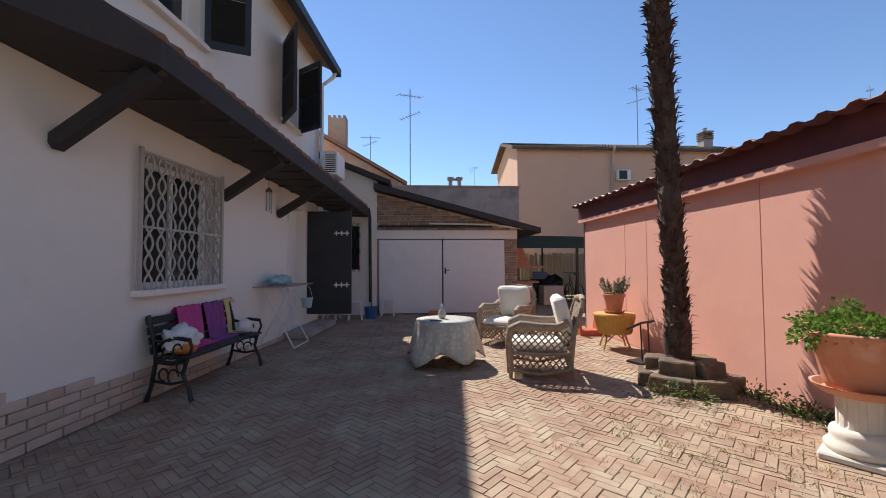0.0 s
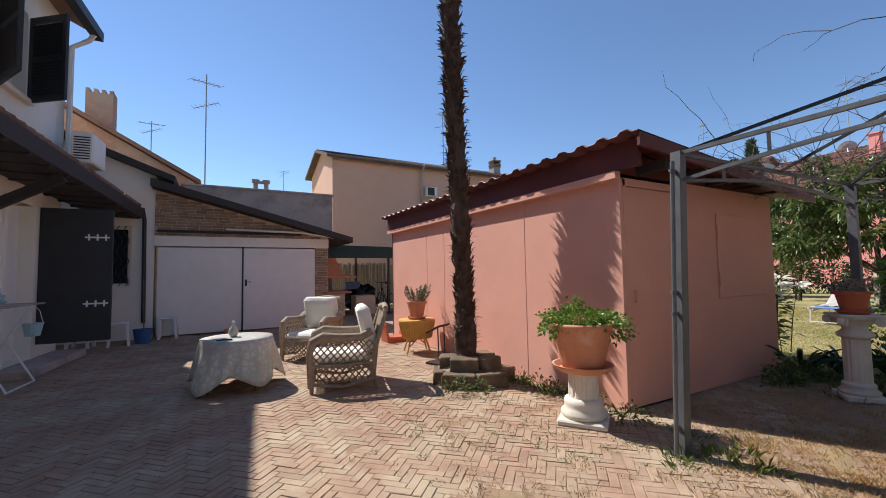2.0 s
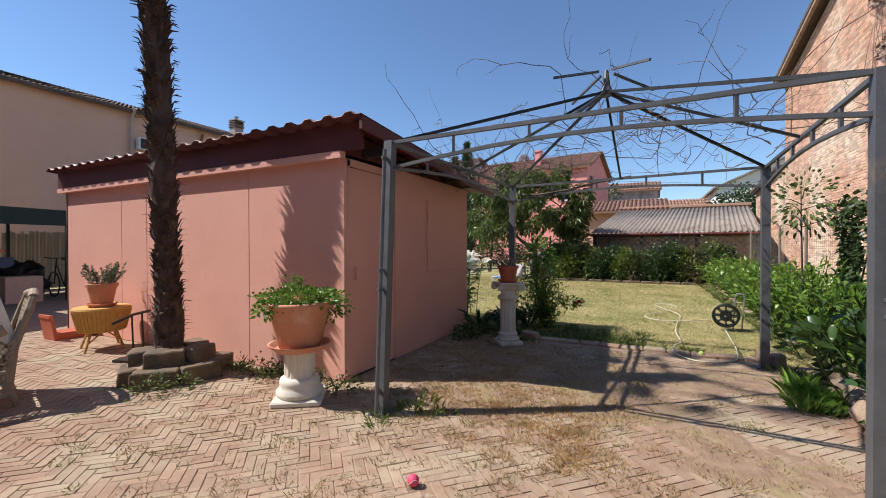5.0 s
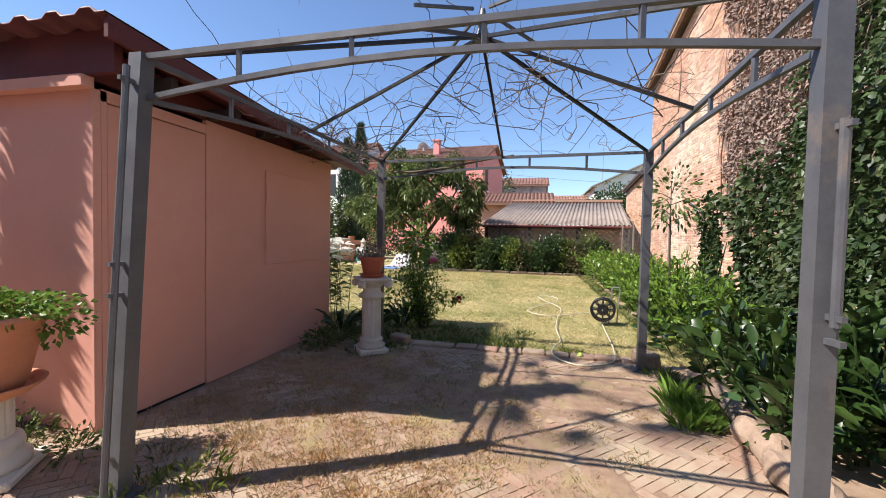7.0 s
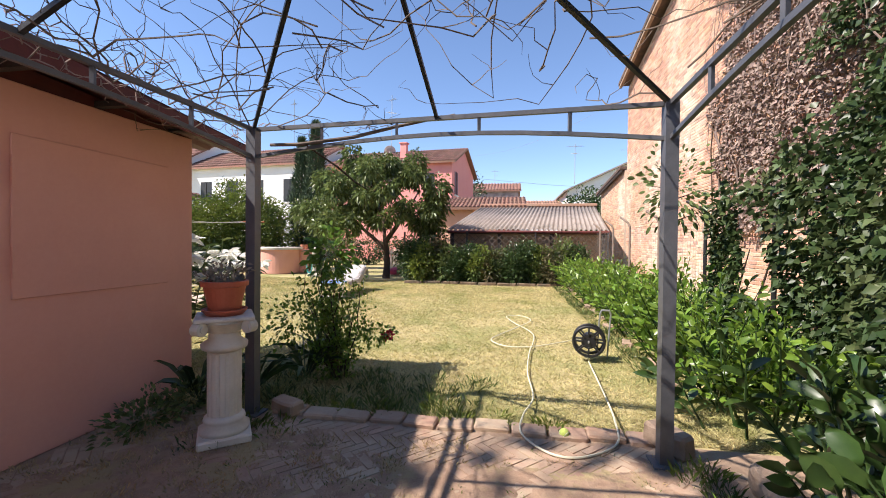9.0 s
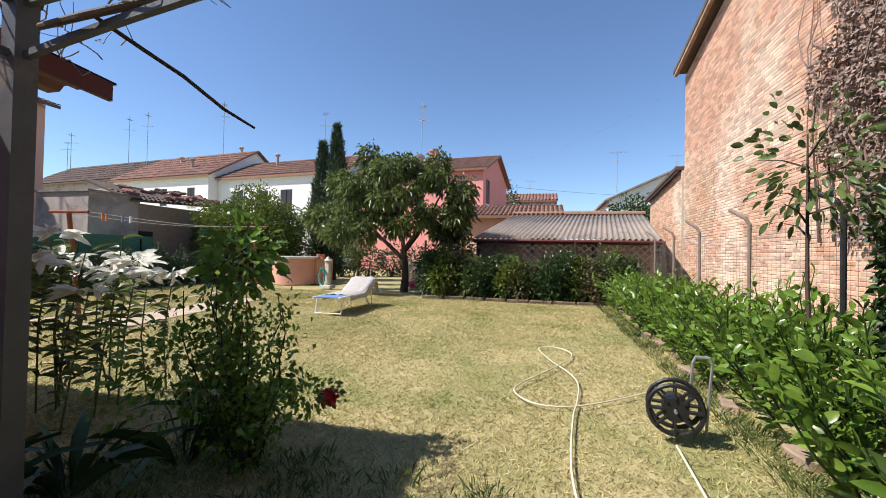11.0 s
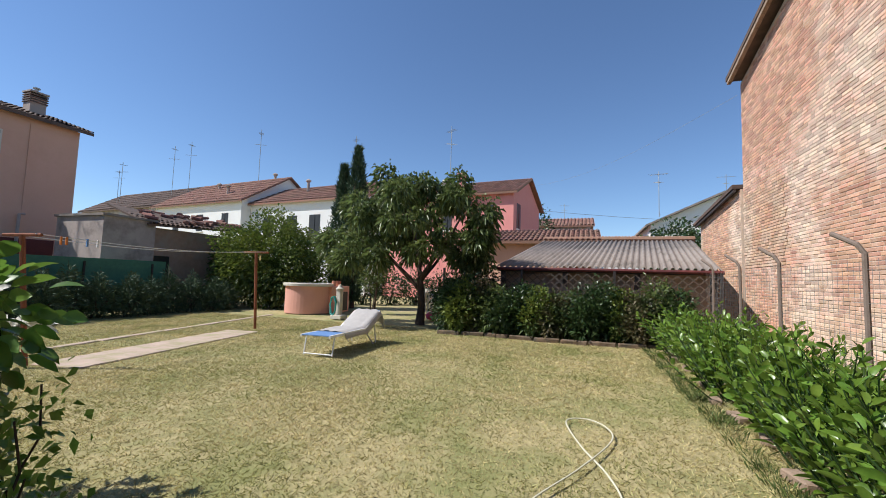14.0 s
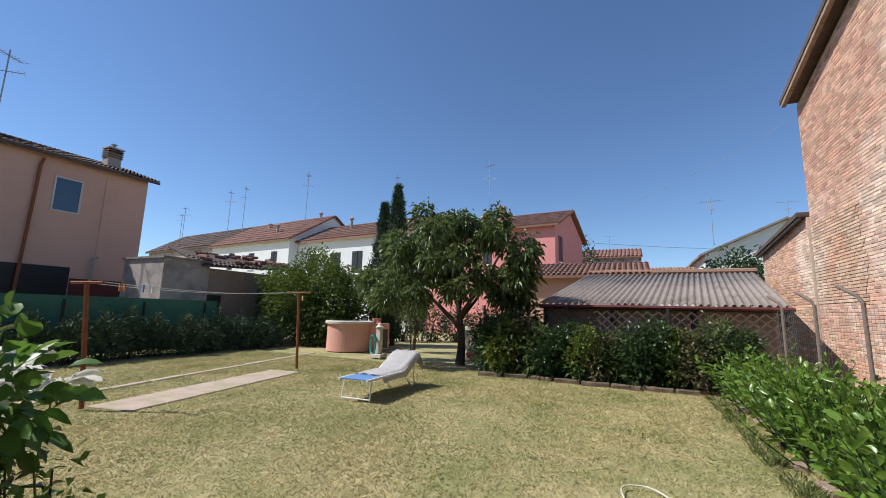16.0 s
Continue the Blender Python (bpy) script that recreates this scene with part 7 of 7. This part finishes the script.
for k in range(64):
    if k < 26:
        e, s = Vector((5.85, 0.9 + 1.5 * R.uniform(-1, 1), 2.2)), R.uniform(0.0, 0.75)
        p = e.lerp(Vector((*AP, 2.82)), s)
    elif k < 46:
        p = Vector((R.uniform(4.6, 6.1), 2.42 + R.normal() * 0.08, 2.2))
    else:
        p = Vector((R.uniform(4.2, 5.8), -0.48, 2.2)).lerp(Vector((*AP, 2.82)), R.uniform(0, 0.8))
    L = R.uniform(0.09, 0.17)
    main = twig(p, (R.normal(), R.normal(), 0.12), int(R.integers(7, 15)), L, 0.006, 0.34, -0.02)
    st = part("vine_stem", tube(B(), [tuple(q) for q in main], list(np.linspace(0.0052, 0.0016, len(main))), 4, False), M["twig"], vine)
    for j in range(int(R.integers(2, 5))):
        q = main[int(R.integers(1, len(main)))]
        sub = twig(q, (R.normal(), R.normal(), 0.5), 4, R.uniform(0.04, 0.09), 0.003, 0.5, 0.1)
        part("twig", tube(B(), [tuple(w) for w in sub], list(np.linspace(0.003, 0.0012, 5)), 3, False), M["twig"], st)
# thick stem hanging from the far rail, and its dead branch
st = part("vine_stem", tube(B(), [(5.93, 2.2, 2.06), (5.90, 1.95, 2.05), (5.94, 1.55, 2.10), (5.94, 1.2, 2.17), (5.9, 0.8, 2.22)], [0.012, 0.014, 0.014, 0.012, 0.008], 8), M["twig"], vine, "thick pale vine stem")
part("dead_branch", tube(B(), [(5.90, 1.92, 2.06), (6.02, 1.84, 1.99), (6.12, 1.75, 1.92), (6.22, 1.65, 1.82), (6.29, 1.56, 1.76)], [0.008, 0.008, 0.008, 0.007, 0.005], 6), M["bark"], st, "dark dead branch")
for k in range(16):
    p = Vector((5.91, 1.9, 2.06)).lerp(Vector((5.94, 1.25, 2.16)), R.uniform(0, 1))
    sub = twig((p.x, p.y, p.z + 0.02), (R.normal(), R.normal(), R.normal() * 0.6), 6, R.uniform(0.03, 0.06), 0.003, 0.45, -0.03)
    part("twig", tube(B(), [tuple(w) for w in sub], list(np.linspace(0.0032, 0.0012, 7)), 3, False), M["twig"], st)
# ragged dead tendrils on the shed's eave
tend = thing("dead_tendrils", pose(0, 0, 0), "dead pale tendrils hanging on the shed eave", "vine")
for k in range(70):
    p = (R.uniform(4.3, 6.7), 2.87 + R.normal() * 0.05, R.uniform(2.25, 2.45))
    m2 = twig(p, (R.normal(), -0.5 + R.normal() * 0.5, 0.1), 6, R.uniform(0.03, 0.09), 0.003, 0.6, -0.02)
    part("tendril", tube(B(), [tuple(q) for q in m2], list(np.linspace(0.0045, 0.0015, 7)), 3, False), M["ivydry"], tend)


# ---- aerials, dish, cable ----
def aerial(x, y, z0, z1, s, label="roof television aerial on a thin mast"):
    t = thing("roof_aerial", pose(x, y, z0), label, "aerial", "roof aerials")
    h = z1 - z0
    part("mast", tube(B(), [(0, 0, -0.3), (0, 0, h)], 0.02 * s, 5), M["mesh"], t)
    for zz, ln_, an in ((h * 0.93, 1.1, 0.7), (h * 0.74, 0.8, -0.4)):
        c, sn = math.cos(an), math.sin(an)
        b = part("boom", tube(B(), [(-ln_ * s / 2 * c, -ln_ * s / 2 * sn, zz - 0.1), (ln_ * s / 2 * c, ln_ * s / 2 * sn, zz + 0.1)], 0.012 * s, 4), M["mesh"], t)
        for k in range(7):
            q = (k / 6 - 0.5) * ln_ * s
            part("element", tube(B(), [(q * c - 0.16 * s * sn, q * sn + 0.16 * s * c, zz + q * 0.18), (q * c + 0.16 * s * sn, q * sn - 0.16 * s * c, zz + q * 0.18)], 0.006 * s, 4), M["mesh"], b)


aerial(-0.36, 16.0, 4.0, 8.05, 1.0, "tall roof television aerial above the garage")
aerial(-2.3, 20, 6.0, 7.5, 0.9)
aerial(1.95, 15.12, 4.4, 4.85, 0.4)
aerial(12.4, 22.6, 7.9, 11.5, 1.3)
aerial(39.5, 54, 10.0, 14.6, 1.5)
aerial(40, 55.3, 10.0, 13.8, 1.4)
aerial(41, 47.3, 10.4, 16.6, 1.4)
aerial(41, 44.6, 10.6, 16.9, 1.4)
aerial(41, 34.2, 10.8, 17.4, 1.5)
aerial(40, 21.4, 9.0, 15.2, 1.4)
aerial(38, 10.9, 8.4, 14.4, 1.4)
aerial(42, -5.4, 7.2, 10.6, 1.5)
aerial(42, -10, 7.4, 10.1, 1.2)
aerial(60, 2.6, 8.4, 11.6, 1.3)
dish = thing("satellite_dish", pose(37.5, 10.9, 9.3, rz=110, rx=70), "pale round satellite dish on the pink house", "dish")
part("dish_plate", lathe(B(), [(0.02, 0.0), (0.3, 0.05), (0.5, 0.14), (0.51, 0.16), (0.3, 0.08), (0.01, 0.03)], 24), M["oldgrey"], dish)
part("arm", tube(B(), [(0, -0.4, 0.1), (0, 0, 0.5)], 0.02, 5), M["mesh"], dish)
part("bracket", tube(B(), [(0, 0, 0), (0, -0.4, -0.4), (0, -1.4, -0.5)], 0.03, 5), M["mesh"], dish)
cbl = thing("overhead_cable", pose(0, 0, 0), "thin overhead cable from the barn to the pink house", "cable")
part("wire", tube(B(), [(20 + 13.5 * s / 12, -3.98 + 7.5 * s / 12, 7.1 + 0.75 * s / 12 - 0.55 * math.sin(math.pi * s / 12)) for s in range(13)], 0.0045, 4), M["mesh"], cbl)
part("wire", tube(B(), [(36 + 6 * s / 8, 3.2 - 22 * s / 8, 6.6 - 0.5 * math.sin(math.pi * s / 8)) for s in range(9)], 0.015, 4), M["mesh"], cbl)
# chimney pots on the near roofs and the far trees
ck = thing("double_chimney_pot", pose(1.25, 15.12, 4.14), "small double clay chimney pot on the parapet", "chimney pot")
for x in (-0.16, 0.16):
    part("pot", lathe(B(), [(0.07, 0), (0.07, 0.2), (0.12, 0.22), (0.12, 0.32), (0.01, 0.34)], 12, c=(x, 0, 0)), M["oldgrey"], ck)
part("link", box(B(), -0.16, 0.16, -0.04, 0.04, 0.2, 0.28), M["oldgrey"], ck)
for x, y, z, h in ((44, 4.4, 0, 8.2), (34, -5.0, 0, 5.4), (31, -5.6, 0, 4.6)):
    bush("far_tree", x, y, "far rounded dark green tree", [((0, 0, h * 0.72), (1.5, 1.5, h * 0.28)), ((0.3, 0.7, h * 0.6), (1.2, 1.2, h * 0.22))], 1700, 0.3, 0.14, "leafdark", "far trees")
for x, y, z in ((39, 37.5, 9.6), (40, 31, 10.6), (37.5, 24.8, 9.0), (36.5, 33.5, 8.7)):
    fl = thing("chimney_flue", pose(x, y, z), "metal chimney flue on a tiled roof", "flue")
    part("pipe", tube(B(), [(0, 0, -0.6), (0, 0, 1.2)], 0.13, 8), M["oldgrey"], fl)
    part("cap", lathe(B(), [(0.25, 1.2), (0.25, 1.32), (0.05, 1.45)], 10), M["oldgrey"], fl)


# ---- weeds and grass ----
def tufts(name, label, spots, per, h, w, material, spread, lean=0.6):
    vs = []
    for x, y in spots:
        n = int(per * R.uniform(0.5, 1.4))
        a = R.uniform(0, math.tau, n)
        q = spread * np.sqrt(R.uniform(0, 1, n))
        b = np.stack([x + q * np.cos(a), y + q * np.sin(a), np.full(n, -0.004)], 1)
        d = np.stack([np.cos(a) * lean * R.uniform(0, 1, n), np.sin(a) * lean * R.uniform(0, 1, n), np.ones(n)], 1) + R.normal(size=(n, 3)) * 0.2
        hh = (h * R.uniform(0.4, 1.2, n))[:, None]
        s = unit(np.cross(d, R.normal(size=(n, 3)))) * w
        vs.append(np.stack([b - s, b + s, b + d * hh * 0.6 + s * 0.5, b + d * hh + np.stack([np.cos(a), np.sin(a), -0.3 * np.ones(n)], 1) * hh * 0.3], 1).reshape(-1, 3))
    v = np.concatenate(vs)
    k = (np.arange(len(v) // 4) * 4)[:, None]
    f = np.concatenate([k + [0, 1, 2], k + [0, 2, 3]])
    return tagged(raw(name, v, f, M[material]), label, "weeds", kind="stuff")


spots = [(R.uniform(0.6, 5.9), R.uniform(-0.7, 5.2)) for k in range(420)]
tufts("paving_weeds", "small green weeds growing in the paving joints", [p for p in spots if p[0] + 0.35 * p[1] > 1.7], 18, 0.020, 0.0016, "leafyellow", 0.05)
tufts("dry_paving_grass", "dry straw-coloured grass in the paving joints", [(3.3 + R.normal() * 0.75, 1.35 + R.normal() * 0.7) for k in range(330)] + [(R.uniform(3.2, 5.9), R.uniform(0.7, 3.1)) for k in range(260)] + [(R.uniform(1.2, 5.8), R.uniform(-0.6, 4.5)) for k in range(260)], 48, 0.026, 0.0019, "straw", 0.09)
M["straworange"] = mat("orange_dry_moss", (0.40, 0.23, 0.09), (0.52, 0.32, 0.14), 6, 0.95, 0.0, 30, island=0.25, through_light=0.2)
tufts("orange_straw", "orange dry moss and straw tufts on the paving", [(3.3 + R.normal() * 0.35, 1.3 + R.normal() * 0.28) for k in range(90)] + [(4.0 + R.normal() * 0.5, 2.1 + R.normal() * 0.35) for k in range(60)], 85, 0.024, 0.0019, "straworange", 0.10)
tufts("green_weeds", "green weed tufts round the posts and the shed wall", [(3.05 + R.normal() * 0.16, 2.42 + R.normal() * 0.15) for k in range(16)] + [(3.22 + R.normal() * 0.07, R.uniform(3.2, 5.0)) for k in range(26)] + [(R.uniform(4.4, 5.8), -0.68 + R.normal() * 0.07) for k in range(26)] + [(6.18 + R.normal() * 0.06, R.uniform(-0.5, 2.2)) for k in range(20)] + [(5.75 + R.normal() * 0.2, 2.3 + R.normal() * 0.2) for k in range(14)], 20, 0.075, 0.0013, "leafyellow", 0.09)
tufts("lush_grass", "lush bright green grass tufts beside the log", [(4.75 + R.normal() * 0.22, -0.66 + R.normal() * 0.06) for k in range(18)], 34, 0.15, 0.0022, "leafbright", 0.08, 0.5)
at, way = [], []
for x, y in [(2.3, 4.62), (2.5, 4.45), (3.2, 4.3), (3.15, 3.95), (3.1, 4.55), (3.2, 3.6), (3.15, 3.1)]:
    c, w = cloud(110, R, (x, y, 0.07), (0.16, 0.16, 0.10), 0.1, 0.3)
    at.append(c), way.append(w)
v, f = leaves(np.concatenate(at), np.concatenate(way) + [0, 0, 0.4], 0.045, 0.022, R)
tagged(raw("broad_weeds", v, f, M["leaf"]), "leafy weeds at the foot of the shed wall", "weeds", kind="stuff")

n = 330000
x = 6.1 + 11 * R.uniform(0, 1, n) ** 1.6
y = R.uniform(-1.35, 12.8, n)
k = ~((np.abs(y - 7.41 - 0.186 * (x - 10.25)) < 0.43) & (x > 9.95) & (x < 14.1))
x, y = x[k], y[k]
n = len(x)
patch = np.sin(x * 1.3 + np.sin(y * 0.9) * 2) * np.sin(y * 1.1 + x * 0.4)
h = (0.013 + 0.007 * patch + 0.02 * (y < -0.9)) * R.uniform(0.6, 1.5, n) * (1 + 0.04 * (x - 6))
b = np.stack([x, y, np.full(n, -0.03)], 1)
d = np.stack([R.normal(size=n) * 1.1, R.normal(size=n) * 1.1, np.ones(n)], 1)
s = unit(np.cross(d, R.normal(size=(n, 3)))) * (0.0032 * (1 + 0.14 * (x - 6)))[:, None]
tip = b + d * (h + 0.008)[:, None]
v = np.stack([b - s, b + s, tip], 1).reshape(-1, 3)
tagged(raw("lawn_grass", v, np.arange(3 * n).reshape(-1, 3), M["grass"]), "short sun-dried lawn grass", "grass", kind="stuff")
tufts("shade_grass", "longer green grass at the lawn's shaded edge", [(R.uniform(6.2, 7.1), R.uniform(0.6, 3.0)) for k in range(130)] + [(R.uniform(7, 16), -1.0 - 0.1 * R.uniform(0, 1)) for k in range(150)], 24, 0.06, 0.0022, "leaf", 0.12)

# drifts of dry earth over the paving
def drift(name, label, x0, x1, y0, y1, base, amp, s):
    nx, ny = int((x1 - x0) / s), int((y1 - y0) / s)
    vs = []
    for j in range(ny + 1):
        for i in range(nx + 1):
            x, y = x0 + i * s, y0 + j * s
            e = min(i, nx - i, j, ny - j) * s
            h = noise.noise(Vector((x * 1.1, y * 1.1, 3.0))) * 1.1 + noise.noise(Vector((x * 5, y * 5, 1.0))) * 0.5 + noise.noise(Vector((x * 17, y * 17, 0))) * 0.35
            vs.append((x, y, max(-0.03, base + amp * h - 0.03 * max(0.0, 0.45 - e))))
    fs = [(j * (nx + 1) + i, j * (nx + 1) + i + 1, (j + 1) * (nx + 1) + i + 1, (j + 1) * (nx + 1) + i) for j in range(ny) for i in range(nx)]
    return tagged(raw(name, vs, fs, M["dust"], smooth=True), label, "earth", kind="stuff")


drift("dusty_earth", "dry dusty earth lying over the paving under the gazebo", 2.7, 6.0, -0.75, 3.15, 0.0005, 0.013, 0.03)
drift("dusty_earth", "dry dust gathered in patches on the paving", -1.5, 2.75, -0.5, 7.5, -0.007, 0.011, 0.045)

# ---- brick courses ----
def courses(inside, x0, x1, z0, z1, bl, bh, jt):
    """Bricks of a running bond inside a field: their lower left corners, lengths."""
    out, r, z = [], 0, z0
    while z + bh < z1:
        x = x0 - bl * R.uniform(0.1, 0.9)
        while x < x1:
            ln_ = bl * (R.uniform(0.86, 1.08) if R.uniform() < 0.8 else 0.5)
            a, b = max(x, x0), min(x + ln_, x1)
            if b - a > 0.05 and inside((a + b) / 2, z + bh):
                out.append((a, b, z))
            x += ln_ + jt
        z += bh + jt
        r += 1
    return out


def brick_mesh(bl, bh, dep, material):
    bm = B()
    box(bm, 0, bl, -0.012, dep, 0, bh, bevel=0.005)
    me = bpy.data.meshes.new("brick")
    bm.to_mesh(me)
    bm.free()
    me.materials.append(material)
    return me


def joined(bricks, bh, y):
    """Many bricks as one mesh: proud fronts with chamfered edges."""
    a = np.array(bricks)
    n = len(a)
    o = R.uniform(-0.003, 0.006, n)
    c = 0.006
    v = np.empty((n, 8, 3))
    for i, (q, zz) in enumerate(((0, 0), (1, 0), (1, 1), (0, 1))):
        xx = a[:, q]
        zv = a[:, 2] + bh * zz
        v[:, i] = np.stack([xx, np.full(n, y), zv], 1)
        v[:, i + 4] = np.stack([xx + (c if q == 0 else -c), y + 0.007 + o, zv + (c if zz == 0 else -c)], 1)
    k = (np.arange(n) * 8)[:, None]
    f = np.concatenate([k + t for t in ([4, 5, 6, 7][::-1], [0, 1, 5, 4][::-1], [1, 2, 6, 5][::-1], [2, 3, 7, 6][::-1], [3, 0, 4, 7][::-1])])
    return v.reshape(-1, 3), f


g = courses(lambda x, z: z < 2.30 + (2.62 - x) * 0.262 - 0.03, -1.2, 2.61, 2.268, 3.3, 0.25, 0.055, 0.012)
g += courses(lambda x, z: z < 2.02, 2.29, 2.61, 0.01, 2.04, 0.25, 0.055, 0.012)
gm = {}
for a, b, z in g:
    key = round(b - a, 2)
    if key not in gm:
        gm[key] = brick_mesh(b - a, 0.055, 0.02, M["greybrick"])
    share("brick", gm[key], pose(a, R.uniform(-0.003, 0.003), z), garage)
inb = lambda x, z: z < ZE + (XE - x) * dz - 0.05
w = courses(inb, 6.5, XE - 0.01, 0.02, 10.6, 0.262, 0.062, 0.013)
near = [q for q in w if 17.4 < q[0] < 19.9 and 1.9 < q[2] < 4.0 and q[1] - q[0] > 0.1][:290]
nk = set(near)
bme = brick_mesh(0.262, 0.062, 0.0, M["wallbrick"])
bme.transform(Matrix.Scale(-1, 4, (0, 1, 0)))
bme.flip_normals()
for a, b, z in near:
    share("brick", bme, pose(a, R.uniform(-0.004, 0.004) - 0.002, z) @ Matrix.Diagonal(((b - a) / 0.262, 1, 1, 1)), barn)
v, f = joined([q for q in w if q not in nk], 0.062, -0.012)
tagged(raw("brick_courses", v, f, M["wallbrick"], barn, flat=True), kind="stuff")
w = courses(lambda x, z: z < 4.30 - (x - 20.11) * 0.113, 20.12, 24.34, 0.02, 4.3, 0.262, 0.062, 0.013)
v, f = joined(w, 0.062, 0.06)
tagged(raw("brick_courses", v, f, M["wallbrick"], annex, flat=True), kind="stuff")

# ---- herringbone paving ----
U = 0.064
ca = math.cos(math.pi / 4)
pv = []
for cx in range(-190, 255):
    for cy in range(-210, 210):
        m4 = (cx - cy) % 6
        if m4 not in (0, 5):
            continue
        lx, ly = (3, 1) if m4 == 0 else (1, 3)
        mx, my = (cx + lx / 2) * U, (cy + ly / 2) * U
        px, py = (mx - my) * ca, (mx + my) * ca
        if not (-3.32 + 0.092 * py + 0.02 < px < 5.98 and -0.95 < py < 13.0):
            continue
        if px > 3.3 and py > 3.2:
            continue
        if px > 2.4 and py > 11.5 and px < 2.7:
            continue
        pv.append((px, py, 45 if m4 == 0 else 135))
bm = B()
box(bm, -1.5 * U + 0.002, 1.5 * U - 0.002, -U / 2 + 0.0015, U / 2 - 0.0015, -0.05, 0.0, bevel=0.004)
pme = bpy.data.meshes.new("paver")
bm.to_mesh(pme)
bm.free()
pme.materials.append(M["brick"])
rest = []
cnt = 0
for px, py, rz in pv:
    if 0.5 < px < 2.5 and 1.6 < py < 5.4 and cnt < 300:
        share("paver", pme, pose(px, py, R.uniform(-0.003, 0.003), R.normal() * 0.5, R.normal() * 0.5, rz + R.normal() * 0.7), paving)
        cnt += 1
    else:
        rest.append((px, py, rz))
a = np.array(rest)
n = len(a)
th = np.radians(a[:, 2] + R.normal(size=n) * 0.8)
ux, uy = np.stack([np.cos(th), np.sin(th)], 1), np.stack([-np.sin(th), np.cos(th)], 1)
hz_ = R.uniform(-0.003, 0.002, n)
tl = R.normal(size=(n, 2)) * 0.009
v = np.empty((n, 8, 3))
for i, (p, q) in enumerate(((-1, -1), (1, -1), (1, 1), (-1, 1))):
    for low, j in ((True, i), (False, i + 4)):
        e = 0.0015 if low else 0.0045
        sx, sy = p * (1.5 * U - e), q * (U / 2 - e)
        xy = a[:, :2] + ux * sx + uy * sy
        z = hz_ + tl[:, 0] * sx + tl[:, 1] * sy - (0.03 if low else 0.0)
        v[:, j] = np.concatenate([xy, z[:, None]], 1)
k = (np.arange(n) * 8)[:, None]
f = np.concatenate([k + t for t in ([4, 5, 6, 7], [0, 1, 5, 4], [1, 2, 6, 5], [2, 3, 7, 6], [3, 0, 4, 7])])
tagged(raw("paver_field", v.reshape(-1, 3), f, M["brick"], paving, flat=True), kind="stuff")
